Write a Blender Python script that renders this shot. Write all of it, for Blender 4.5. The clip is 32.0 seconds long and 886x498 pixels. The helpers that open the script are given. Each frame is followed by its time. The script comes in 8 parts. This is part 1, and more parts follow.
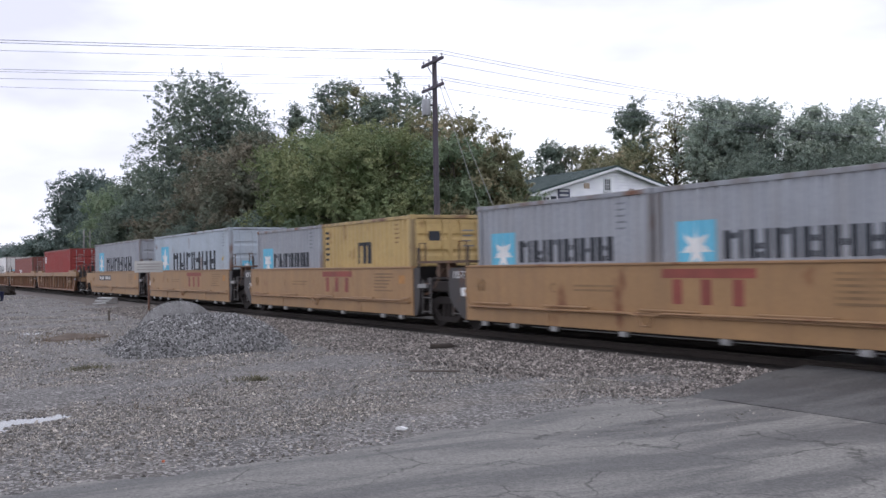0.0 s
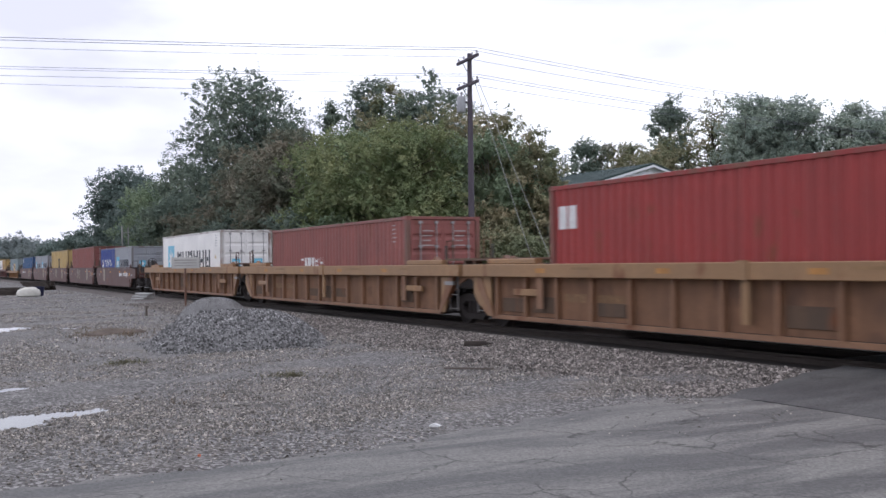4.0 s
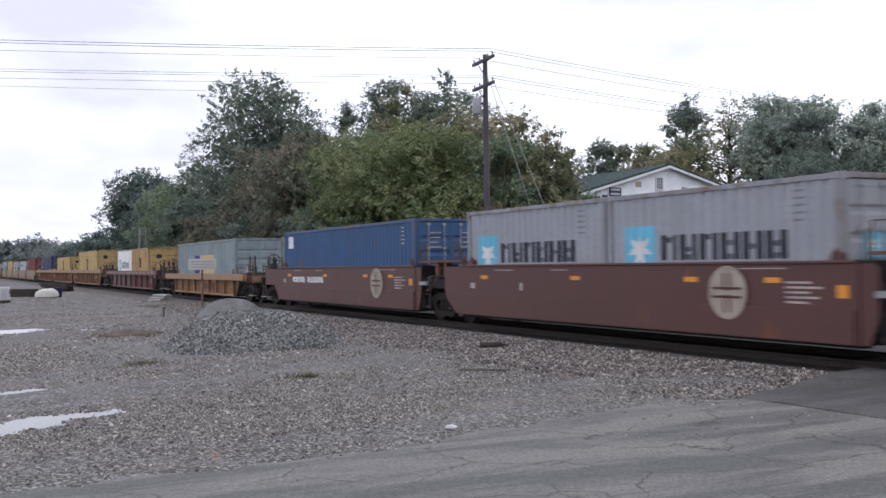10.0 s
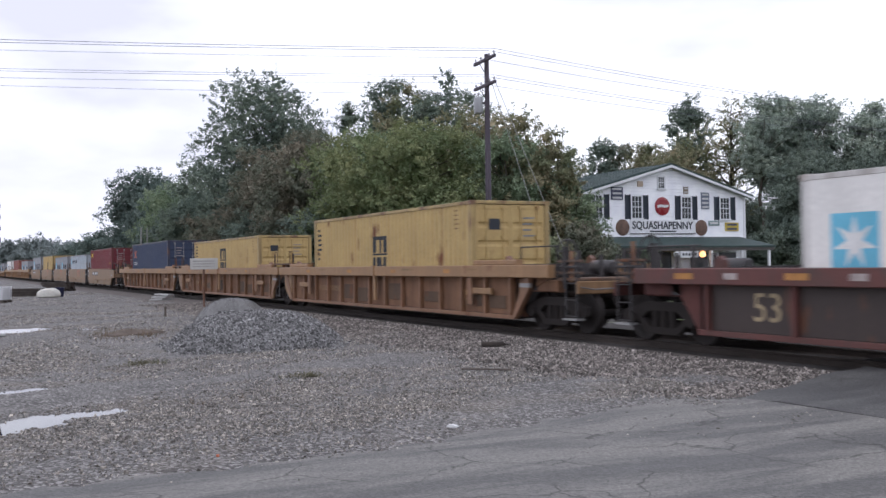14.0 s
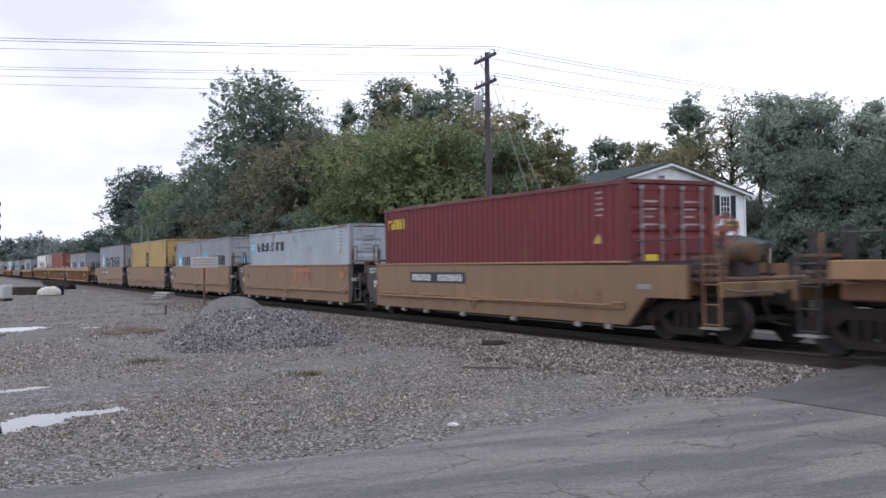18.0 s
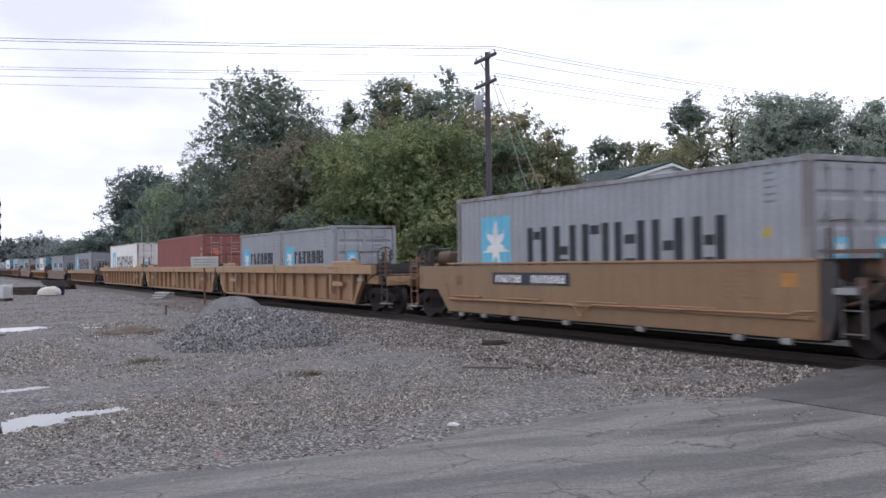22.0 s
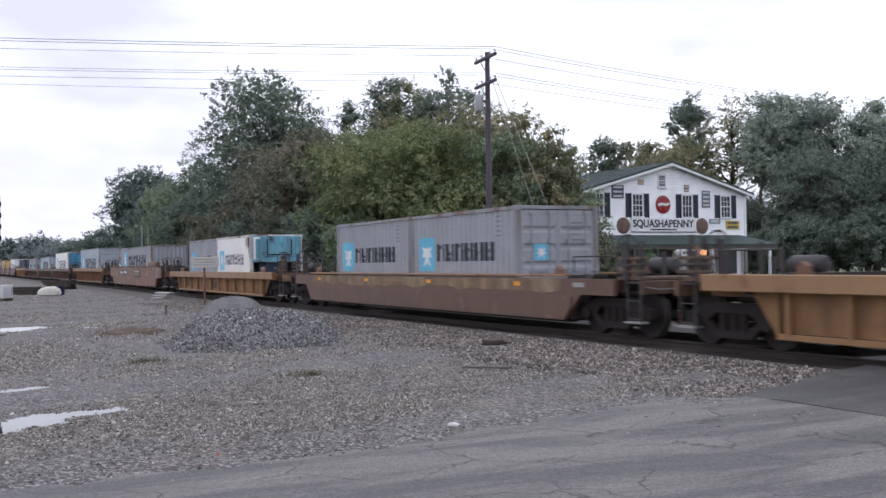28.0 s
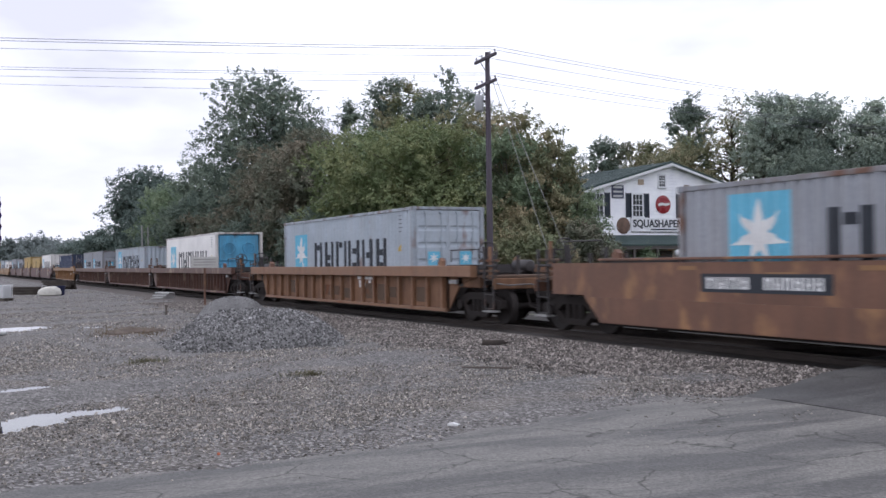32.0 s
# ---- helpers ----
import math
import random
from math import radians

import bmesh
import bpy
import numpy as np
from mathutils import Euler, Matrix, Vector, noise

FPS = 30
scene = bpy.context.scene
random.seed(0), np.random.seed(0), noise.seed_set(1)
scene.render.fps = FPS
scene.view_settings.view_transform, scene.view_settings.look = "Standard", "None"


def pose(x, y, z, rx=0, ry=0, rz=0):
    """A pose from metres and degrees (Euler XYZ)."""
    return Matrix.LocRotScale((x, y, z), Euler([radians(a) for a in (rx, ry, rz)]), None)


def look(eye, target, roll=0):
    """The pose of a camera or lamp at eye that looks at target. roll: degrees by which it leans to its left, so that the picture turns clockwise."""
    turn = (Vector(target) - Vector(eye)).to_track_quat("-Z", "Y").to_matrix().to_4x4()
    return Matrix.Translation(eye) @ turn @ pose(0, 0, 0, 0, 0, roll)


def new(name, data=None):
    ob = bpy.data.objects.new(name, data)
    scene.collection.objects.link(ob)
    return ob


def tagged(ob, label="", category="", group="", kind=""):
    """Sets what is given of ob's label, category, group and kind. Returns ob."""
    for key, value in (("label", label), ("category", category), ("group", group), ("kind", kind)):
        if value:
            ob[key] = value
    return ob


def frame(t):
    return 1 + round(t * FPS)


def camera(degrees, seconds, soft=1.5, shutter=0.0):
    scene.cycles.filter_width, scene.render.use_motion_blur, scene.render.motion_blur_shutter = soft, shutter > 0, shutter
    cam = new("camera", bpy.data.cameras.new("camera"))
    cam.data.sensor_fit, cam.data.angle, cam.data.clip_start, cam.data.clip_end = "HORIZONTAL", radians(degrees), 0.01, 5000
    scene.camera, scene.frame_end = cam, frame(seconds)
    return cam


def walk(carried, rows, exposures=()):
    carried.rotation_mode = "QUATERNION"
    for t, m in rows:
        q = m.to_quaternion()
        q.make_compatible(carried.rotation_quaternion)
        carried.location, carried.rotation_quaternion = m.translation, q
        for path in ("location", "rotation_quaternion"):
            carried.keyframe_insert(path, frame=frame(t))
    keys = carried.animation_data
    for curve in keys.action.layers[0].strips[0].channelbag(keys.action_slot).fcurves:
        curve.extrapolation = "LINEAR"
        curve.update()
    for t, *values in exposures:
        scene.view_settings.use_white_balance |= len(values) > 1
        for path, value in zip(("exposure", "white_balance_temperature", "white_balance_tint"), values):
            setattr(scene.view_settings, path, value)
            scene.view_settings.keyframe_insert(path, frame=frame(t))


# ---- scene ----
# The camera is held in one place beside a level crossing; x runs along the track, y away from it, z = 0 on the rails.
EYE = (0.0, 0.0, 1.6)
cam = camera(47.87, 32.0, soft=1.5, shutter=0.27)
TURNS = [(0.0, 60.160, 0.919, -1.009), (0.5, 60.445, 1.044, -0.865), (1.0, 60.469, 1.021, -0.084), (1.5, 61.816, 0.923, -0.677),
         (2.0, 62.930, 0.887, -0.533), (2.5, 63.211, 0.821, -0.549), (3.0, 62.896, 0.799, -0.593), (3.5, 62.438, 0.794, -0.666),
         (5.5, 61.887, 0.803, -0.805), (6.0, 62.053, 0.830, -0.789), (6.5, 62.283, 0.842, -0.818), (7.0, 62.496, 0.855, -0.809),
         (7.5, 62.668, 0.843, -0.803), (8.0, 62.791, 0.849, -0.810), (9.0, 62.943, 0.851, -0.784), (10.0, 63.038, 0.882, -0.781),
         (11.0, 63.085, 0.893, -0.780), (12.0, 63.126, 0.854, -0.790), (14.0, 63.126, 0.854, -0.790), (16.5, 63.138, 0.806, -0.795),
         (17.5, 63.144, 0.766, -0.793), (20.0, 63.158, 0.757, -0.796), (25.0, 63.166, 0.757, -0.800), (32.0, 63.172, 0.757, -0.792)]


def aim(turn, up, roll):
    a, b = radians(turn), radians(up)
    way = Vector((-math.sin(a) * math.cos(b), math.cos(a) * math.cos(b), math.sin(b)))
    return look(EYE, Vector(EYE) + 30 * way, roll)


walk(cam, [(t, aim(a, b, c)) for t, a, b, c in TURNS], exposures=[(0, 0.02, 6060, 11), (32, 0.02, 6060, 11)])


# ---- sky and sun: a bright overcast evening ----
def make_world():
    world = bpy.data.worlds.new("overcast_sky")
    scene.world = world
    world.use_nodes = True
    nt = world.node_tree
    nt.nodes.clear()
    out = nt.nodes.new("ShaderNodeOutputWorld")
    bg = nt.nodes.new("ShaderNodeBackground")
    sky = nt.nodes.new("ShaderNodeTexSky")
    sky.sky_type, sky.sun_disc = "NISHITA", False
    sky.sun_elevation, sky.sun_rotation = radians(70), radians(215)
    sky.air_density, sky.dust_density = 1.0, 3.0
    scale = nt.nodes.new("ShaderNodeVectorMath")
    scale.operation = "SCALE"
    scale.inputs["Scale"].default_value = 0.09
    nt.links.new(sky.outputs["Color"], scale.inputs[0])
    co = nt.nodes.new("ShaderNodeTexCoord")
    mp = nt.nodes.new("ShaderNodeMapping")
    mp.inputs["Scale"].default_value = (1.2, 1.2, 3.5)
    mp.inputs["Location"].default_value = (0.35, 0.1, 0.6)
    nz = nt.nodes.new("ShaderNodeTexNoise")
    nz.inputs["Scale"].default_value, nz.inputs["Detail"].default_value = 2.2, 5
    ramp = nt.nodes.new("ShaderNodeValToRGB")
    ramp.color_ramp.elements[0].position, ramp.color_ramp.elements[0].color = 0.38, (0.92, 0.895, 1.02, 1)
    ramp.color_ramp.elements[1].position, ramp.color_ramp.elements[1].color = 0.64, (1.46, 1.45, 1.50, 1)
    mix = nt.nodes.new("ShaderNodeMix")
    mix.data_type = "RGBA"
    mix.inputs["Factor"].default_value = 0.9
    nt.links.new(co.outputs["Generated"], mp.inputs["Vector"])
    nt.links.new(mp.outputs["Vector"], nz.inputs["Vector"])
    nt.links.new(nz.outputs["Fac"], ramp.inputs["Fac"])
    nt.links.new(scale.outputs["Vector"], mix.inputs["A"])
    nt.links.new(ramp.outputs["Color"], mix.inputs["B"])
    nt.links.new(mix.outputs["Result"], bg.inputs["Color"])
    # an overcast sky is brightest overhead
    sep = nt.nodes.new("ShaderNodeSeparateXYZ")
    nt.links.new(co.outputs["Generated"], sep.inputs[0])
    up = nt.nodes.new("ShaderNodeMapRange")
    up.inputs["From Min"].default_value, up.inputs["From Max"].default_value = 0.1, 1.0
    up.inputs["To Min"].default_value, up.inputs["To Max"].default_value = 1.0, 1.05
    nt.links.new(sep.outputs["Z"], up.inputs["Value"])
    nt.links.new(up.outputs["Result"], bg.inputs["Strength"])
    nt.links.new(bg.outputs["Background"], out.inputs["Surface"])


make_world()
sun_data = bpy.data.lights.new("sun", "SUN")
sun_data.energy, sun_data.angle, sun_data.color = 0.3, radians(60), (1.0, 0.97, 0.94)
sun = new("sun", sun_data)
sun.matrix_world = look((-18, 4, 30), (-20, 13, 0))


# ---- materials ----
def mat(name, col, rough=0.7, metal=0.0, var=0.22, size=0.8, fine=30.0, bump=0.15, grime=0.0, grime_col=(0.06, 0.045, 0.035),
        rust=0.0, rust_col=(0.16, 0.06, 0.025), spec=0.4, translucent=0.0, island=0.0, scale=(1, 1, 1)):
    """A worn surface: soft patches, fine grain, streaks of grime running down and spots of rust."""
    m = bpy.data.materials.new(name)
    m.use_nodes = True
    nt = m.node_tree
    n, link = nt.nodes, nt.links.new
    b = n["Principled BSDF"]
    co, info = n.new("ShaderNodeTexCoord"), n.new("ShaderNodeObjectInfo")
    add = n.new("ShaderNodeVectorMath")
    mul = n.new("ShaderNodeMath")
    mul.operation, mul.inputs[1].default_value = "MULTIPLY", 60.0
    link(info.outputs["Random"], mul.inputs[0])
    link(co.outputs["Object"], add.inputs[0])
    link(mul.outputs[0], add.inputs[1])
    src = add.outputs["Vector"]

    def noise_at(s, detail, sc):
        mp = n.new("ShaderNodeMapping")
        mp.inputs["Scale"].default_value = sc
        link(src, mp.inputs["Vector"])
        t = n.new("ShaderNodeTexNoise")
        t.inputs["Scale"].default_value, t.inputs["Detail"].default_value = s, detail
        link(mp.outputs["Vector"], t.inputs["Vector"])
        return t.outputs["Fac"]

    def ramp(fac, a, b_, c0=(0, 0, 0, 1), c1=(1, 1, 1, 1)):
        r = n.new("ShaderNodeValToRGB")
        r.color_ramp.elements[0].position, r.color_ramp.elements[0].color = a, c0
        r.color_ramp.elements[1].position, r.color_ramp.elements[1].color = b_, c1
        link(fac, r.inputs["Fac"])
        return r.outputs["Color"]

    def mixed(fac, a, b_):
        x = n.new("ShaderNodeMix")
        x.data_type = "RGBA"
        for sock, v in (("Factor", fac), ("A", a), ("B", b_)):
            if isinstance(v, (int, float)):
                x.inputs[sock].default_value = v
            elif isinstance(v, tuple):
                x.inputs[sock].default_value = (*v[:3], 1)
            else:
                link(v, x.inputs[sock])
        return x.outputs["Result"]

    dark = tuple(c * (1 - var) for c in col)
    light = tuple(min(1, c * (1 + 0.7 * var)) for c in col)
    big = noise_at(1 / size, 4, scale)
    small = noise_at(fine, 3, scale)
    colour = ramp(big, 0.3, 0.7, (*dark, 1), (*light, 1))
    colour = mixed(ramp(small, 0.35, 0.75), colour, mixed(0.35, colour, tuple(c * 0.6 for c in col)))
    if island:
        geo = n.new("ShaderNodeNewGeometry")
        hue = n.new("ShaderNodeHueSaturation")
        mr = n.new("ShaderNodeMapRange")
        mr.inputs["To Min"].default_value, mr.inputs["To Max"].default_value = 1 - 0.6 * island, 1 + 2.4 * island
        few = n.new("ShaderNodeMath")
        few.operation, few.inputs[1].default_value = "POWER", 2.0  # pale ones are the fewest
        link(geo.outputs["Random Per Island"], few.inputs[0])
        link(few.outputs[0], mr.inputs["Value"])
        link(mr.outputs["Result"], hue.inputs["Value"])
        link(colour, hue.inputs["Color"])
        colour = hue.outputs["Color"]
    if grime:
        streak = noise_at(1.0, 5, (3.2, 3.2, 0.25))
        g = n.new("ShaderNodeMath")
        g.operation, g.inputs[1].default_value = "MULTIPLY", grime
        link(ramp(streak, 0.42, 0.72), g.inputs[0])
        colour = mixed(g.outputs[0], colour, grime_col)
    if rust:
        spots = noise_at(1.7, 8, (1, 1, 0.6))
        colour = mixed(ramp(spots, 0.66 - 0.2 * rust, 0.78 - 0.15 * rust), colour, rust_col)
    link(colour, b.inputs["Base Color"])
    b.inputs["Roughness"].default_value, b.inputs["Metallic"].default_value = rough, metal
    b.inputs["Specular IOR Level"].default_value = spec
    rr = n.new("ShaderNodeMapRange")
    rr.inputs["To Min"].default_value, rr.inputs["To Max"].default_value = max(0.02, rough - 0.12), min(1, rough + 0.12)
    link(big, rr.inputs["Value"])
    link(rr.outputs["Result"], b.inputs["Roughness"])
    if bump:
        bp = n.new("ShaderNodeBump")
        bp.inputs["Strength"].default_value, bp.inputs["Distance"].default_value = bump, 0.02
        link(small, bp.inputs["Height"])
        link(bp.outputs["Normal"], b.inputs["Normal"])
    if translucent:
        out = n["Material Output"]
        tr, ms = n.new("ShaderNodeBsdfTranslucent"), n.new("ShaderNodeMixShader")
        ms.inputs["Fac"].default_value = translucent
        link(colour, tr.inputs["Color"])
        link(b.outputs["BSDF"], ms.inputs[1])
        link(tr.outputs["BSDF"], ms.inputs[2])
        link(ms.outputs["Shader"], out.inputs["Surface"])
    return m


COLOURS = {}


def paint(name, col, **k):
    """Weathered paint on steel."""
    COLOURS[name] = col
    args = dict(rough=0.55, var=0.14, size=1.1, fine=14, bump=0.06, grime=0.35, rust=0.35)
    args.update(k)
    return mat(name, col, **args)


MT = dict(
    yellow=paint("yellow_car_paint", (0.35, 0.207, 0.094), grime=0.4, grime_col=(0.22, 0.13, 0.07), rust=0.15),
    dull_yellow=paint("dull_dusty_yellow_paint", (0.262, 0.163, 0.086), grime=0.5, grime_col=(0.17, 0.11, 0.07), rust=0.25),
    tan=paint("tan_chord_paint", (0.315, 0.185, 0.092), grime=0.45, grime_col=(0.2, 0.12, 0.06)),
    dusty=paint("dusty_brown_orange_paint", (0.245, 0.129, 0.072), grime=0.5, grime_col=(0.16, 0.09, 0.05), rust=0.4),
    clean_tan=paint("smooth_tan_car_paint", (0.318, 0.186, 0.096), grime=0.3, grime_col=(0.22, 0.125, 0.07), rust=0.1),
    clean_chord=paint("pale_tan_chord_paint", (0.375, 0.232, 0.122), grime=0.3, grime_col=(0.25, 0.15, 0.08), rust=0.1),
    ochre=paint("faded_ochre_paint", (0.30, 0.163, 0.073), grime=0.5, grime_col=(0.2, 0.11, 0.05), rust=0.4),
    rusty=paint("rust_brown_paint", (0.180, 0.090, 0.057), var=0.25, grime=0.5, grime_col=(0.10, 0.058, 0.042), rust=0.5, rust_col=(0.32, 0.17, 0.08)),
    rusty_dark=paint("dull_brown_car_paint", (0.138, 0.080, 0.056), grime=0.5, grime_col=(0.09, 0.055, 0.04), rust=0.3, rust_col=(0.22, 0.13, 0.075)),
    worn=paint("blotchy_faded_paint", (0.24, 0.165, 0.1), rough=0.8, var=0.35, size=0.5, grime=0.7, grime_col=(0.11, 0.075, 0.055), rust=0.6, rust_col=(0.3, 0.24, 0.15)),
    maroon=paint("maroon_car_paint", (0.100, 0.040, 0.034), grime=0.3, rust=0.2),
    darkred=paint("dark_red_car_paint", (0.135, 0.05, 0.043), grime=0.5, rust=0.5, rust_col=(0.07, 0.05, 0.045)),
    brown=paint("dark_brown_car_paint", (0.120, 0.060, 0.044), grime=0.4, rust=0.5, rust_col=(0.28, 0.2, 0.14)),
    msc=paint("yellow_box_paint", (0.510, 0.370, 0.154), grime=0.3, grime_col=(0.4, 0.25, 0.09), rust=0.2),
    msc_rusty=paint("rust_streaked_yellow_box_paint", (0.493, 0.343, 0.141), grime=0.8, grime_col=(0.3, 0.13, 0.05), rust=0.4),
    grey=paint("grey_box_paint", (0.335, 0.35, 0.38), grime=0.35, grime_col=(0.3, 0.29, 0.28), rust=0.0),
    pale=paint("pale_grey_box_paint", (0.422, 0.475, 0.528), grime=0.25, grime_col=(0.42, 0.42, 0.4), rust=0.1),
    white=paint("white_box_paint", (0.80, 0.78, 0.75), rough=0.4, grime=0.12, grime_col=(0.6, 0.57, 0.52), rust=0.0),
    red=paint("red_box_paint", (0.317, 0.044, 0.040), grime=0.2, rust=0.1),
    brick=paint("brick_red_box_paint", (0.285, 0.097, 0.083), grime=0.3, rust=0.1),
    rose=paint("faded_rose_red_box_paint", (0.275, 0.092, 0.08), grime=0.3, rust=0.15),
    wine=paint("wine_red_box_paint", (0.176, 0.026, 0.035), grime=0.15, rust=0.05),
    blue=paint("bright_blue_box_paint", (0.044, 0.075, 0.282), grime=0.15, rust=0.05),
    steelblue=paint("mid_blue_box_paint", (0.036, 0.1, 0.225), grime=0.2, rust=0.1),
    navy=paint("navy_box_paint", (0.036, 0.054, 0.108), grime=0.15, rust=0.0),
    greygreen=paint("grey_green_box_paint", (0.262, 0.328, 0.345), grime=0.3, rust=0.15),
    dark=paint("dark_grey_steel_paint", (0.045, 0.041, 0.042), grime=0.3, rust=0.2),
    darkred_grey=paint("dark_grey_brown_car_paint", (0.056, 0.041, 0.037), grime=0.4, rust=0.3),
    faded_lemon=mat("faded_yellow_mark", (0.5, 0.36, 0.10), 0.6, var=0.2, bump=0.0),
    black=paint("darker_black_steel", (0.029, 0.0245, 0.023), rough=0.85, spec=0.2, grime=0.2, grime_col=(0.03, 0.022, 0.018), rust=0.3, rust_col=(0.035, 0.022, 0.016)),
    # stained steel of the tanks; on rib-bay plates it paints shaded recesses
    stain=paint("dark_stain_and_shade_steel", (0.115, 0.073, 0.047), rough=0.85, grime=0.5, rust=0.5),
    deck=paint("rusty_brown_deck_steel", (0.15, 0.098, 0.07), rough=0.85, grime=0.6, rust=0.6),
    rung=paint("darker_grey_steel", (0.17, 0.16, 0.155), rough=0.7, grime=0.5, rust=0.4),
    wheel=mat("worn_wheel_steel", (0.034, 0.028, 0.026), 0.8, 0.1, 0.3, 0.3),
    galv=mat("galvanised_steel", (0.34, 0.335, 0.33), 0.55, 0.4, 0.2, 0.3),
    print=mat("grey_small_print", (0.2, 0.21, 0.23), 0.6, var=0.3, size=0.3, bump=0.0),
    ink=mat("black_lettering_paint", (0.03, 0.035, 0.045), 0.6, var=0.3, size=0.5, bump=0.0),
    chalk=mat("white_lettering_paint", (0.75, 0.75, 0.74), 0.6, var=0.15, size=0.5, bump=0.0),
    faded_chalk=mat("faded_white_print", (0.42, 0.36, 0.34), 0.6, var=0.4, size=0.15, bump=0.0),
    sky_blue=mat("sky_blue_panel_paint", (0.16, 0.50, 0.68), 0.5, var=0.12, size=0.8, bump=0.0),
    signal_red=mat("faded_red_lettering_paint", (0.25, 0.065, 0.048), 0.6, var=0.3, size=0.6, bump=0.0),
    faint_red=mat("nearly_gone_red_lettering", (0.42, 0.16, 0.085), 0.6, var=0.3, size=0.4, bump=0.0),
    faint_ink=mat("faded_dark_lettering", (0.25, 0.15, 0.07), 0.6, var=0.3, size=0.4, bump=0.0),
    lemon=mat("lemon_lettering_paint", (0.75, 0.58, 0.06), 0.6, var=0.1, bump=0.0),
    orange=mat("orange_reflector", (0.75, 0.30, 0.03), 0.5, var=0.1, bump=0.0),
    faded_orange=mat("faded_orange_reflector", (0.44, 0.21, 0.06), 0.6, var=0.25, size=0.2, bump=0.0),
    coral=mat("orange_red_emblem_paint", (0.56, 0.17, 0.09), 0.6, var=0.1, bump=0.0),
    cream=mat("cream_panel_paint", (0.64, 0.47, 0.24), 0.6, var=0.1, bump=0.0),
    cream_worn=mat("worn_cream_emblem_paint", (0.36, 0.31, 0.25), 0.6, var=0.25, size=0.3, bump=0.0),
    cream_tan=mat("faded_cream_lettering", (0.42, 0.33, 0.2), 0.6, var=0.2, size=0.4, bump=0.0),
    royal=mat("royal_blue_panel_paint", (0.04, 0.065, 0.25), 0.6, var=0.1, bump=0.0),
    machine_blue=paint("blue_cooling_unit_paint", (0.10, 0.36, 0.56), grime=0.4, rust=0.3, rust_col=(0.03, 0.03, 0.03)),
    burnt_blue=paint("scorched_pale_blue_paint", (0.15, 0.36, 0.46), rough=0.7, grime=0.7, grime_col=(0.035, 0.04, 0.045), rust=0.45, rust_col=(0.05, 0.05, 0.05)),
    stain_pale=mat("pale_smoke_stain", (0.44, 0.39, 0.34), 0.8, var=0.35, size=0.3, bump=0.0),
    soot=mat("soot_scorched_steel", (0.02, 0.019, 0.018), 0.9, var=0.4, size=0.4, bump=0.3),
)


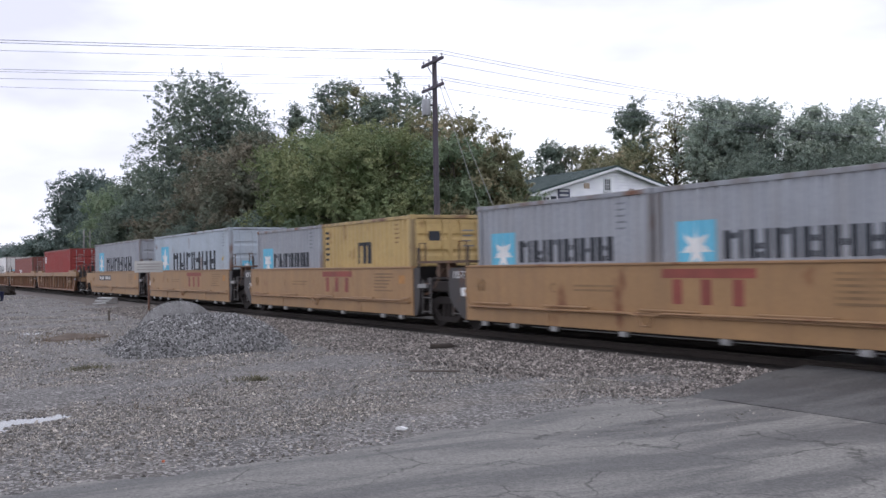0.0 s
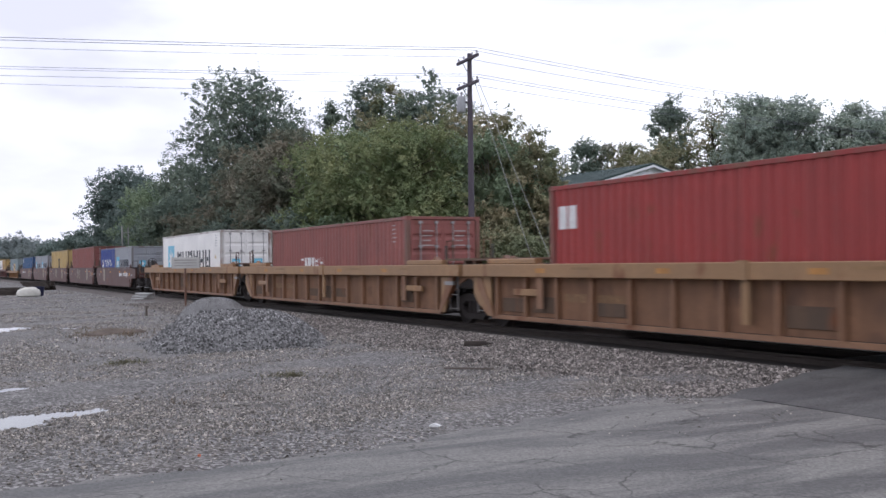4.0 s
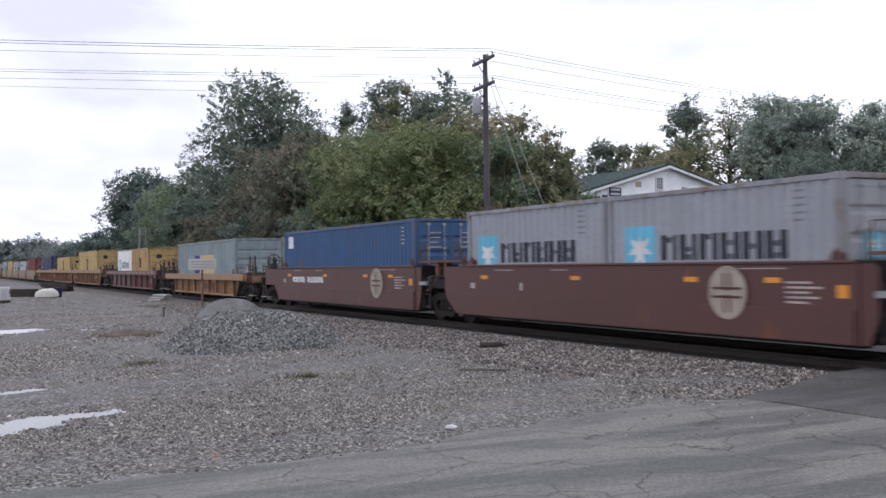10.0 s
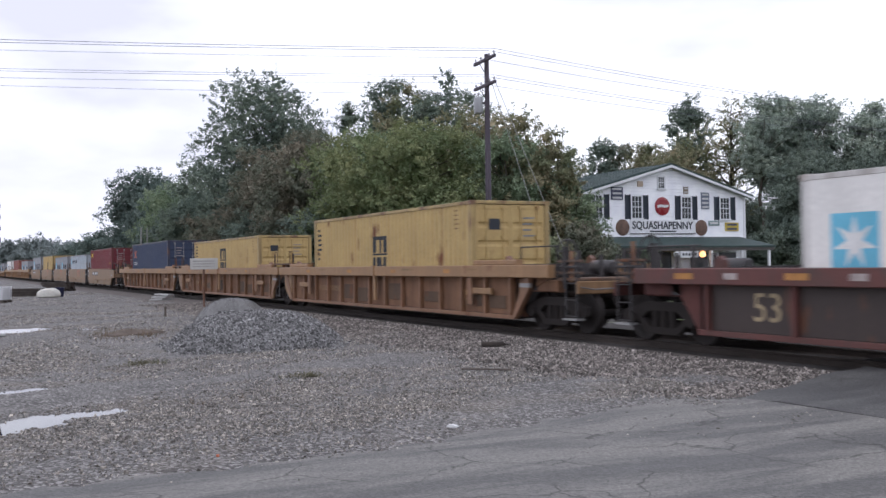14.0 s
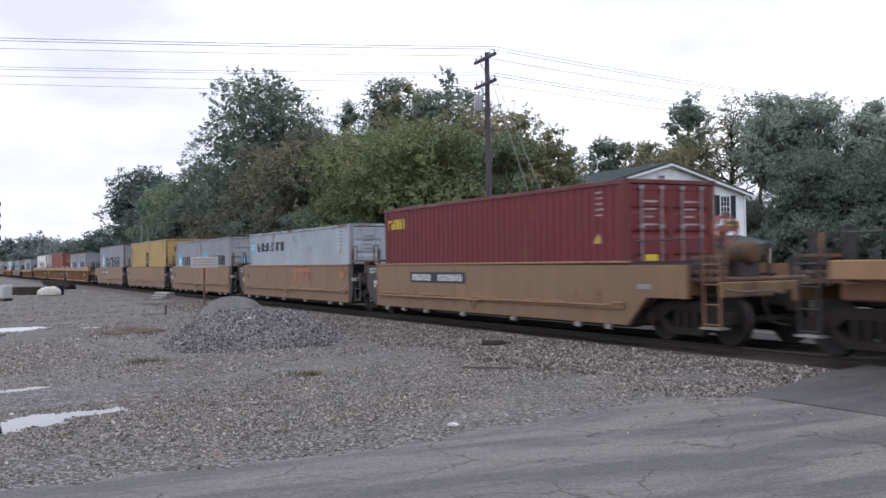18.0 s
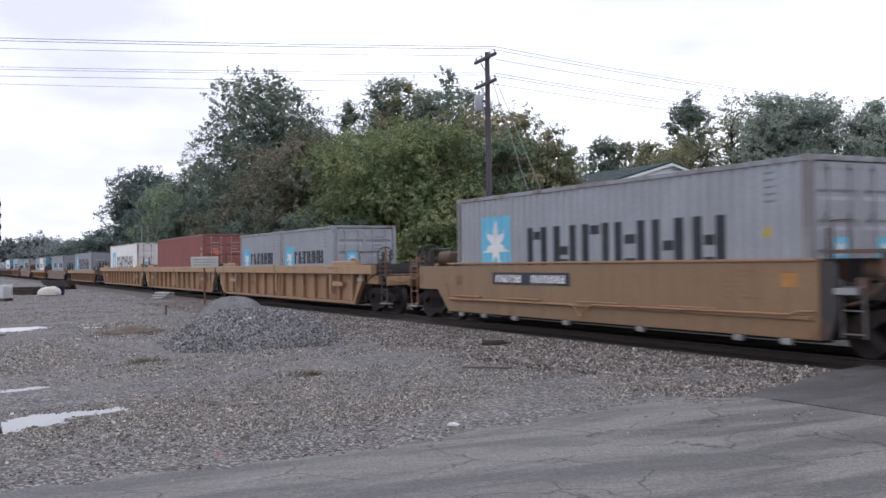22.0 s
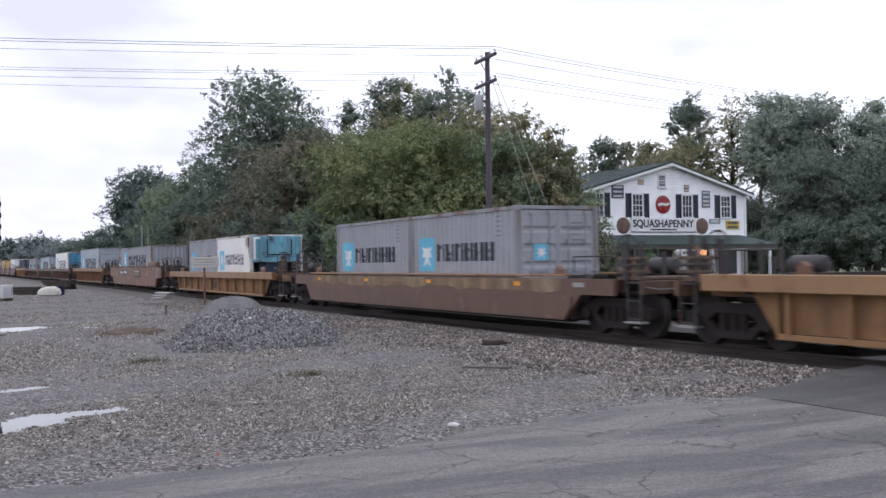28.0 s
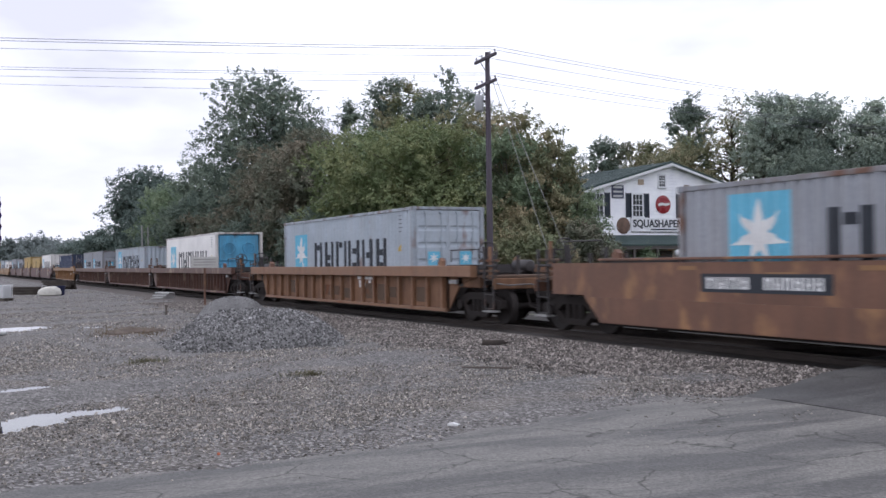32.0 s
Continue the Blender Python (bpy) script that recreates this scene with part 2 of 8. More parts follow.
# ---- mesh helpers ----
class Mesher:
    """Collects pieces of one mesh."""

    def __init__(self):
        self.v, self.f, self.weld = [], [], False

    def add(self, verts, faces):
        k = len(self.v)
        self.v += [tuple(p) for p in verts]
        self.f += [tuple(k + i for i in q) for q in faces]
        return self

    def box(self, x0, x1, y0, y1, z0, z1, c=0.0):
        """A box; c chamfers its four longest edges."""
        if c <= 0:
            return self.add([(x, y, z) for z in (z0, z1) for y in (y0, y1) for x in (x0, x1)],
                            [(0, 2, 3, 1), (4, 5, 7, 6), (0, 1, 5, 4), (2, 6, 7, 3), (0, 4, 6, 2), (1, 3, 7, 5)])
        d = (x1 - x0, y1 - y0, z1 - z0)
        ax = d.index(max(d))
        lo, hi = (x0, y0, z0), (x1, y1, z1)
        a, b = [(1, 2), (2, 0), (0, 1)][ax]
        ring = [(lo[a] + c, lo[b]), (hi[a] - c, lo[b]), (hi[a], lo[b] + c), (hi[a], hi[b] - c), (hi[a] - c, hi[b]), (lo[a] + c, hi[b]),
                (lo[a], hi[b] - c), (lo[a], lo[b] + c)]
        vs = []
        for e in (lo[ax], hi[ax]):
            for p, q in ring:
                w = [0, 0, 0]
                w[ax], w[a], w[b] = e, p, q
                vs.append(w)
        fs = [(i, (i + 1) % 8, 8 + (i + 1) % 8, 8 + i) for i in range(8)]
        return self.add(vs, fs + [tuple(range(7, -1, -1)), tuple(range(8, 16))])

    def rod(self, p, q, r, n=8, r2=None):
        p, q = Vector(p), Vector(q)
        d = (q - p).normalized()
        u = d.orthogonal().normalized()
        w = d.cross(u)
        r2 = r if r2 is None else r2
        vs = []
        for base, rad in ((p, r), (q, r2)):
            vs += [base + rad * (math.cos(t) * u + math.sin(t) * w) for t in (2 * math.pi * i / n for i in range(n))]
        fs = [(i, (i + 1) % n, n + (i + 1) % n, n + i) for i in range(n)]
        return self.add(vs, fs + [tuple(range(n - 1, -1, -1)), tuple(range(n, 2 * n))])

    def pipe(self, pts, r, n=6, r2=None):
        """One bent tube through the points."""
        pts = [Vector(p) for p in pts]
        k, vs = len(pts), []
        r2 = r if r2 is None else r2
        u = (pts[1] - pts[0]).orthogonal().normalized()
        for i, p in enumerate(pts):
            d = (pts[min(i + 1, k - 1)] - pts[max(i - 1, 0)]).normalized()
            u = (u - d * u.dot(d)).normalized()
            w, rad = d.cross(u), r + (r2 - r) * i / max(1, k - 1)
            vs += [p + rad * (math.cos(t) * u + math.sin(t) * w) for t in (2 * math.pi * j / n for j in range(n))]
        fs = [(i * n + j, i * n + (j + 1) % n, (i + 1) * n + (j + 1) % n, (i + 1) * n + j) for i in range(k - 1) for j in range(n)]
        return self.add(vs, fs + [tuple(range(n - 1, -1, -1)), tuple(range((k - 1) * n, k * n))])

    def prism(self, outline, y0, y1):
        """An outline in x and z, given thickness along y."""
        n = len(outline)
        vs = [(x, y0, z) for x, z in outline] + [(x, y1, z) for x, z in outline]
        fs = [(i, (i + 1) % n, n + (i + 1) % n, n + i) for i in range(n)]
        return self.add(vs, fs + [tuple(range(n - 1, -1, -1)), tuple(range(n, 2 * n))])

    def lathe(self, prof, centre, axis="y", n=20):
        """Turns a profile of (radius, offset) round an axis."""
        vs, fs, m = [], [], len(prof)
        for i in range(n):
            t = 2 * math.pi * i / n
            for r, o in prof:
                a, b = r * math.cos(t), r * math.sin(t)
                p = {"y": (a, o, b), "x": (o, a, b), "z": (a, b, o)}[axis]
                vs.append(tuple(c + e for c, e in zip(centre, p)))
        for i in range(n):
            j = (i + 1) % n
            fs += [(i * m + k, j * m + k, j * m + k + 1, i * m + k + 1) for k in range(m - 1)]
        return self.add(vs, fs)

    def mesh(self, name, material=None, smooth=False):
        me = bpy.data.meshes.new(name)
        me.from_pydata(self.v, [], self.f)
        bm = bmesh.new()
        bm.from_mesh(me)
        if self.weld:
            bmesh.ops.remove_doubles(bm, verts=bm.verts, dist=0.0015)
        bmesh.ops.recalc_face_normals(bm, faces=bm.faces)
        bm.to_mesh(me)
        bm.free()
        if smooth:
            me.polygons.foreach_set("use_smooth", [True] * len(me.polygons))
            me.set_sharp_from_angle(angle=radians(35))
        if material:
            me.materials.append(material)
        return me


def thing(name, label, category, group="", at=None):
    ob = new(name)
    ob.empty_display_size = 0.3
    if at is not None:
        ob.matrix_world = at
    return tagged(ob, label, category, group)


def part(name, shape, material, parent, label="", at=None, smooth=False):
    """One mesh object under a thing or a part. shape: a Mesher or a mesh."""
    me = shape.mesh(name, material, smooth) if isinstance(shape, Mesher) else shape
    ob = new(name, me)
    ob.parent = parent
    if at is not None:
        ob.matrix_basis = at
    return tagged(ob, label)


SHARED = {}


def shared(key, build, material, smooth=False):
    """A mesh that alike parts share, made once for each material."""
    k = (key, material.name)
    if k not in SHARED:
        SHARED[k] = build().mesh(key[0] if isinstance(key, tuple) else key, material, smooth)
    return SHARED[k]


def text_mesh(body, size, material, name="lettering", thick=0.004, bold=0.0):
    cu = bpy.data.curves.new(name, "FONT")
    cu.body, cu.size, cu.extrude, cu.resolution_u = body, size, thick, 3
    cu.offset = bold
    cu.align_x, cu.align_y = "CENTER", "CENTER"
    ob = new(name, cu)
    me = bpy.data.meshes.new_from_object(ob.evaluated_get(bpy.context.evaluated_depsgraph_get()))
    bpy.data.objects.remove(ob)
    bpy.data.curves.remove(cu)
    me.materials.clear()
    me.materials.append(material)
    return me


# ---- corrugated steel and what is painted on it ----
PITCH, DEEP = 0.278, 0.05


def wave(x):
    """How far the corrugated sheet lies back at x."""
    p = x % PITCH
    return 0 if p < 0.072 else DEEP * (p - 0.072) / 0.068 if p < 0.14 else DEEP if p < 0.21 else DEEP * (PITCH - p) / 0.068


def wave_steps(x0, x1):
    k0 = math.floor(x0 / PITCH)
    xs = [x0, x1] + [k * PITCH + e for k in range(k0, math.ceil(x1 / PITCH) + 1) for e in (0, 0.072, 0.14, 0.21)]
    return sorted({round(x, 4) for x in xs if x0 <= x <= x1})


def corrugated(x0, x1, z0, z1, y, out=-1):
    """A corrugated wall along x; out: the way that its crests point along y."""
    m = Mesher()
    xs = wave_steps(x0, x1)
    vs = [(x, y - out * wave(x), z) for x in xs for z in (z0, z1)]
    return m.add(vs, [(2 * i, 2 * i + 2, 2 * i + 3, 2 * i + 1) for i in range(len(xs) - 1)])


def spans(poly, x):
    """The stretches of the line at x that lie inside a polygon."""
    cuts = []
    for (ax, az), (bx, bz) in zip(poly, poly[1:] + poly[:1]):
        if (ax <= x) != (bx <= x):
            cuts.append(az + (bz - az) * (x - ax) / (bx - ax))
    return sorted(cuts)


def painted(polys, y, wavy=True, step=0.06, out=-1, lift=0.004):
    """Flat shapes laid on the sheet, following its corrugation."""
    m = Mesher()
    m.weld = True
    for poly in polys:
        xa, xb = min(p[0] for p in poly), max(p[0] for p in poly)
        xs = set(wave_steps(xa, xb)) if wavy else {xa, xb}
        corners = {p[0] for p in poly}
        xs = sorted(corners | {x for x in xs if min(abs(x - c) for c in corners) > 2e-3})
        full = []
        for a, b in zip(xs, xs[1:]):
            n = max(1, math.ceil((b - a) / step)) if len(poly) > 4 else 1
            full += [a + (b - a) * i / n for i in range(n)]
        full.append(xs[-1])
        for a, b in zip(full, full[1:]):
            e = (b - a) * 0.001
            ca, cb = spans(poly, a + e), spans(poly, b - e)
            if len(ca) != len(cb):
                ca = cb = spans(poly, (a + b) / 2)
            ya, yb = (y - out * wave(a) + out * lift, y - out * wave(b) + out * lift) if wavy else (y + out * lift,) * 2
            for k in range(0, len(ca) - 1, 2):
                m.add([(a, ya, ca[k]), (b, yb, cb[k]), (b, yb, cb[k + 1]), (a, ya, ca[k + 1])], [(0, 1, 2, 3)])
    return m


def rect(x0, x1, z0, z1):
    return [(x0, z0), (x1, z0), (x1, z1), (x0, z1)]


def star(cx, cz, r, n=7):
    pts = []
    for i in range(2 * n):
        t = math.pi / 2 + math.pi * i / n + 0.01
        q = r if i % 2 == 0 else r * 0.37
        pts.append((cx + q * math.cos(t), cz + q * math.sin(t)))
    return pts


def bars(x0, x1, z0, z1, count, ink=0.24, gap=0.2):
    """Plain blocks in place of a painted name: each two uprights and short bars between them."""
    out, w, h = [], (x1 - x0) / count, z1 - z0
    for i in range(count):
        a, b = x0 + i * w, x0 + (i + 1 - gap) * w
        t = 1.15 * ink * (b - a)
        e = 0.12 * (b - a - 2 * t)
        up = (0.80, 0.42, 0.86, 0.62, 0.46, 0.54)[i % 6]
        mid = [rect(a + t + e, b - t - e, z0 + h * (u - 0.1), z0 + h * (u + 0.1)) for u in ((up, 0.12) if i % 2 else (up,))]
        out.append([rect(a, a + t, z0, z1), rect(b - t, b, z0, z1)] + mid)
    return out


def posts_and_bar(x0, x1, z0, z1):
    """One long plain bar over three short posts."""
    w, h = x1 - x0, z1 - z0
    return [[rect(x0, x1, z1 - 0.26 * h, z1)]] + [[rect(x0 + u * w, x0 + (u + 0.11) * w, z0, z1 - 0.3 * h)] for u in (0.12, 0.44, 0.77)]


def lines(x0, x1, z0, z1, rows, seed=1, fill=0.45):
    """Small print that cannot be read, as plain bars."""
    rnd, out, h = random.Random(seed), [], (z1 - z0) / rows
    for i in range(rows):
        out.append(rect(x0, x0 + (x1 - x0) * rnd.uniform(0.6, 1), z1 - (i + fill) * h, z1 - i * h))
    return out


# ---- freight containers ----
BW = 1.219  # half width
BOX_FLOOR = 0.37  # a box's underside above the rails


def door_leaf(w, h):
    """One pressed door: a flat rim round five ridges."""
    k, prof = 5, [(0.0, 0.0), (0.05, 0.0), (0.05, 0.1)]
    for i in range(k):
        z0, z1 = 0.1 + (h - 0.2) * i / k, 0.1 + (h - 0.2) * (i + 1) / k
        prof += [(0.015, z0 + 0.03), (0.015, z0 + 0.09), (0.045, z0 + 0.14), (0.045, z1 - 0.04)]
    prof += [(0.05, h - 0.1), (0.05, h), (0.0, h)]
    m, n = Mesher(), len(prof)
    vs = [(max(x, 0.05) if j in (0, 1, 4, 5) and x > 0 else x, y, z) for j, y in enumerate((0, 0.07, 0.08, w - 0.08, w - 0.07, w)) for x, z in prof]
    return m.add(vs, [(j * n + i, (j + 1) * n + i, (j + 1) * n + i + 1, j * n + i + 1) for j in range(5) for i in range(n - 1)])


def lock_bar(h):
    m = Mesher().rod((0.085, 0, 0.02), (0.085, 0, h - 0.02), 0.018, 6)
    for z in (0.06, h * 0.33, h * 0.66, h - 0.1):
        m.box(0.045, 0.11, -0.05, 0.05, z, z + 0.07)
    return m.box(0.08, 0.11, -0.02, 0.34, h * 0.36, h * 0.36 + 0.035)


def reefer_unit(h):
    """The cooling machine that fills a refrigerated box's end."""
    m = Mesher().box(0, 0.03, -1.05, 1.05, 0.1, h - 0.1)
    m.box(0.03, 0.10, -1.0, 1.0, h * 0.5, h - 0.14, 0.02)
    for y in (-0.5, 0.5):
        m.lathe([(0.32, 0.10), (0.32, 0.16), (0.27, 0.16), (0.25, 0.11), (0.08, 0.12)], (0, y, h * 0.72), "x", 18)
        for k in range(5):
            m.box(0.10, 0.15, y - 0.3, y + 0.3, h * 0.72 - 0.2 + 0.1 * k, h * 0.72 - 0.18 + 0.1 * k)
    m.box(0.03, 0.14, -0.95, -0.3, 0.35, h * 0.45, 0.02).box(0.03, 0.12, -0.2, 0.2, 0.3, h * 0.42, 0.02)
    m.rod((0.12, 0.35, 0.5), (0.12, 0.95, 0.5), 0.16, 12)
    return m


def burnt_unit(h):
    """The upper half of a scorched cooling machine, standing proud of its recess."""
    m = Mesher().box(-0.2, 0.28, -1.12, 1.12, h * 0.52, h - 0.06, 0.03)
    m.box(0.28, 0.34, -0.55, 0.75, h * 0.62, h - 0.16, 0.02).box(0.34, 0.37, -0.3, 0.5, h * 0.66, h - 0.3, 0.015)
    m.box(0.28, 0.31, -1.0, -0.7, h * 0.58, h - 0.2, 0.02).box(0.28, 0.31, 0.85, 1.05, h * 0.6, h - 0.2, 0.02)
    return m.box(0.26, 0.32, -1.1, 1.1, h * 0.52, h * 0.56, 0.01)


def box_marks(ob, style, L, H, wavy, y, burnt=False):
    """The painted panels and names, as plain shapes in their own colours."""
    c = L / 2
    put = lambda name, polys, m, label="", lift=0.004: part(name, painted(polys, y, wavy, lift=lift), MT[m], ob, label)
    z = lambda up: up - BOX_FLOOR  # from heights above the rails

    def name(blocks, m, label="", lift=0.004):
        for polys in blocks:
            put("name_block", polys, m, label, lift)

    if style == "star40":
        put("blue_panel", [rect(1.3 - c, 2.8 - c, z(1.25), z(2.72))], "sky_blue", "sky-blue square panel")
        put("star", [star(2.05 - c, z(1.98), 0.66)], "chalk", "white seven-pointed star", 0.012)
        name(bars(3.5 - c, 10.5 - c, z(1.42), z(2.38), 6), "ink", "large dark block lettering")
    elif style == "star20":
        put("blue_panel", [rect(0.6 - c, 1.5 - c, z(1.36), z(2.3))], "sky_blue", "sky-blue square panel")
        put("star", [star(1.05 - c, z(1.84), 0.42)], "chalk", "white seven-pointed star", 0.008)
        name(bars(1.72 - c, 5.0 - c, z(1.62), z(2.1), 6), "ink", "dark block lettering")
    elif style == "line40":
        put("blue_panel", [rect(0.2 - c, 0.78 - c, z(2.08), z(2.6))], "sky_blue", "small sky-blue panel")
        put("star", [star(0.49 - c, z(2.34), 0.24)], "chalk", "small white star", 0.008)
        name(bars(0.95 - c, 4.9 - c, z(2.16), z(2.52), 10), "ink", "dark block lettering")
    elif style == "emblem40":
        a = 5.55 - c
        put("emblem", [rect(a, a + 0.22, z(1.98), z(2.5)), rect(a + 0.42, a + 0.64, z(1.98), z(2.5)), rect(a + 0.84, a + 1.06, z(1.98), z(2.5)),
                       rect(a + 0.22, a + 0.84, z(2.38), z(2.5)), rect(a - 0.1, a + 1.16, z(1.9), z(1.96))], "ink", "black block emblem")
        name(bars(a, a + 1.06, z(1.42), z(1.84), 2), "ink")
        put("small_print", lines(0.35 - c, 0.75 - c, z(1.7), z(2.9), 7, 3), "ink")
    elif style == "emblem20":
        a = 2.6 - c
        put("emblem", [rect(a, a + 0.2, z(1.68), z(2.3)), rect(a + 0.38, a + 0.56, z(1.68), z(2.3)), rect(a + 0.74, a + 0.94, z(1.68), z(2.3)),
                       rect(a + 0.2, a + 0.74, z(2.2), z(2.3))], "ink", "black block emblem")
        put("small_print", lines(0.3 - c, 0.65 - c, z(1.7), z(2.7), 6, 3), "ink")
    elif style == "cai":
        name(bars(0.35 - c, 0.98 - c, z(2.3), z(2.8), 2, 0.36, 0.1), "chalk", "white block lettering")
    elif style == "florens":
        name(bars(3.2 - c, 5.6 - c, z(1.5), z(1.85), 5), "chalk", "white block lettering")
    elif style == "word_yellow":
        name(bars(0.25 - c, 1.5 - c, z(2.62), z(2.92), 5), "lemon", "small yellow block lettering")
    elif style == "script":
        name(bars(1.85 - c, 4.8 - c, z(1.66), z(2.16), 8, 0.22, 0.3), "chalk", "white script lettering")
        put("pennant", [[(0.6 - c, z(1.6)), (1.3 - c, z(1.6)), (1.1 - c, z(2.2)), (0.7 - c, z(2.1))]], "chalk", "white and red pennant")
        put("pennant_stripe", [rect(0.75 - c, 1.15 - c, z(1.8), z(1.95))], "signal_red", "", 0.008)
    elif style == "cross":
        p = [(0.6, 2.28), (0.8, 2.28), (1.13, 2.48), (1.46, 2.28), (1.66, 2.28), (1.3, 2.56), (1.66, 2.82), (1.5, 2.82), (1.13, 2.62), (0.76, 2.82), (0.6, 2.82), (0.96, 2.56)]
        put("cross_emblem", [[(q - c, z(w)) for q, w in p]], "coral", "orange cross emblem")
        name(bars(0.5 - c, 1.9 - c, z(1.82), z(2.06), 5), "chalk", "white block lettering")
        put("small_print", [rect(L - 1.25 - c, L - 1.17 - c, H - 1.75 + 0.15 * k, H - 1.64 + 0.15 * k) for k in range(10)] + [rect(L - 0.95 - c, L - 0.87 - c, H - 1.35 + 0.15 * k, H - 1.24 + 0.15 * k) for k in range(4)], "faded_chalk")
    elif style == "panels":
        put("blue_panel", [rect(4.0 - c, 5.3 - c, z(1.3), z(2.24))], "royal", "dark blue panel")
        put("cream_panel", [rect(5.3 - c, 8.2 - c, z(1.3), z(2.24))], "cream", "cream panel")
        name(bars(4.15 - c, 5.2 - c, z(1.55), z(2.02), 3), "chalk", "", 0.008)
        name(bars(5.5 - c, 8.0 - c, z(1.55), z(2.05), 8, 0.24, 0.2), "ink", "dark block lettering", 0.008)
    elif style == "marked":
        put("small_print", [rect(L - 0.95 - c, L - 0.87 - c, H - 1.35 + 0.17 * k, H - 1.23 + 0.17 * k) for k in range(7)], "faded_chalk")
        put("yellow_mark", [rect(L - 0.52 - c, L - 0.38 - c, H - 0.85, H - 0.68), rect(L - 0.5 - c, L - 0.4 - c, H - 1.75, H - 1.6)], "faded_lemon", "small yellow marks")
        put("white_mark", [rect(L - 0.52 - c, L - 0.38 - c, H - 1.2, H - 0.98)], "faded_chalk")
        return
    elif style == "square":
        put("name_panel", [rect(0.45 - c, 1.0 - c, z(2.3), z(2.75))], "chalk", "small white square panel")
    dark_print = style in ("star40", "star20", "line40", "emblem40", "emblem20")
    if burnt or style == "cross":
        return
    put("small_print", lines(L - 1.0 - c, L - 0.72 - c, H - 0.82, H - 0.22, 5, 5, 0.3), "faint_ink" if dark_print and "emblem" in style else "print" if dark_print else "faded_chalk")
    if style in ("star40", "line40", "word_yellow"):
        a = L - 0.95 - c
        put("warning_mark", [[(a - 0.13, z(1.95)), (a + 0.13, z(1.95)), (a, z(2.17))]], "faded_lemon", "yellow warning triangle")


def frame_paint(paint_name):
    """The same paint, worn and rust-streaked, on a box's posts and rails."""
    if paint_name + "_frame" not in MT:
        col = COLOURS[MT[paint_name].name]
        MT[paint_name + "_frame"] = paint("worn_" + MT[paint_name].name, tuple(c * 0.82 for c in col), grime=0.75, grime_col=(0.13, 0.095, 0.07), rust=0.55, rust_col=(0.15, 0.075, 0.045))
    return MT[paint_name + "_frame"]


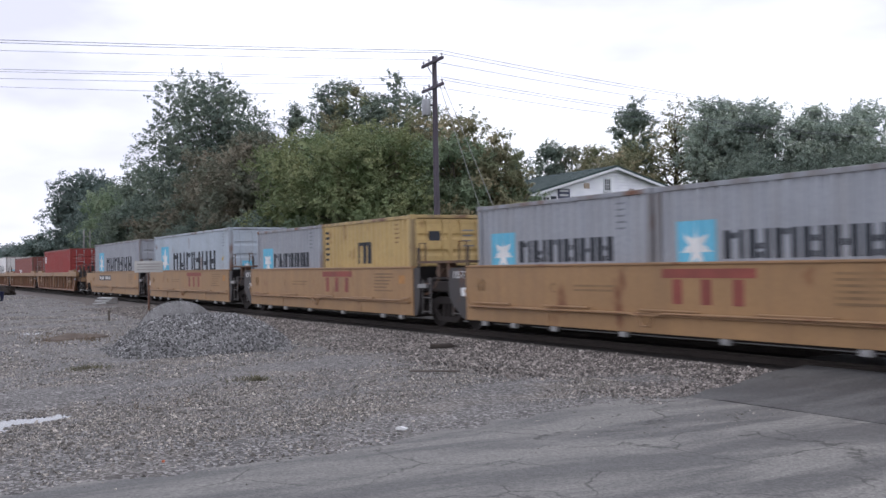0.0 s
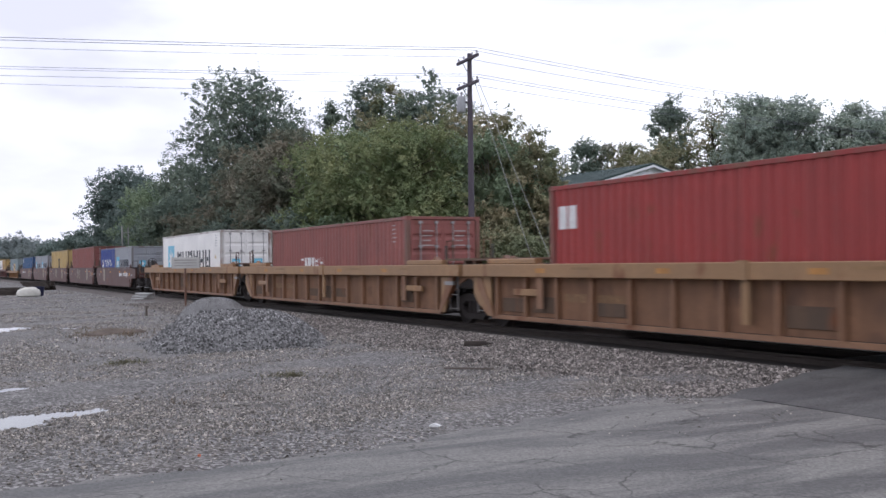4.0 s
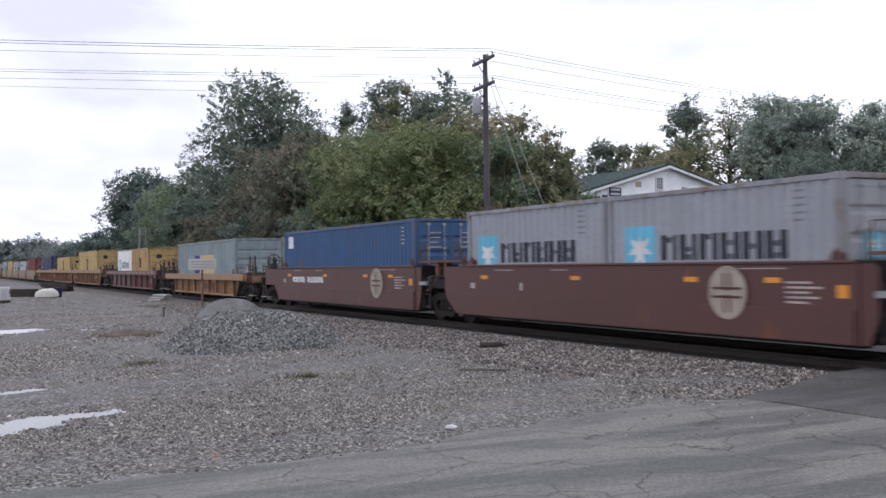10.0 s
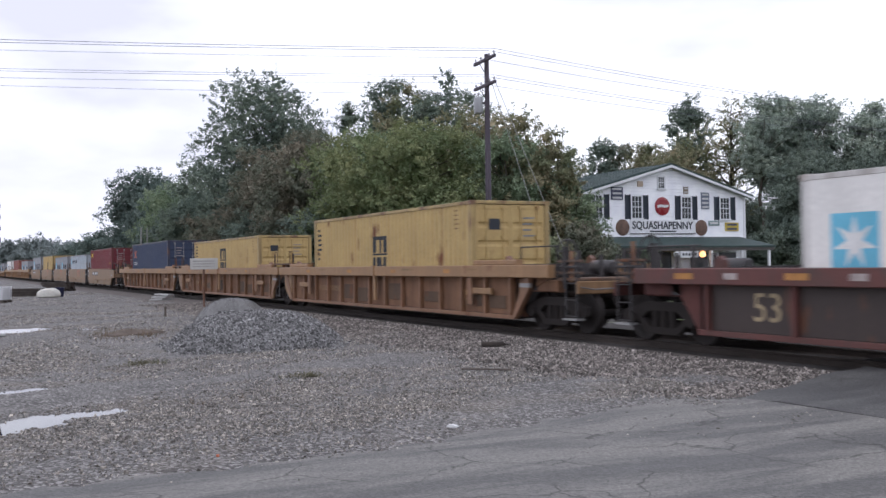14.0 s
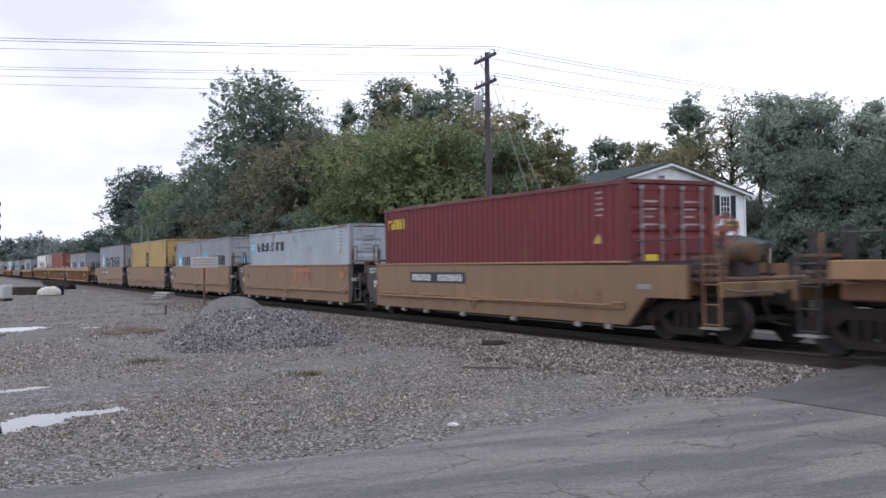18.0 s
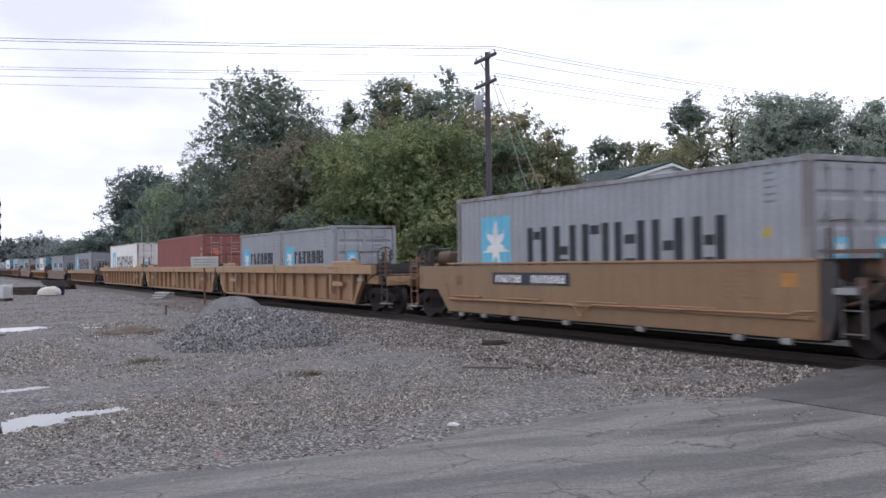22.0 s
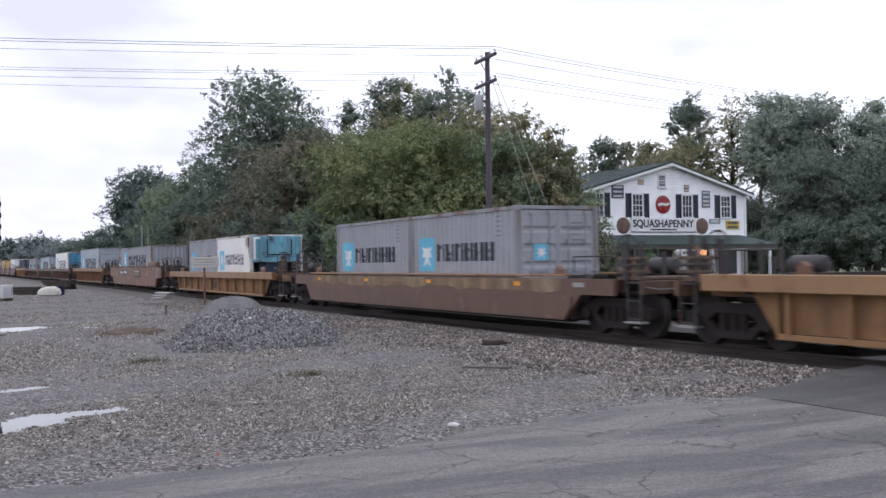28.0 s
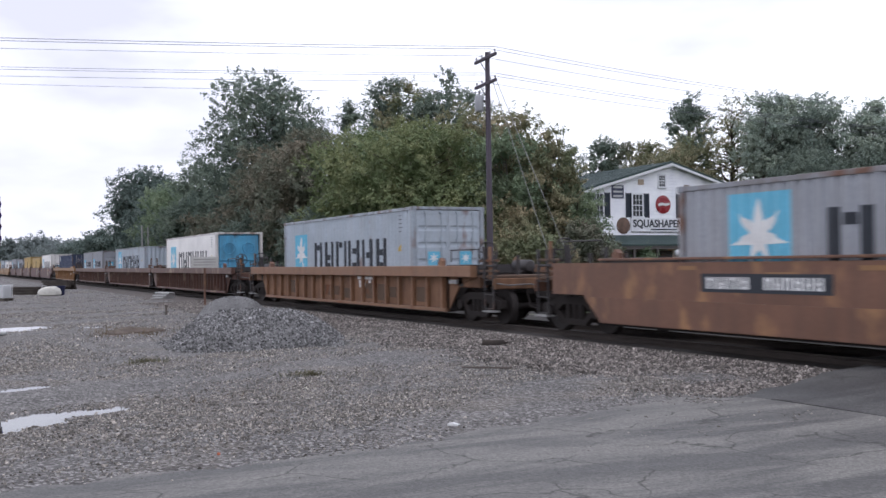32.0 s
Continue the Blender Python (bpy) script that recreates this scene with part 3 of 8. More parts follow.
def container(q, L, H, paint_name, style, label, end="doors", reefer=False, burnt=False):
    """A freight box; q is its middle along the train. Its doors face the way the train goes."""
    ob = thing("freight_container", label, "freight container", "containers on the train")
    m, fr = MT[paint_name], frame_paint(paint_name)
    c = L / 2
    key = (L, H)
    wavy = not reefer
    ys = -BW + 0.012
    if wavy:
        for s in (-1, 1):
            part("side_panel", shared(("side_panel", *key, s), lambda: corrugated(-c + 0.16, c - 0.16, 0.16, H - 0.1, s * (BW - 0.012), s), m), None, ob)
        part("roof", shared(("roof", *key), lambda: Mesher().add(
            [(x, y, H - 0.03 - 0.02 * (i % 4 in (1, 2))) for i, x in enumerate(np.linspace(-c + 0.1, c - 0.1, int(L * 8))) for y in (-BW + 0.05, BW - 0.05)],
            [(2 * i, 2 * i + 2, 2 * i + 3, 2 * i + 1) for i in range(int(L * 8) - 1)]), m), None, ob)
    else:
        for s in (-1, 1):
            part("side_panel", shared(("side_wall", *key, s), lambda: Mesher().box(-c + 0.16, c - 0.16, *sorted((s * (BW - 0.012), s * (BW - 0.07))), 0.16, H - 0.1), m), None, ob)
        part("roof", shared(("flat_roof", *key), lambda: Mesher().box(-c + 0.1, c - 0.1, -BW + 0.05, BW - 0.05, H - 0.07, H - 0.02), m), None, ob)
    post = shared(("corner_post", H), lambda: Mesher().box(-0.08, 0.08, -0.07, 0.07, 0.118, H - 0.118, 0.02), fr)
    cast = shared("corner_casting", lambda: Mesher().box(-0.089, 0.089, -0.081, 0.081, -0.059, 0.059, 0.012), fr)
    for sx in (-1, 1):
        for sy in (-1, 1):
            part("corner_post", post, None, ob, at=pose(sx * (c - 0.085), sy * (BW - 0.072), 0))
            for z in (0.06, H - 0.06):
                part("corner_casting", cast, None, ob, at=pose(sx * (c - 0.088), sy * (BW - 0.08), z))
    for s in (-1, 1):
        part("top_rail", shared(("top_rail", L), lambda: Mesher().box(-c + 0.17, c - 0.17, -0.035, 0.035, -0.06, 0.03, 0.008), fr), None, ob, at=pose(0, s * (BW - 0.037), H - 0.045))
        part("bottom_rail", shared(("bottom_rail", L), lambda: Mesher().box(-c + 0.17, c - 0.17, -0.03, 0.03, 0, 0.16, 0.01), fr), None, ob, at=pose(0, s * (BW - 0.035), 0))
    for s in (-1, 1):
        part("end_header", shared("end_header", lambda: Mesher().box(-0.05, 0.05, -BW + 0.145, BW - 0.145, -0.09, 0.0, 0.01), fr), None, ob, at=pose(s * (c - 0.055), 0, H - 0.005))
        part("end_sill", shared("end_sill", lambda: Mesher().box(-0.05, 0.05, -BW + 0.145, BW - 0.145, 0.0, 0.13, 0.01), fr), None, ob, at=pose(s * (c - 0.055), 0, 0))
    part("end_wall", shared(("end_wall", H), lambda: corrugated(-BW + 0.14, BW - 0.14, 0.13, H - 0.1, 0, -1), m), None, ob, at=pose(-c + 0.03, 0, 0, 0, 0, -90))
    if end == "wall":
        part("end_wall", shared(("end_wall", H), lambda: corrugated(-BW + 0.14, BW - 0.14, 0.13, H - 0.1, 0, -1), m), None, ob, at=pose(c - 0.03, 0, 0, 0, 0, 90))
    elif end == "machine":
        part("scorched_recess" if burnt else "machine_back", Mesher().box(c - 0.5, c - 0.45, -BW + 0.15, BW - 0.15, 0.13, H - 0.1), MT["soot" if burnt else "dark"], ob)
        unit = part("cooling_unit", shared(("cooling_unit", H, burnt), lambda: burnt_unit(H) if burnt else reefer_unit(H), MT["burnt_blue" if burnt else "machine_blue"], not burnt), None, ob,
                    "blue cooling machine, scorched black" if burnt else "blue cooling machine", pose(c - 0.2, 0, 0))
        if burnt:
            part("scorch_mark", painted([[(c - 0.17, H - 1.15), (c - 0.17, H - 0.1), (c - 0.42, H - 0.1), (c - 0.36, H - 0.25), (c - 0.44, H - 0.42), (c - 0.3, H - 0.62), (c - 0.24, H - 0.9)]], ys, False), MT["soot"], ob, "black scorch mark")
            part("smoke_stain", painted([[(c - 0.40, H - 0.12), (c - 0.37, H - 0.3), (c - 0.45, H - 0.44), (c - 0.36, H - 0.6), (c - 0.55, H - 0.62), (c - 0.72, H - 0.5), (c - 0.8, H - 0.32), (c - 0.68, H - 0.12)]], ys, False), MT["stain_pale"], ob, "pale brown smoke stain")
            part("bleached_cheek", Mesher().box(c + 0.082, c + 0.1, -1.1, -0.78, H * 0.57, H - 0.12, 0.01), MT["white"], ob, "bleached white panel")
            for k, (ya, yb, za, zb) in enumerate(((0.05, 0.4, 0.3, 0.62), (0.1, 0.5, 0.68, 0.95), (-0.1, 0.5, 1.0, 1.12))):
                part("machine_block", Mesher().box(c - 0.2, c - 0.1, ya, yb, za, zb, 0.02), MT["rung"], ob)
            part("unit_slot", Mesher().box(c + 0.142, c + 0.15, -0.45, 0.65, H * 0.64, H * 0.655).box(c + 0.142, c + 0.15, -0.5, -0.44, H * 0.64, H - 0.2).box(c + 0.142, c + 0.15, 0.62, 0.68, H * 0.64, H - 0.2), MT["soot"], ob)
            part("navy_lower_bay", Mesher().box(c - 0.3, c - 0.2, -0.75, 0.55, 0.15, H * 0.5), MT["navy"], ob, "dark navy lower bay")
            part("red_lamp", Mesher().lathe([(0.0, 0.03), (0.04, 0.02), (0.045, 0.0)], (c + 0.13, -0.62, H * 0.68), "x", 10), MT["signal_red"], ob)
    else:
        w, h = BW - 0.16, H - 0.24
        leaf = shared(("door", H), lambda: door_leaf(w, h), m)
        bar = shared(("locking_bar", H), lambda: lock_bar(h), m if paint_name in ("msc", "msc_rusty", "grey", "pale") else MT["galv"])
        for k, y0 in enumerate((-w - 0.004, 0.004)):
            d = part("door", leaf, None, ob, at=pose(c - 0.09, y0, 0.13))
            for y in (0.3, 0.82):
                part("locking_bar", bar, None, d, "", pose(0, y, 0))
            mk = {"star": "sky_blue", "emblem": "ink"}.get(style[:4] if style[:4] == "star" else style[:6], "chalk")
            if mk == "sky_blue" and (k == 0 or L > 7):
                zc = h * (0.46 if L > 7 else 0.56)
                part("door_panel", Mesher().box(0.051, 0.057, 0.37, 0.77, zc - 0.2, zc + 0.2), MT["sky_blue"], d, "small sky-blue panel")
                pts = star(0.57, zc, 0.17)
                part("door_star", Mesher().add([(x, u, w_) for x in (0.056, 0.061) for u, w_ in pts], [tuple(range(14, 28))] + [(i, (i + 1) % 14, 14 + (i + 1) % 14, 14 + i) for i in range(14)]), MT["chalk"], d)
            elif mk == "ink" and k == 0:
                part("door_emblem", Mesher().box(0.051, 0.056, 0.40, 0.74, h * 0.75, h * 0.86), MT["ink"], d)
            else:
                pr = Mesher()
                for i in range(4):
                    pr.box(0.051, 0.056, 0.38, 0.74 - 0.05 * (i % 3), h * (0.86 - 0.06 * i), h * (0.875 - 0.06 * i))
                part("door_print", pr, MT["print" if paint_name in ("grey", "pale", "white", "msc", "msc_rusty", "greygreen") else "faded_chalk"], d)
            if k == 0 and paint_name not in ("grey", "pale", "msc", "msc_rusty"):
                low = h * (0.62 if style in ("plain", "marked") else 0.34)
                part("door_placard", Mesher().box(0.051, 0.057, 0.40, 0.72, low, low + 0.3), MT["lemon" if style == "word_yellow" else "coral" if style in ("plain", "marked") else "faded_chalk"], d)
    box_marks(ob, style, L, H, wavy, ys, burnt)
    RIDERS.append((ob, q, BOX_FLOOR))
    return ob


RIDERS = []  # what rides on the train: a thing, its place along the train at 16 s, its height


# ---- well cars ----
TRUCK = 0.89  # half a truck's wheelbase
WHEEL = 0.46
YELLOWS = ("yellow", "dull_yellow")
SIDE = 1.37  # a car's outer face from its middle


def wheel_mesh():
    prof = [(0.0, -0.03), (0.11, -0.05), (0.13, -0.02), (0.30, 0.0), (0.38, -0.03), (WHEEL - 0.01, -0.06), (WHEEL, -0.05), (WHEEL + 0.005, 0.04), (WHEEL + 0.028, 0.06),
            (WHEEL + 0.028, 0.085), (0.38, 0.08), (0.30, 0.04), (0.0, 0.05)]
    return Mesher().lathe(prof, (0, 0, 0), "y", 24)


def wheelset_mesh():
    """Two wheels pressed onto one axle."""
    m = Mesher().lathe([(0.085, -0.72), (0.075, 0.0), (0.085, 0.72)], (0, 0, 0), "y", 12)
    w = wheel_mesh()
    m.add([(x, y - 0.76, z) for x, y, z in w.v], w.f)
    return m.add([(x, 0.76 - y, z) for x, y, z in w.v], w.f)


WHEELSETS = {-1: [], 1: []}  # by the end of the truck on which they run


def side_frame():
    """The cast frame that ties a truck's two axles on one side."""
    m = Mesher()
    m.prism([(-1.25, 0.42), (-1.25, 0.60), (-0.95, 0.68), (-0.45, 0.80), (0.45, 0.80), (0.95, 0.68), (1.25, 0.60), (1.25, 0.42), (1.05, 0.36), (0.72, 0.42),
             (0.40, 0.62), (-0.40, 0.62), (-0.72, 0.42), (-1.05, 0.36)], -0.07, 0.07)
    m.prism([(-0.75, 0.42), (-0.62, 0.48), (-0.38, 0.30), (0.38, 0.30), (0.62, 0.48), (0.75, 0.42), (0.45, 0.17), (-0.45, 0.17)], -0.07, 0.07)
    for x in (-0.25, 0.0, 0.25):
        m.rod((x, 0, 0.29), (x, 0, 0.63), 0.085, 8)
    for x in (-TRUCK, TRUCK):
        m.rod((x, -0.14, 0.46), (x, 0.06, 0.46), 0.13, 10)
        m.box(x - 0.16, x + 0.16, -0.08, 0.08, 0.55, 0.66, 0.02)
    return m


def truck(parent, x):
    t = part("truck", shared("bolster", lambda: Mesher().box(-0.22, 0.22, -1.0, 1.0, 0.5, 0.78, 0.05).box(-0.5, 0.5, -0.45, 0.45, 0.76, 0.92, 0.05), MT["black"]), None, parent, "", pose(x, 0, 0))
    for s in (-1, 1):
        part("side_frame", shared("side_frame", side_frame, MT["black"]), None, t, "", pose(0, s * 1.02, 0))
    for e in (-1, 1):
        WHEELSETS[e].append(part("wheelset", shared("wheelset", wheelset_mesh, MT["wheel"], True), None, t, "", pose(e * TRUCK, 0, WHEEL)))
        part("brake_beam", shared("brake_beam", lambda: Mesher().box(-0.05, 0.05, -0.8, 0.8, 0.3, 0.4, 0.02).box(-0.09, 0.02, -0.85, -0.65, 0.22, 0.6).box(-0.09, 0.02, 0.65, 0.85, 0.22, 0.6), MT["black"]),
             None, t, "", pose(e * 0.38, 0, 0, 0, 0, 0 if e < 0 else 180))


def ladder_mesh(z0, z1, w=0.42, step=0.36):
    m = Mesher()
    for x in (-w / 2, w / 2):
        m.box(x - 0.02, x + 0.02, -0.012, 0.012, z0, z1)
    z = z0 + 0.06
    while z < z1:
        m.rod((-w / 2, 0, z), (w / 2, 0, z), 0.014, 6)
        z += step
    return m


def rusty_deck(ob, e, tc, x0, top):
    """The rusty crossover platform at a shared truck, with its grab irons and a drooping pipe."""
    f = lambda a, b: sorted((e * a, e * b))
    part("platform", Mesher().box(*f(x0 + 0.1, tc + 0.0), -1.26, 0.6, top + 0.10, top + 0.16, 0.01), MT["deck"], ob, "rusty brown crossover platform")
    part("platform_bracket", Mesher().box(*f(tc - 0.32, tc - 0.18), -1.22, -1.0, top - 0.3, top + 0.1, 0.02), MT["deck"], ob)
    part("grab_iron", Mesher().pipe([(e * (x0 + 0.22), -1.25, top + 0.16), (e * (x0 + 0.22), -1.25, top + 0.62), (e * (x0 + 0.55), -1.25, top + 0.62), (e * (x0 + 0.55), -1.25, top + 0.16)], 0.02), MT["deck"], ob)
    part("drooping_pipe", Mesher().pipe([(e * (tc - 0.1), -1.12, top - 0.02), (e * (tc - 0.3), -1.2, top - 0.35), (e * (tc - 0.6), -1.22, top - 0.62), (e * (tc - 0.95), -1.2, top - 0.7)], 0.03), MT["deck"], ob)


def end_gear(ob, e, tc, body, kind, top, seed):
    """All that stands over a truck between two wells. e: -1 or 1, the end; kind: shared or coupled."""
    rnd = random.Random(seed)
    x0 = 6.35 if tc < 8.2 else 8.4
    f = lambda a, b: sorted((e * a, e * b))
    a, b = f(x0 - 0.1, x0 + 0.05)
    part("bulkhead", Mesher().box(a, b, -1.25, 1.25, 0.3, top + 0.02), MT["dark"], ob)
    reach = tc + (0.1 if kind == "shared" else 1.25)
    part("end_sill", Mesher().box(*f(x0, reach), -0.35, 0.35, 0.78, 1.12, 0.04), MT["black"], ob)
    for s in (-1, 1):
        part("end_beam", Mesher().box(*f(x0, tc + (0.0 if kind == "shared" else 0.35)), *sorted((s * 0.98, s * 1.22)), 0.92, 1.2, 0.03), darker_paint("dusty" if body in YELLOWS + ("tan",) else body) if kind == "coupled" else MT["black"], ob)
    part("cross_beam", Mesher().box(*f(tc - 0.75, tc - 0.5), -1.25, 1.25, 0.95, 1.28, 0.03), MT["dark"], ob)
    grid = Mesher()
    for k in range(9):
        y = -1.2 + 0.3 * k
        grid.box(*f(tc - 0.5, tc + 0.02), y - 0.02, y + 0.02, 1.24, 1.3)
    for k in range(4):
        grid.box(*f(tc - 0.48 + 0.15 * k, tc - 0.45 + 0.15 * k), -1.22, 1.22, 1.25, 1.29)
    part("walkway", grid, MT["black"], ob)
    if kind == "shared":
        rusty_deck(ob, e, tc, x0, top)
    lx = e * (x0 + (0.62 if kind == "shared" else tc - x0 + 0.95))
    part("ladder", ladder_mesh(0.35, 1.25 if kind == "shared" else 1.75), MT["rung" if body != "maroon" else "dark"] if kind == "shared" else MT["dark" if body not in YELLOWS + ("ochre",) else "dusty"], ob, "", pose(lx, -1.27, 0))
    part("handrail", Mesher().pipe([(e * (x0 + 0.1), -1.2, top + 0.1), (e * (x0 + 0.1), -1.2, top + 0.42), (e * (tc + 0.3), -1.2, top + 0.42), (e * (tc + 0.3), -1.2, 1.25)], 0.018)
         if kind == "coupled" else Mesher().pipe([(e * (x0 + 0.12), -1.24, top - 0.2), (e * (x0 + 0.12), -1.24, top + 0.5), (e * (x0 + 0.22), -1.24, top + 0.5), (e * (x0 + 0.22), -1.24, top - 0.2)], 0.02), MT["dark"], ob)
    for s in (-1, 1) if body not in YELLOWS else ():
        part("guide_post", Mesher().prism([(-0.12, 0), (0.12, 0), (0.1, 0.16), (0.0, 0.24), (-0.1, 0.14)], -0.07, 0.07), MT["maroon" if body in ("maroon", "darkred") else "rusty" if body != "brown" else "brown"],
             ob, "", pose(e * (x0 - 0.45), s * (SIDE - 0.16), top - 0.02))
    if kind == "coupled":
        if body in YELLOWS + ("maroon",):
            part("air_tank", Mesher().lathe([(0.0, -0.46), (0.16, -0.44), (0.22, -0.36), (0.22, 0.36), (0.16, 0.44), (0.0, 0.46)], (0, 0, 0), "x", 18), MT["stain" if body != "maroon" else "dark"], ob, "", pose(e * (tc + 0.62), -0.3, 1.7), True)
            part("tank_cradle", Mesher().box(*f(tc + 0.34, tc + 0.42), -0.55, -0.05, 1.25, 1.52).box(*f(tc + 0.82, tc + 0.9), -0.55, -0.05, 1.25, 1.52), MT["dark"], ob)
        else:
            part("air_tank", Mesher().lathe([(0.0, -0.42), (0.14, -0.4), (0.18, -0.34), (0.18, 0.34), (0.14, 0.4), (0.0, 0.42)], (0, 0, 0), "x", 16), MT["dark"], ob, "", pose(e * (tc - 0.3), 0.5, 1.46), True)
            part("tank_cradle", Mesher().box(*f(tc - 0.55, tc - 0.47), 0.3, 0.7, 1.25, 1.36).box(*f(tc - 0.12, tc - 0.04), 0.3, 0.7, 1.25, 1.36), MT["dark"], ob)
        if e < 0 or tc > 8.2:
            part("brake_wheel", Mesher().lathe([(0.26, -0.015), (0.28, 0.0), (0.26, 0.015), (0.24, 0.0), (0.26, -0.015)], (0, 0, 0), "x", 20).box(-0.01, 0.01, -0.25, 0.25, -0.015, 0.015).box(-0.01, 0.01, -0.015, 0.015, -0.25, 0.25),
                 MT["dark"], ob, "", pose(e * (tc + 0.42), -1.0, 1.85))
            part("brake_stand", Mesher().box(*f(tc + 0.3, tc + 0.4), -1.08, -0.92, 1.0, 1.95, 0.02), MT["dark"], ob)
        part("coupler", Mesher().box(*f(reach, tc + 1.75), -0.1, 0.1, 0.72, 0.98, 0.03).box(*f(tc + 1.6, tc + 1.95), -0.17, 0.17, 0.66, 1.04, 0.05), MT["black"], ob)
        part("end_plate", Mesher().box(*f(tc + 1.2, tc + 1.27), -1.3, 1.3, 0.9, 1.18, 0.02), darker_paint(body), ob)
        part("air_hose", Mesher().pipe([(e * (tc + 1.25), -0.35, 0.8), (e * (tc + 1.5), -0.36, 0.45), (e * (tc + 1.8), -0.3, 0.4), (e * (tc + 1.9), -0.2, 0.55)], 0.025), MT["black"], ob)
        for k in range(3):
            y = -1.2 + 0.05 * k
            part("stanchion", Mesher().box(*f(tc + 0.55 + 0.22 * k, tc + 0.61 + 0.22 * k), y - 0.03, y + 0.03, 1.15, 1.85 + rnd.uniform(-0.2, 0.25)), MT["dark" if k != 1 else "dusty"], ob)
        part("end_platform", Mesher().box(*f(tc + 0.3, tc + 1.2), -1.2, 1.2, 1.19, 1.25, 0.01), MT["deck"], ob)
        for k in range(3):
            part("guard_rail", Mesher().box(*f(tc + 0.36, tc + 1.3), -1.22, -1.17, 1.33 + 0.13 * k, 1.39 + 0.13 * k, 0.01), MT["deck" if k != 1 else "dark"], ob)
        for k, y in enumerate((-0.9, -0.2, 0.35, 0.8, 1.15)):
            part("hose_bracket", Mesher().box(*f(tc + 0.42 + 0.13 * k, tc + 0.5 + 0.13 * k), y - 0.04, y + 0.04, 1.25, 1.62 + 0.14 * (k % 3), 0.01), MT["dark"], ob)
        part("uncoupling_lever", Mesher().pipe([(e * (tc + 1.3), -1.25, 1.05), (e * (tc + 1.42), -1.0, 1.0), (e * (tc + 1.42), -0.3, 1.02), (e * (tc + 1.5), -0.1, 0.95)], 0.018), MT["rung"], ob)
        if e > 0 and body in YELLOWS:
            part("brake_wheel", Mesher().lathe([(0.24, -0.03), (0.29, -0.03), (0.29, 0.03), (0.24, 0.03), (0.24, -0.03)], (0, 0, 0), "x", 20).lathe([(0.0, 0.05), (0.09, 0.03), (0.09, -0.03), (0.0, -0.03)], (0, 0, 0), "x", 12).box(-0.02, 0.02, -0.26, 0.26, -0.03, 0.03).box(-0.02, 0.02, -0.03, 0.03, -0.26, 0.26), MT["brick"], ob, "faded red brake wheel", pose(tc + 0.97, -0.95, 2.12))
            part("brake_stand", Mesher().box(tc + 0.84, tc + 0.93, -1.03, -0.87, 1.25, 2.2, 0.02), MT["dusty"], ob)
        part("step", Mesher().box(*f(tc + 0.7, tc + 1.2), -1.33, -1.1, 0.32, 0.36), MT["galv"], ob)
    else:
        part("end_panel", Mesher().prism([(e * (x0 + 0.06), 0.30), (e * (x0 + 0.22), 0.30), (e * (x0 + 0.36 - 0.36 * min(0, e)), 0.62), (e * (x0 + 0.4 - 0.5 * min(0, e)), 0.85), (e * (x0 + 0.4 - 0.5 * min(0, e)), top - 0.1), (e * (x0 + 0.3 - 0.5 * min(0, e)), top - 0.02), (e * (x0 + 0.06), top - 0.02)], -SIDE + 0.02, -SIDE + 0.06), MT["dark" if body in YELLOWS else body], ob)
        if e < 0 and body in YELLOWS:
            letters(ob, "125 T", 0.24, "chalk", -x0 - 0.4, top - 0.2, -SIDE + 0.012)
            part("capacity_mark", Mesher().box(-x0 - 0.3, -x0 - 0.1, -SIDE + 0.012, -SIDE + 0.018, 0.85, 1.05), MT["chalk"], ob)
        part("pivot_block", Mesher().box(*f(tc - 0.45, tc - 0.05), -0.5, 0.5, 0.95, 1.45, 0.06), MT["black"], ob)
        part("brake_cylinder", Mesher().rod((e * (tc - 0.9), -0.75, 1.40), (e * (tc - 0.2), -0.75, 1.40), 0.17, 12), MT["deck"], ob, "", None, True)
        part("brake_pipe", Mesher().pipe([(e * (x0), -1.0, 1.0), (e * (tc - 0.6), -1.05, 0.85), (e * (tc - 0.2), -1.02, 1.1), (e * tc, -0.9, 1.15)], 0.025), MT["dark"], ob)


def flat_side(tc, left, right, top):
    """The outline of a smooth side, as length and height."""
    x0 = 6.35 if tc < 8.2 else 8.35
    pts = []
    if left == "coupled":
        pts += [(-tc - 0.4, top - 0.06), (-tc - 0.4, 0.86), (-x0 - 0.62, 0.86), (-x0, 0.29)]
    else:
        pts += [(-x0 - 0.05, top), (-x0 - 0.05, 0.29)]
    if right == "coupled":
        pts += [(x0, 0.29), (x0 + 0.62, 0.86), (tc + 0.4, 0.86), (tc + 0.4, top - 0.06)]
    else:
        pts += [(x0 + 0.05, 0.29), (x0 + 0.05, top)]
    return pts


def darker_paint(body):
    """The same paint, darker and more streaked, for the recessed panels between the ribs, end beams and end plates."""
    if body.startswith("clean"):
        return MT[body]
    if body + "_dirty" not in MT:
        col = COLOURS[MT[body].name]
        MT[body + "_dirty"] = paint("darker_" + MT[body].name, tuple(c * 0.86 for c in col), rough=0.8, var=0.25, size=0.6, grime=0.65, grime_col=tuple(c * 0.35 for c in col), rust=0.4, rust_col=(0.1, 0.055, 0.035))
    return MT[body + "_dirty"]


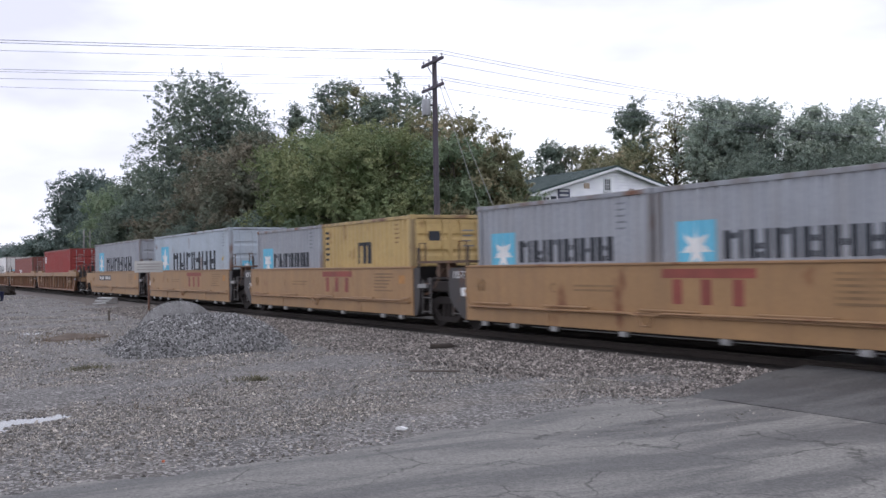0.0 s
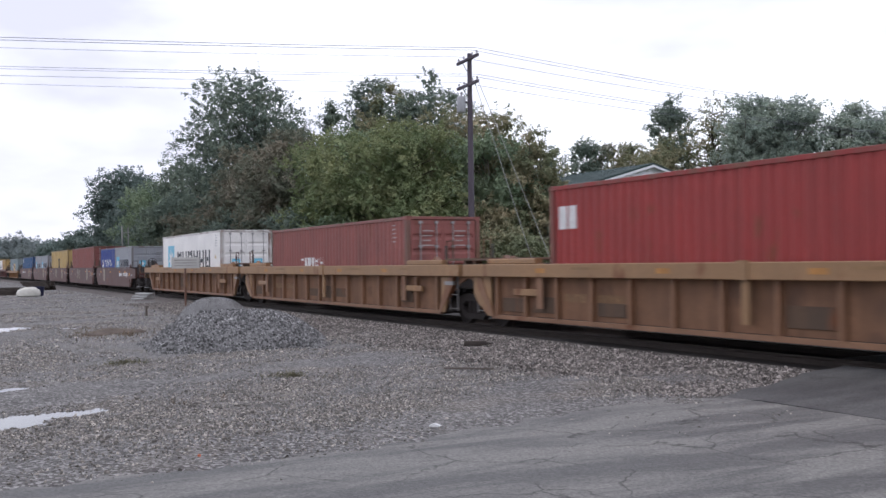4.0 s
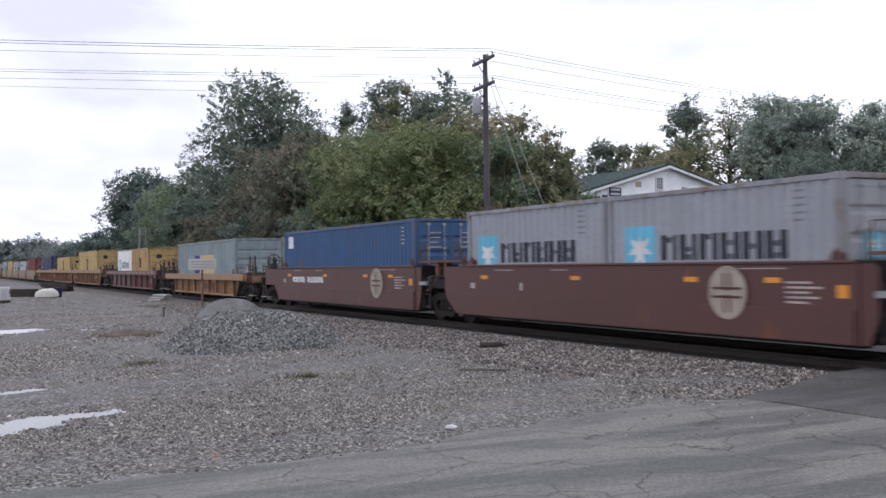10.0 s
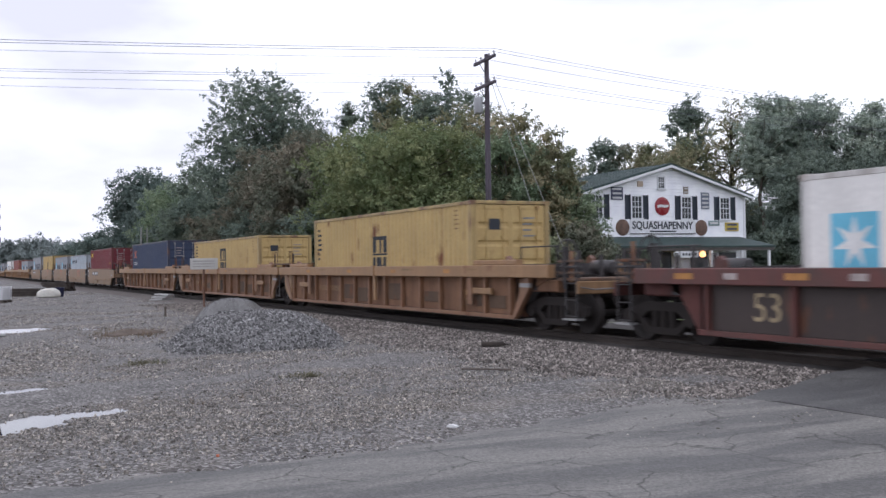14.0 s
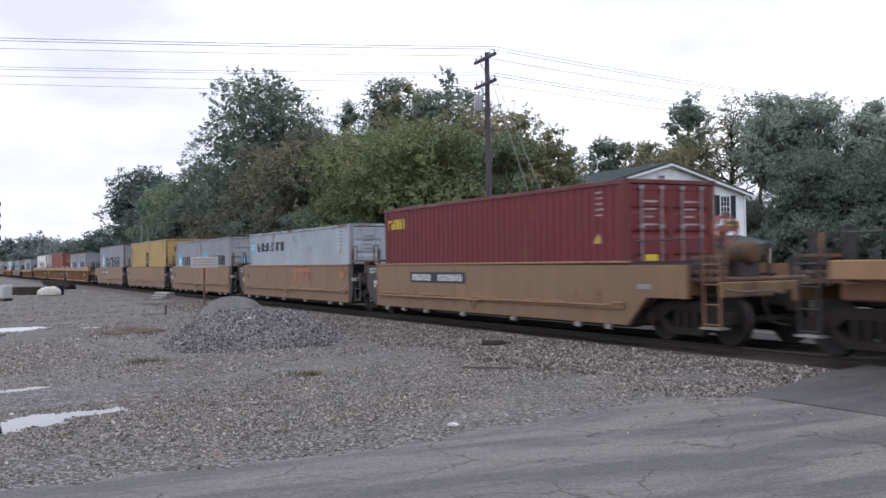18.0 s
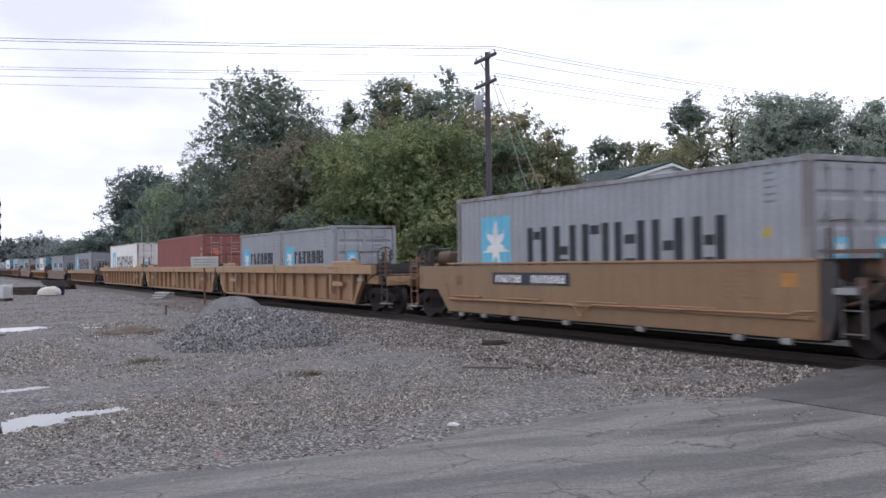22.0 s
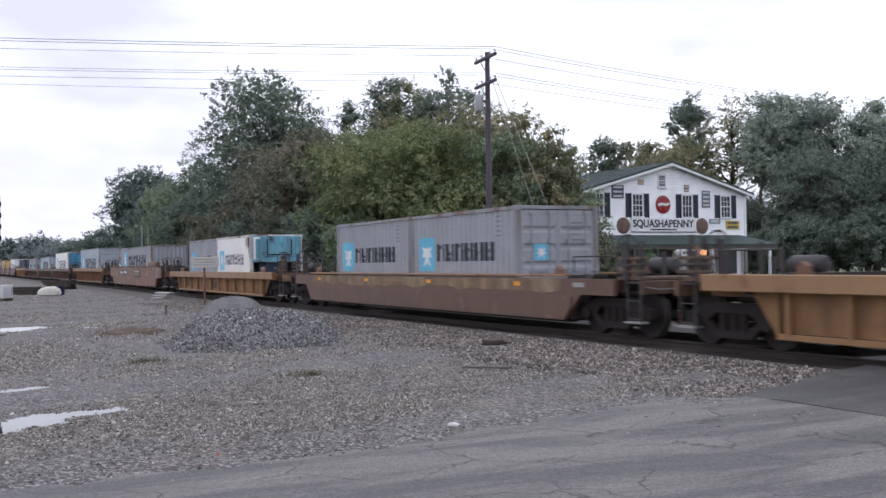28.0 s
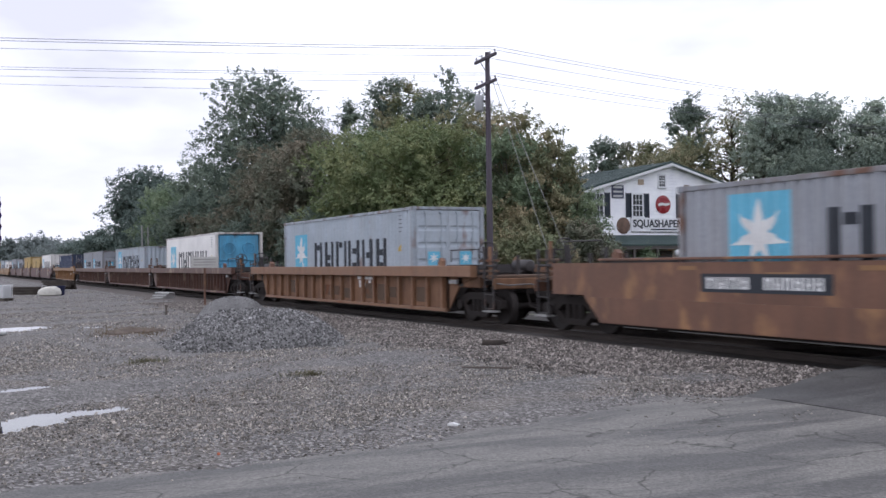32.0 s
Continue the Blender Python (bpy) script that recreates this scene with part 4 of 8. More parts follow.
def well_car(q, tc, kind, body, chord, label, left, right, top=1.55, ribs=1.22, marks=""):
    """One well of a container train. tc: from its middle to its trucks; left, right: shared or coupled ends."""
    ob = thing("well_car", label, "rail car", "well cars of the train")
    seed = int(abs(q) * 10)
    rnd = random.Random(seed)
    x0 = 6.35 if tc < 8.2 else 8.35
    if kind == "flat":
        for s in (-1, 1):
            ya, yb = sorted((s * SIDE, s * (SIDE - 0.09)))
            part("side_plate", shared(("side_plate", tc, left, right, top, s), lambda: Mesher().prism(flat_side(tc, left, right, top), ya, yb), MT[body]), None, ob)
            part("top_flange", shared(("top_flange", tc), lambda: Mesher().box(-x0 - 0.02, x0 + 0.02, -0.09, 0.09, -0.02, 0.03, 0.01), MT[chord]), None, ob, at=pose(0, s * (SIDE - 0.06), top))
        if body in YELLOWS:
            part("ledge", shared("ledge", lambda: Mesher().box(-x0 + 0.1, x0 - 0.1, -SIDE - 0.05, -SIDE, 0.60, 0.66, 0.01), MT["tan"]), None, ob)
            for k, x in enumerate((-5.2, -2.4, 0.6, 3.4)):
                part("step_bar", shared("step_bar", lambda: Mesher().box(-0.75, 0.75, -SIDE - 0.09, -SIDE - 0.04, 0.69, 0.73, 0.01), MT["tan"]), None, ob, at=pose(x, 0, 0))
            for x in (-5.6, -4.4, -2.9, -0.7, 1.9, 4.6, 5.7):
                part("floor_bolt", shared("floor_bolt", lambda: Mesher().box(-0.1, 0.1, -SIDE - 0.02, -SIDE + 0.06, 0.18, 0.28, 0.01), MT["galv"]), None, ob, at=pose(x, 0, 0))
            line = [(-x0 + 0.05, 1.0), (-x0 + 0.2, 0.62), (-0.45, 0.64), (-0.22, 0.60), (-0.08, 0.42), (0.08, 0.42), (0.22, 0.60), (0.45, 0.66), (x0 - 0.5, 0.68), (x0 - 0.3, 0.74), (x0, 0.74)]
            part("brake_line", shared("brake_line", lambda: Mesher().pipe([(x, -SIDE - 0.085, z) for x, z in line], 0.022, 6), MT["tan"], True), None, ob)
            for x in (-3.1, 3.2):
                part("weld_seam", shared("weld_seam", lambda: Mesher().box(-0.02, 0.02, -SIDE - 0.012, -SIDE, 0.3, 0.6), MT["tan"]), None, ob, at=pose(x, 0, 0))
        else:
            part("lower_skirt", shared(("lower_skirt", tc), lambda: Mesher().prism([(-x0 + 0.02, 0.30), (x0 - 0.02, 0.30), (x0 + 0.3, 0.62), (x0 + 0.3, 0.82), (-x0 - 0.3, 0.82), (-x0 - 0.3, 0.62)] if left == right == "coupled" else
                 [(-x0 + 0.02, 0.30), (x0 - 0.02, 0.30), (x0 - 0.02, 0.82), (-x0 + 0.02, 0.82)], -SIDE - 0.03, -SIDE), MT[body]), None, ob)
    else:
        panel = [(-x0 - 0.15, 0.27), (x0 + 0.05, 0.27), (x0 + 0.7, 0.98), (tc + 0.1, top - 0.3), (-tc - 0.1, top - 0.3), (-x0 - 0.7, 0.98)]
        for s in (-1, 1):
            ya, yb = sorted((s * (SIDE - 0.12), s * (SIDE - 0.16)))
            part("side_panel", shared(("rib_panel", tc, top, s), lambda: Mesher().prism(panel, ya, yb), darker_paint(body)), None, ob)
            la = -tc - (0.35 if left == "coupled" else -0.12)
            lb = tc + (0.35 if right == "coupled" else -0.12)
            part("top_chord", shared(("top_chord", tc, left, right, top), lambda: Mesher().box(la, lb, -0.13, 0.06, -0.30, 0.0, 0.015), MT[chord]), None, ob, at=pose(0, s * (SIDE - 0.02) if s < 0 else SIDE - 0.05, top))
            part("bottom_sill", shared(("bottom_sill", tc), lambda: Mesher().box(-x0 - 0.1, x0, -0.06, 0.06, 0.24, 0.34, 0.01), MT[body]), None, ob, at=pose(0, s * (SIDE - 0.1), 0))
        n = int(2 * x0 / ribs)
        rib = shared(("rib", top, kind), lambda: Mesher().box(-0.045 if ribs > 0.8 else -0.03, 0.045 if ribs > 0.8 else 0.03, -SIDE, -SIDE + 0.12, 0.34, top - 0.3, 0.01), MT[body])
        for k in range(n + 1):
            part("rib", rib, None, ob, at=pose(-x0 + 0.15 + k * (2 * x0 - 0.3) / n, 0, 0))
            # in some bays an added dark plate paints the shade of the recess
            if k < n and ribs > 0.8 and body in ("ochre", "dusty", "tan", "yellow") and rnd.random() < 0.35:
                a = -x0 + 0.15 + k * (2 * x0 - 0.3) / n
                za = rnd.uniform(0.4, 0.55)
                part("patch_plate", Mesher().box(a + 0.12, a + (2 * x0 - 0.3) / n - rnd.uniform(0.12, 0.4), -SIDE + 0.1, -SIDE + 0.122, za, za + rnd.uniform(0.25, 0.5), 0.006), MT["stain"], ob, "dark plate painting the shade of a recess between ribs")
        if kind == "ribbed":
            part("middle_post", shared(("middle_post", top), lambda: Mesher().box(-0.13, 0.13, -SIDE - 0.145, -SIDE - 0.05, top - 0.3, top + 0.03, 0.015).box(-0.09, 0.09, -SIDE - 0.07, -SIDE, 0.5, top - 0.3, 0.015), MT[chord]), None, ob)
            for a in (-6.3, -2.2, 1.4, 4.9):
                on_side(ob, "orange_patch", [rect(a, a + 0.38, top - 0.2, top - 0.1)], "faded_orange", "", -SIDE - 0.111)
            for a in (-4.9, 2.2, 6.2):
                on_side(ob, "small_print", [rect(a, a + rnd.uniform(0.5, 1.4), top - 0.13, top - 0.08)], "faint_ink", "", -SIDE - 0.111)
            for e in (-1, 1):
                part("corner_gusset", shared(("corner_gusset", e, top), lambda: Mesher().prism([(e * (x0 - 0.05), 0.3), (e * (x0 + 0.1), 0.3), (e * (x0 + 0.75), 1.0), (e * (x0 + 0.75), top - 0.3), (e * (x0 + 0.55), top - 0.3)], -SIDE, -SIDE + 0.11), MT[body]), None, ob)
                x = e * (x0 - 2.1)
                part("bracket", shared(("bracket", top), lambda: Mesher().box(-0.12, 0.12, -SIDE - 0.05, -SIDE, 0.55, top - 0.25, 0.02), MT[body]), None, ob, at=pose(x, 0, 0))
                part("latch_bar", shared(("latch_bar", e), lambda: Mesher().box(*sorted((0.0, e * 0.95)), -SIDE - 0.03, -SIDE + 0.04, 0.82, 0.98, 0.02), MT[chord]), None, ob, at=pose(x + e * 0.15, 0, 0))
                part("chord_box", shared(("chord_box", e), lambda: Mesher().box(*sorted((e * (x0 - 1.9), e * (x0 + 0.2))), -SIDE - 0.02, -SIDE + 0.2, top + 0.001, top + 0.13, 0.02), MT[chord]), None, ob)
    floor = Mesher()
    for k in range(8):
        x = -x0 + 0.4 + k * (2 * x0 - 0.8) / 7
        floor.box(x - 0.12, x + 0.12, -SIDE + 0.1, SIDE - 0.1, 0.24, 0.34)
    floor.box(-x0, x0, -SIDE + 0.1, -SIDE + 0.35, 0.24, 0.35).box(-x0, x0, SIDE - 0.35, SIDE - 0.1, 0.24, 0.35)
    part("well_floor", shared(("well_floor", tc), lambda: floor, MT["black"]), None, ob)
    end_gear(ob, -1, tc, chord if kind != "flat" else body, left, top, seed)
    end_gear(ob, 1, tc, chord if kind != "flat" else body, right, top, seed + 1)
    # a shared truck rides with the car behind it
    truck(ob, tc)
    if left == "coupled":
        truck(ob, -tc)
    car_marks(ob, marks, kind, tc, top, rnd)
    RIDERS.append((ob, q, 0.0))
    return ob


def on_side(ob, name, polys, m, label="", y=-SIDE, lift=0.004):
    if name in ("name_bars", "number_bars", "plate_bars", "sign_bars", "graffiti_strokes"):
        for poly in polys:  # each a list of outlines
            part({"graffiti_strokes": "graffiti_stroke"}.get(name, "name_block"), painted(poly, y, False, lift=lift), MT[m], ob, label)
        return None
    return part(name, painted(polys, y, False, lift=lift), MT[m], ob, label)


def letters(ob, body, size, m, x, z, y=-SIDE - 0.006):
    return part("lettering", text_mesh(body, size, MT[m]), None, ob, "", pose(x, y, z, 90, 0, 0))


def car_marks(ob, marks, kind, tc, top, rnd):
    y = -SIDE - 0.002 if kind == "flat" else -SIDE + 0.118
    for mk in marks.split():
        if mk in ("red3", "faint3"):
            m = "signal_red" if mk == "red3" else "faint_red"
            low, high = (0.84, 1.46) if kind == "flat" else (0.55, 1.02)
            on_side(ob, "name_bars", posts_and_bar(0.4, 2.6, low, high), m, "plain faded red blocks", y)
        elif mk == "plate":
            on_side(ob, "number_plate", [rect(-3.9, -0.5, 1.03, 1.33)], "ink", "black panel with pale block marks", y)
            on_side(ob, "plate_bars", bars(-3.75, -2.5, 1.09, 1.27, 4, 0.3) + bars(-2.1, -0.65, 1.09, 1.27, 6, 0.3), "chalk", "", y, 0.008)
        elif mk == "forty":
            letters(ob, "40", 0.42, "faint_ink", -5.75, 1.1, y - 0.006)
            on_side(ob, "small_print", lines(-2.2, -0.3, 0.98, 1.16, 2, 4), "faint_ink", "", y)
            letters(ob, rnd.choice("CE"), 0.28, "faint_ink", -2.9, 1.08, y - 0.006)
            on_side(ob, "small_print", lines(4.1, 5.4, 0.85, 1.4, 6, 6), "faint_ink", "", y)
            on_side(ob, "orange_patch", [rect(5.62, 5.96, 1.12, 1.34)], "faded_orange", "", y)
        elif mk == "fiftythree":
            letters(ob, "53", 0.7, "cream_tan", -6.8, 0.76, y - 0.016)
            on_side(ob, "small_print", lines(-4.9, -3.6, 0.9, 1.0, 1, 2), "tan", "", y)
        elif mk == "grey_half":
            # the rear half has dark grey-brown panels
            n = int(2 * 8.35 / 1.9)
            step = (2 * 8.35 - 0.3) / n
            for k in range(n // 2):
                a = -8.2 + k * step
                part("painted_over_panel", Mesher().box(a + 0.05, a + step - 0.05, -SIDE + 0.108, -SIDE + 0.121, 0.345, top - 0.305), MT["darkred_grey"], ob, "dark grey-brown side panel")
            for k in range(7):
                a = -8.9 + 2.7 * k
                on_side(ob, "orange_patch", [rect(a, a + 0.5, top - 0.2, top - 0.09)], "faded_orange", "", -SIDE - 0.111)
                on_side(ob, "white_patch", [rect(a + 1.3, a + 1.62, top - 0.2, top - 0.09)], "faded_chalk", "", -SIDE - 0.111)
            on_side(ob, "data_plate", [rect(7.1, 7.6, 0.6, 0.95)], "ink", "", y)
            on_side(ob, "data_lines", lines(7.15, 7.55, 0.64, 0.9, 4, 2), "galv", "", y, 0.008)
        elif mk == "faded_sign":
            on_side(ob, "dark_sign", [rect(1.25, 3.15, 0.48, 1.04)], "faint_ink", "faded dark panel with pale blocks", y)
            on_side(ob, "sign_bars", posts_and_bar(1.4, 3.0, 0.56, 0.96), "tan", "", y, 0.009)
        elif mk == "disc":
            on_side(ob, "data_plate", [rect(-5.75, -5.5, 0.98, 1.12), rect(-3.32, -3.2, 0.96, 1.14)], "faded_chalk", "", y)
            a = -3.4 if "roadright" in marks else 3.65
            part("round_emblem", Mesher().lathe([(0.0, -0.012), (0.46, -0.012), (0.47, 0.0)], (0, 0, 0), "y", 28), MT["cream_worn"], ob, "round pale worn emblem", pose(a, y - 0.032, 1.04))
            on_side(ob, "emblem_cross", [rect(a - 0.36, a + 0.36, v, v + 0.045) for v in (0.945, 1.095)] + [rect(a + u, a + u + 0.05, v, v + 0.31) for u in (-0.1, 0.05) for v in (0.7, 1.07)], "maroon", "", y - 0.046)
            for x in (-5.2, -1.2, 2.5, 4.5):
                on_side(ob, "orange_patch", [rect(x, x + 0.36, 1.22, 1.31)], "orange", "", y)
            on_side(ob, "orange_patch", [rect(6.0, 6.22, 1.0, 1.2)], "orange", "", y)
            on_side(ob, "small_print", lines(4.95, 5.75, 0.85, 1.25, 5, 8), "faded_chalk", "", y)
            on_side(ob, "small_print", [rect(-4.5, -3.6, 1.43, 1.45), rect(-2.0, -1.3, 1.43, 1.45), rect(3.9, 5.0, 1.45, 1.47)], "faded_chalk", "", y)
        elif mk == "road":
            on_side(ob, "name_bars", bars(-4.6, -3.2, 1.0, 1.21, 4, 0.36), "chalk", "white block marks", y)
            on_side(ob, "number_bars", bars(-2.9, -1.2, 1.0, 1.21, 6, 0.36), "chalk", "white block marks", y)
        elif mk == "roadright":
            on_side(ob, "name_bars", bars(2.5, 3.7, 0.98, 1.2, 4, 0.36), "chalk", "white block marks", y)
            on_side(ob, "number_bars", bars(4.0, 5.6, 0.98, 1.2, 6, 0.36), "chalk", "white block marks", y)
        elif mk == "graffiti":
            ps = []
            for i in range(7):
                a = -1.9 + 0.27 * i + rnd.uniform(-0.06, 0.06)
                ps += [[(a, 0.62 + rnd.uniform(0, 0.1)), (a + 0.07, 0.6), (a + 0.13, 1.38), (a + 0.05, 1.42)], rect(a, a + 0.2, rnd.uniform(0.8, 1.3), rnd.uniform(1.32, 1.4))]
            on_side(ob, "graffiti_strokes", [[p] for p in ps], "cream_worn", "pale sprayed strokes", y - 0.03)
        elif mk == "worn_band":
            ps, n = [], 24
            up = [(-8.2 + 16.4 * k / n, 1.2) for k in range(n + 1)]
            low = [(-8.2 + 16.4 * k / n, 0.93 + rnd.uniform(-0.07, 0.05)) for k in range(n + 1)]
            on_side(ob, "worn_band", [[low[k], low[k + 1], up[k + 1], up[k]] for k in range(n)], "worn", "faded blotchy upper band", y)
            on_side(ob, "orange_patch", [rect(-7.6, -7.3, 1.02, 1.12), rect(-3.2, -2.9, 1.02, 1.12), rect(1.4, 1.7, 1.02, 1.12), rect(6.2, 6.5, 1.02, 1.12)], "orange", "", y, 0.008)
            on_side(ob, "small_print", lines(-1.6, 0.6, 1.0, 1.1, 1, 3), "faint_ink", "", y, 0.008)
        elif mk == "block_sign":
            on_side(ob, "dark_sign", [rect(0.65, 3.0, 0.84, 1.4)], "ink", "dark panel with pale block marks", y - 0.03)
            on_side(ob, "sign_bars", posts_and_bar(0.8, 2.85, 0.92, 1.32), "cream_tan", "", y - 0.03, 0.009)
            on_side(ob, "number_plate", [rect(-5.25, -2.25, 1.0, 1.33)], "ink", "dark panel with pale block marks", y)
            on_side(ob, "plate_bars", bars(-5.1, -4.0, 1.06, 1.27, 4, 0.3) + bars(-3.7, -2.4, 1.06, 1.27, 6, 0.3), "chalk", "", y, 0.008)
            for k in range(12):
                x, z = rnd.uniform(-7.5, 7.5), rnd.uniform(0.9, 1.4)
                on_side(ob, "paint_patch", [rect(x, x + rnd.uniform(0.3, 1.0), z, z + rnd.uniform(0.06, 0.14))], "ochre", "", y, 0.003)
            grille = part("louvre", Mesher().box(9.0, 9.6, -SIDE - 0.02, -SIDE, 0.92, 0.97).box(9.0, 9.6, -SIDE - 0.02, -SIDE, 1.34, 1.39).box(9.0, 9.05, -SIDE - 0.02, -SIDE, 0.97, 1.34).box(9.55, 9.6, -SIDE - 0.02, -SIDE, 0.97, 1.34), MT["galv"], ob, "pale framed grille")
            for k in range(5):
                part("slat", Mesher().box(9.05, 9.55, -SIDE - 0.014, -SIDE - 0.002, 0.99 + 0.07 * k, 1.02 + 0.07 * k), MT["dark"], grille)
            part("end_cover", Mesher().box(5.9, 8.35, -SIDE + 0.02, -SIDE + 0.3, top + 0.03, top + 0.27, 0.03), MT["rusty"], ob)
        elif mk == "ribbed_name":
            on_side(ob, "name_bars", posts_and_bar(1.8, 3.05, 0.82, 1.17), "chalk", "white block marks", y)
        elif mk == "ribbed_print":
            on_side(ob, "name_bars", bars(-5.5, -4.7, 0.72, 0.9, 4) + bars(-4.3, -3.4, 0.72, 0.9, 6), "faint_ink", "", y)
            on_side(ob, "data_plate", [rect(5.6, 6.05, 0.62, 0.92)], "faint_ink", "", y)
            on_side(ob, "data_lines", lines(5.65, 6.0, 0.66, 0.88, 3, 2), "tan", "", y, 0.008)
    part("name_plate", Mesher().box(tc - 1.05, tc - 0.62, -SIDE - 0.012, -SIDE + 0.06, 1.02, 1.12), MT["galv"], ob)


# ---- ground, road and track ----
TRACK_Y = 13.68
GROUND = -0.2


def node_mat(name):
    m = bpy.data.materials.new(name)
    m.use_nodes = True
    return m, m.node_tree.nodes, m.node_tree.links.new, m.node_tree.nodes["Principled BSDF"]


def ground_material():
    """Wet grey gravel and dirt, turning to rough grass beyond the track."""
    m, n, link, b = node_mat("wet_grey_gravel")
    co = n.new("ShaderNodeTexCoord")
    src = co.outputs["Object"]

    def tex(kind, s, **k):
        t = n.new(kind)
        t.inputs["Scale"].default_value = s
        for a, v in k.items():
            t.inputs[a].default_value = v
        link(src, t.inputs["Vector"])
        return t

    def ramp(fac, *stops):
        r = n.new("ShaderNodeValToRGB")
        while len(r.color_ramp.elements) < len(stops):
            r.color_ramp.elements.new(0.5)
        for e, (p, c) in zip(r.color_ramp.elements, stops):
            e.position, e.color = p, (*c, 1)
        link(fac, r.inputs["Fac"])
        return r.outputs["Color"]

    def mixed(fac, a, c, mode="MIX"):
        x = n.new("ShaderNodeMix")
        x.data_type, x.blend_type = "RGBA", mode
        for sock, v in (("Factor", fac), ("A", a), ("B", c)):
            if isinstance(v, float):
                x.inputs[sock].default_value = v
            else:
                link(v, x.inputs[sock])
        return x.outputs["Result"]

    big = tex("ShaderNodeTexNoise", 0.28, Detail=6.0)
    mid = tex("ShaderNodeTexNoise", 1.6, Detail=6.0)
    peb = tex("ShaderNodeTexVoronoi", 34.0)
    fine = tex("ShaderNodeTexNoise", 55.0, Detail=3.0)
    base = ramp(big.outputs["Fac"], (0.40, (0.040, 0.036, 0.033)), (0.5, (0.078, 0.072, 0.066)), (0.60, (0.135, 0.126, 0.117)))
    soil = ramp(mid.outputs["Fac"], (0.42, (0.040, 0.037, 0.034)), (0.58, (0.155, 0.147, 0.139)))
    stone = ramp(peb.outputs["Color"], (0.15, (0.026, 0.023, 0.022)), (0.55, (0.125, 0.117, 0.111)), (0.92, (0.56, 0.54, 0.52)))
    c = mixed(0.4, base, soil)
    lane = n.new("ShaderNodeMapping")
    lane.inputs["Rotation"].default_value, lane.inputs["Scale"].default_value = (0, 0, radians(-60)), (0.12, 1.0, 1)
    link(src, lane.inputs["Vector"])
    ruts = n.new("ShaderNodeTexNoise")
    ruts.inputs["Scale"].default_value, ruts.inputs["Detail"].default_value = 0.45, 6
    link(lane.outputs["Vector"], ruts.inputs["Vector"])
    c = mixed(ramp(ruts.outputs["Fac"], (0.40, (0.75, 0.75, 0.75)), (0.62, (0, 0, 0))), c, ramp(mid.outputs["Fac"], (0.3, (0.05, 0.046, 0.043)), (0.7, (0.12, 0.112, 0.106))))
    dirt = tex("ShaderNodeTexNoise", 0.75, Detail=5.0)
    c = mixed(ramp(dirt.outputs["Fac"], (0.52, (0, 0, 0)), (0.66, (0.8, 0.8, 0.8))), c, ramp(mid.outputs["Fac"], (0.35, (0.085, 0.068, 0.05)), (0.65, (0.16, 0.132, 0.1))))
    c = mixed(0.55, c, stone)
    sep = n.new("ShaderNodeSeparateXYZ")
    link(src, sep.inputs[0])
    grass = ramp(mid.outputs["Fac"], (0.3, (0.03, 0.045, 0.015)), (0.7, (0.10, 0.11, 0.04)))
    far = n.new("ShaderNodeMapRange")
    far.inputs["From Min"].default_value, far.inputs["From Max"].default_value = 16.5, 19.0
    link(sep.outputs["Y"], far.inputs["Value"])
    c = mixed(far.outputs["Result"], c, grass)
    link(c, b.inputs["Base Color"])
    wet = n.new("ShaderNodeMapRange")
    wet.inputs["To Min"].default_value, wet.inputs["To Max"].default_value = 0.5, 1.0
    link(big.outputs["Fac"], wet.inputs["Value"])
    link(wet.outputs["Result"], b.inputs["Roughness"])
    b.inputs["Specular IOR Level"].default_value = 0.3
    bp = n.new("ShaderNodeBump")
    bp.inputs["Strength"].default_value, bp.inputs["Distance"].default_value = 0.55, 0.03
    h = mixed(0.35, peb.outputs["Distance"], fine.outputs["Fac"])
    link(h, bp.inputs["Height"])
    link(bp.outputs["Normal"], b.inputs["Normal"])
    return m


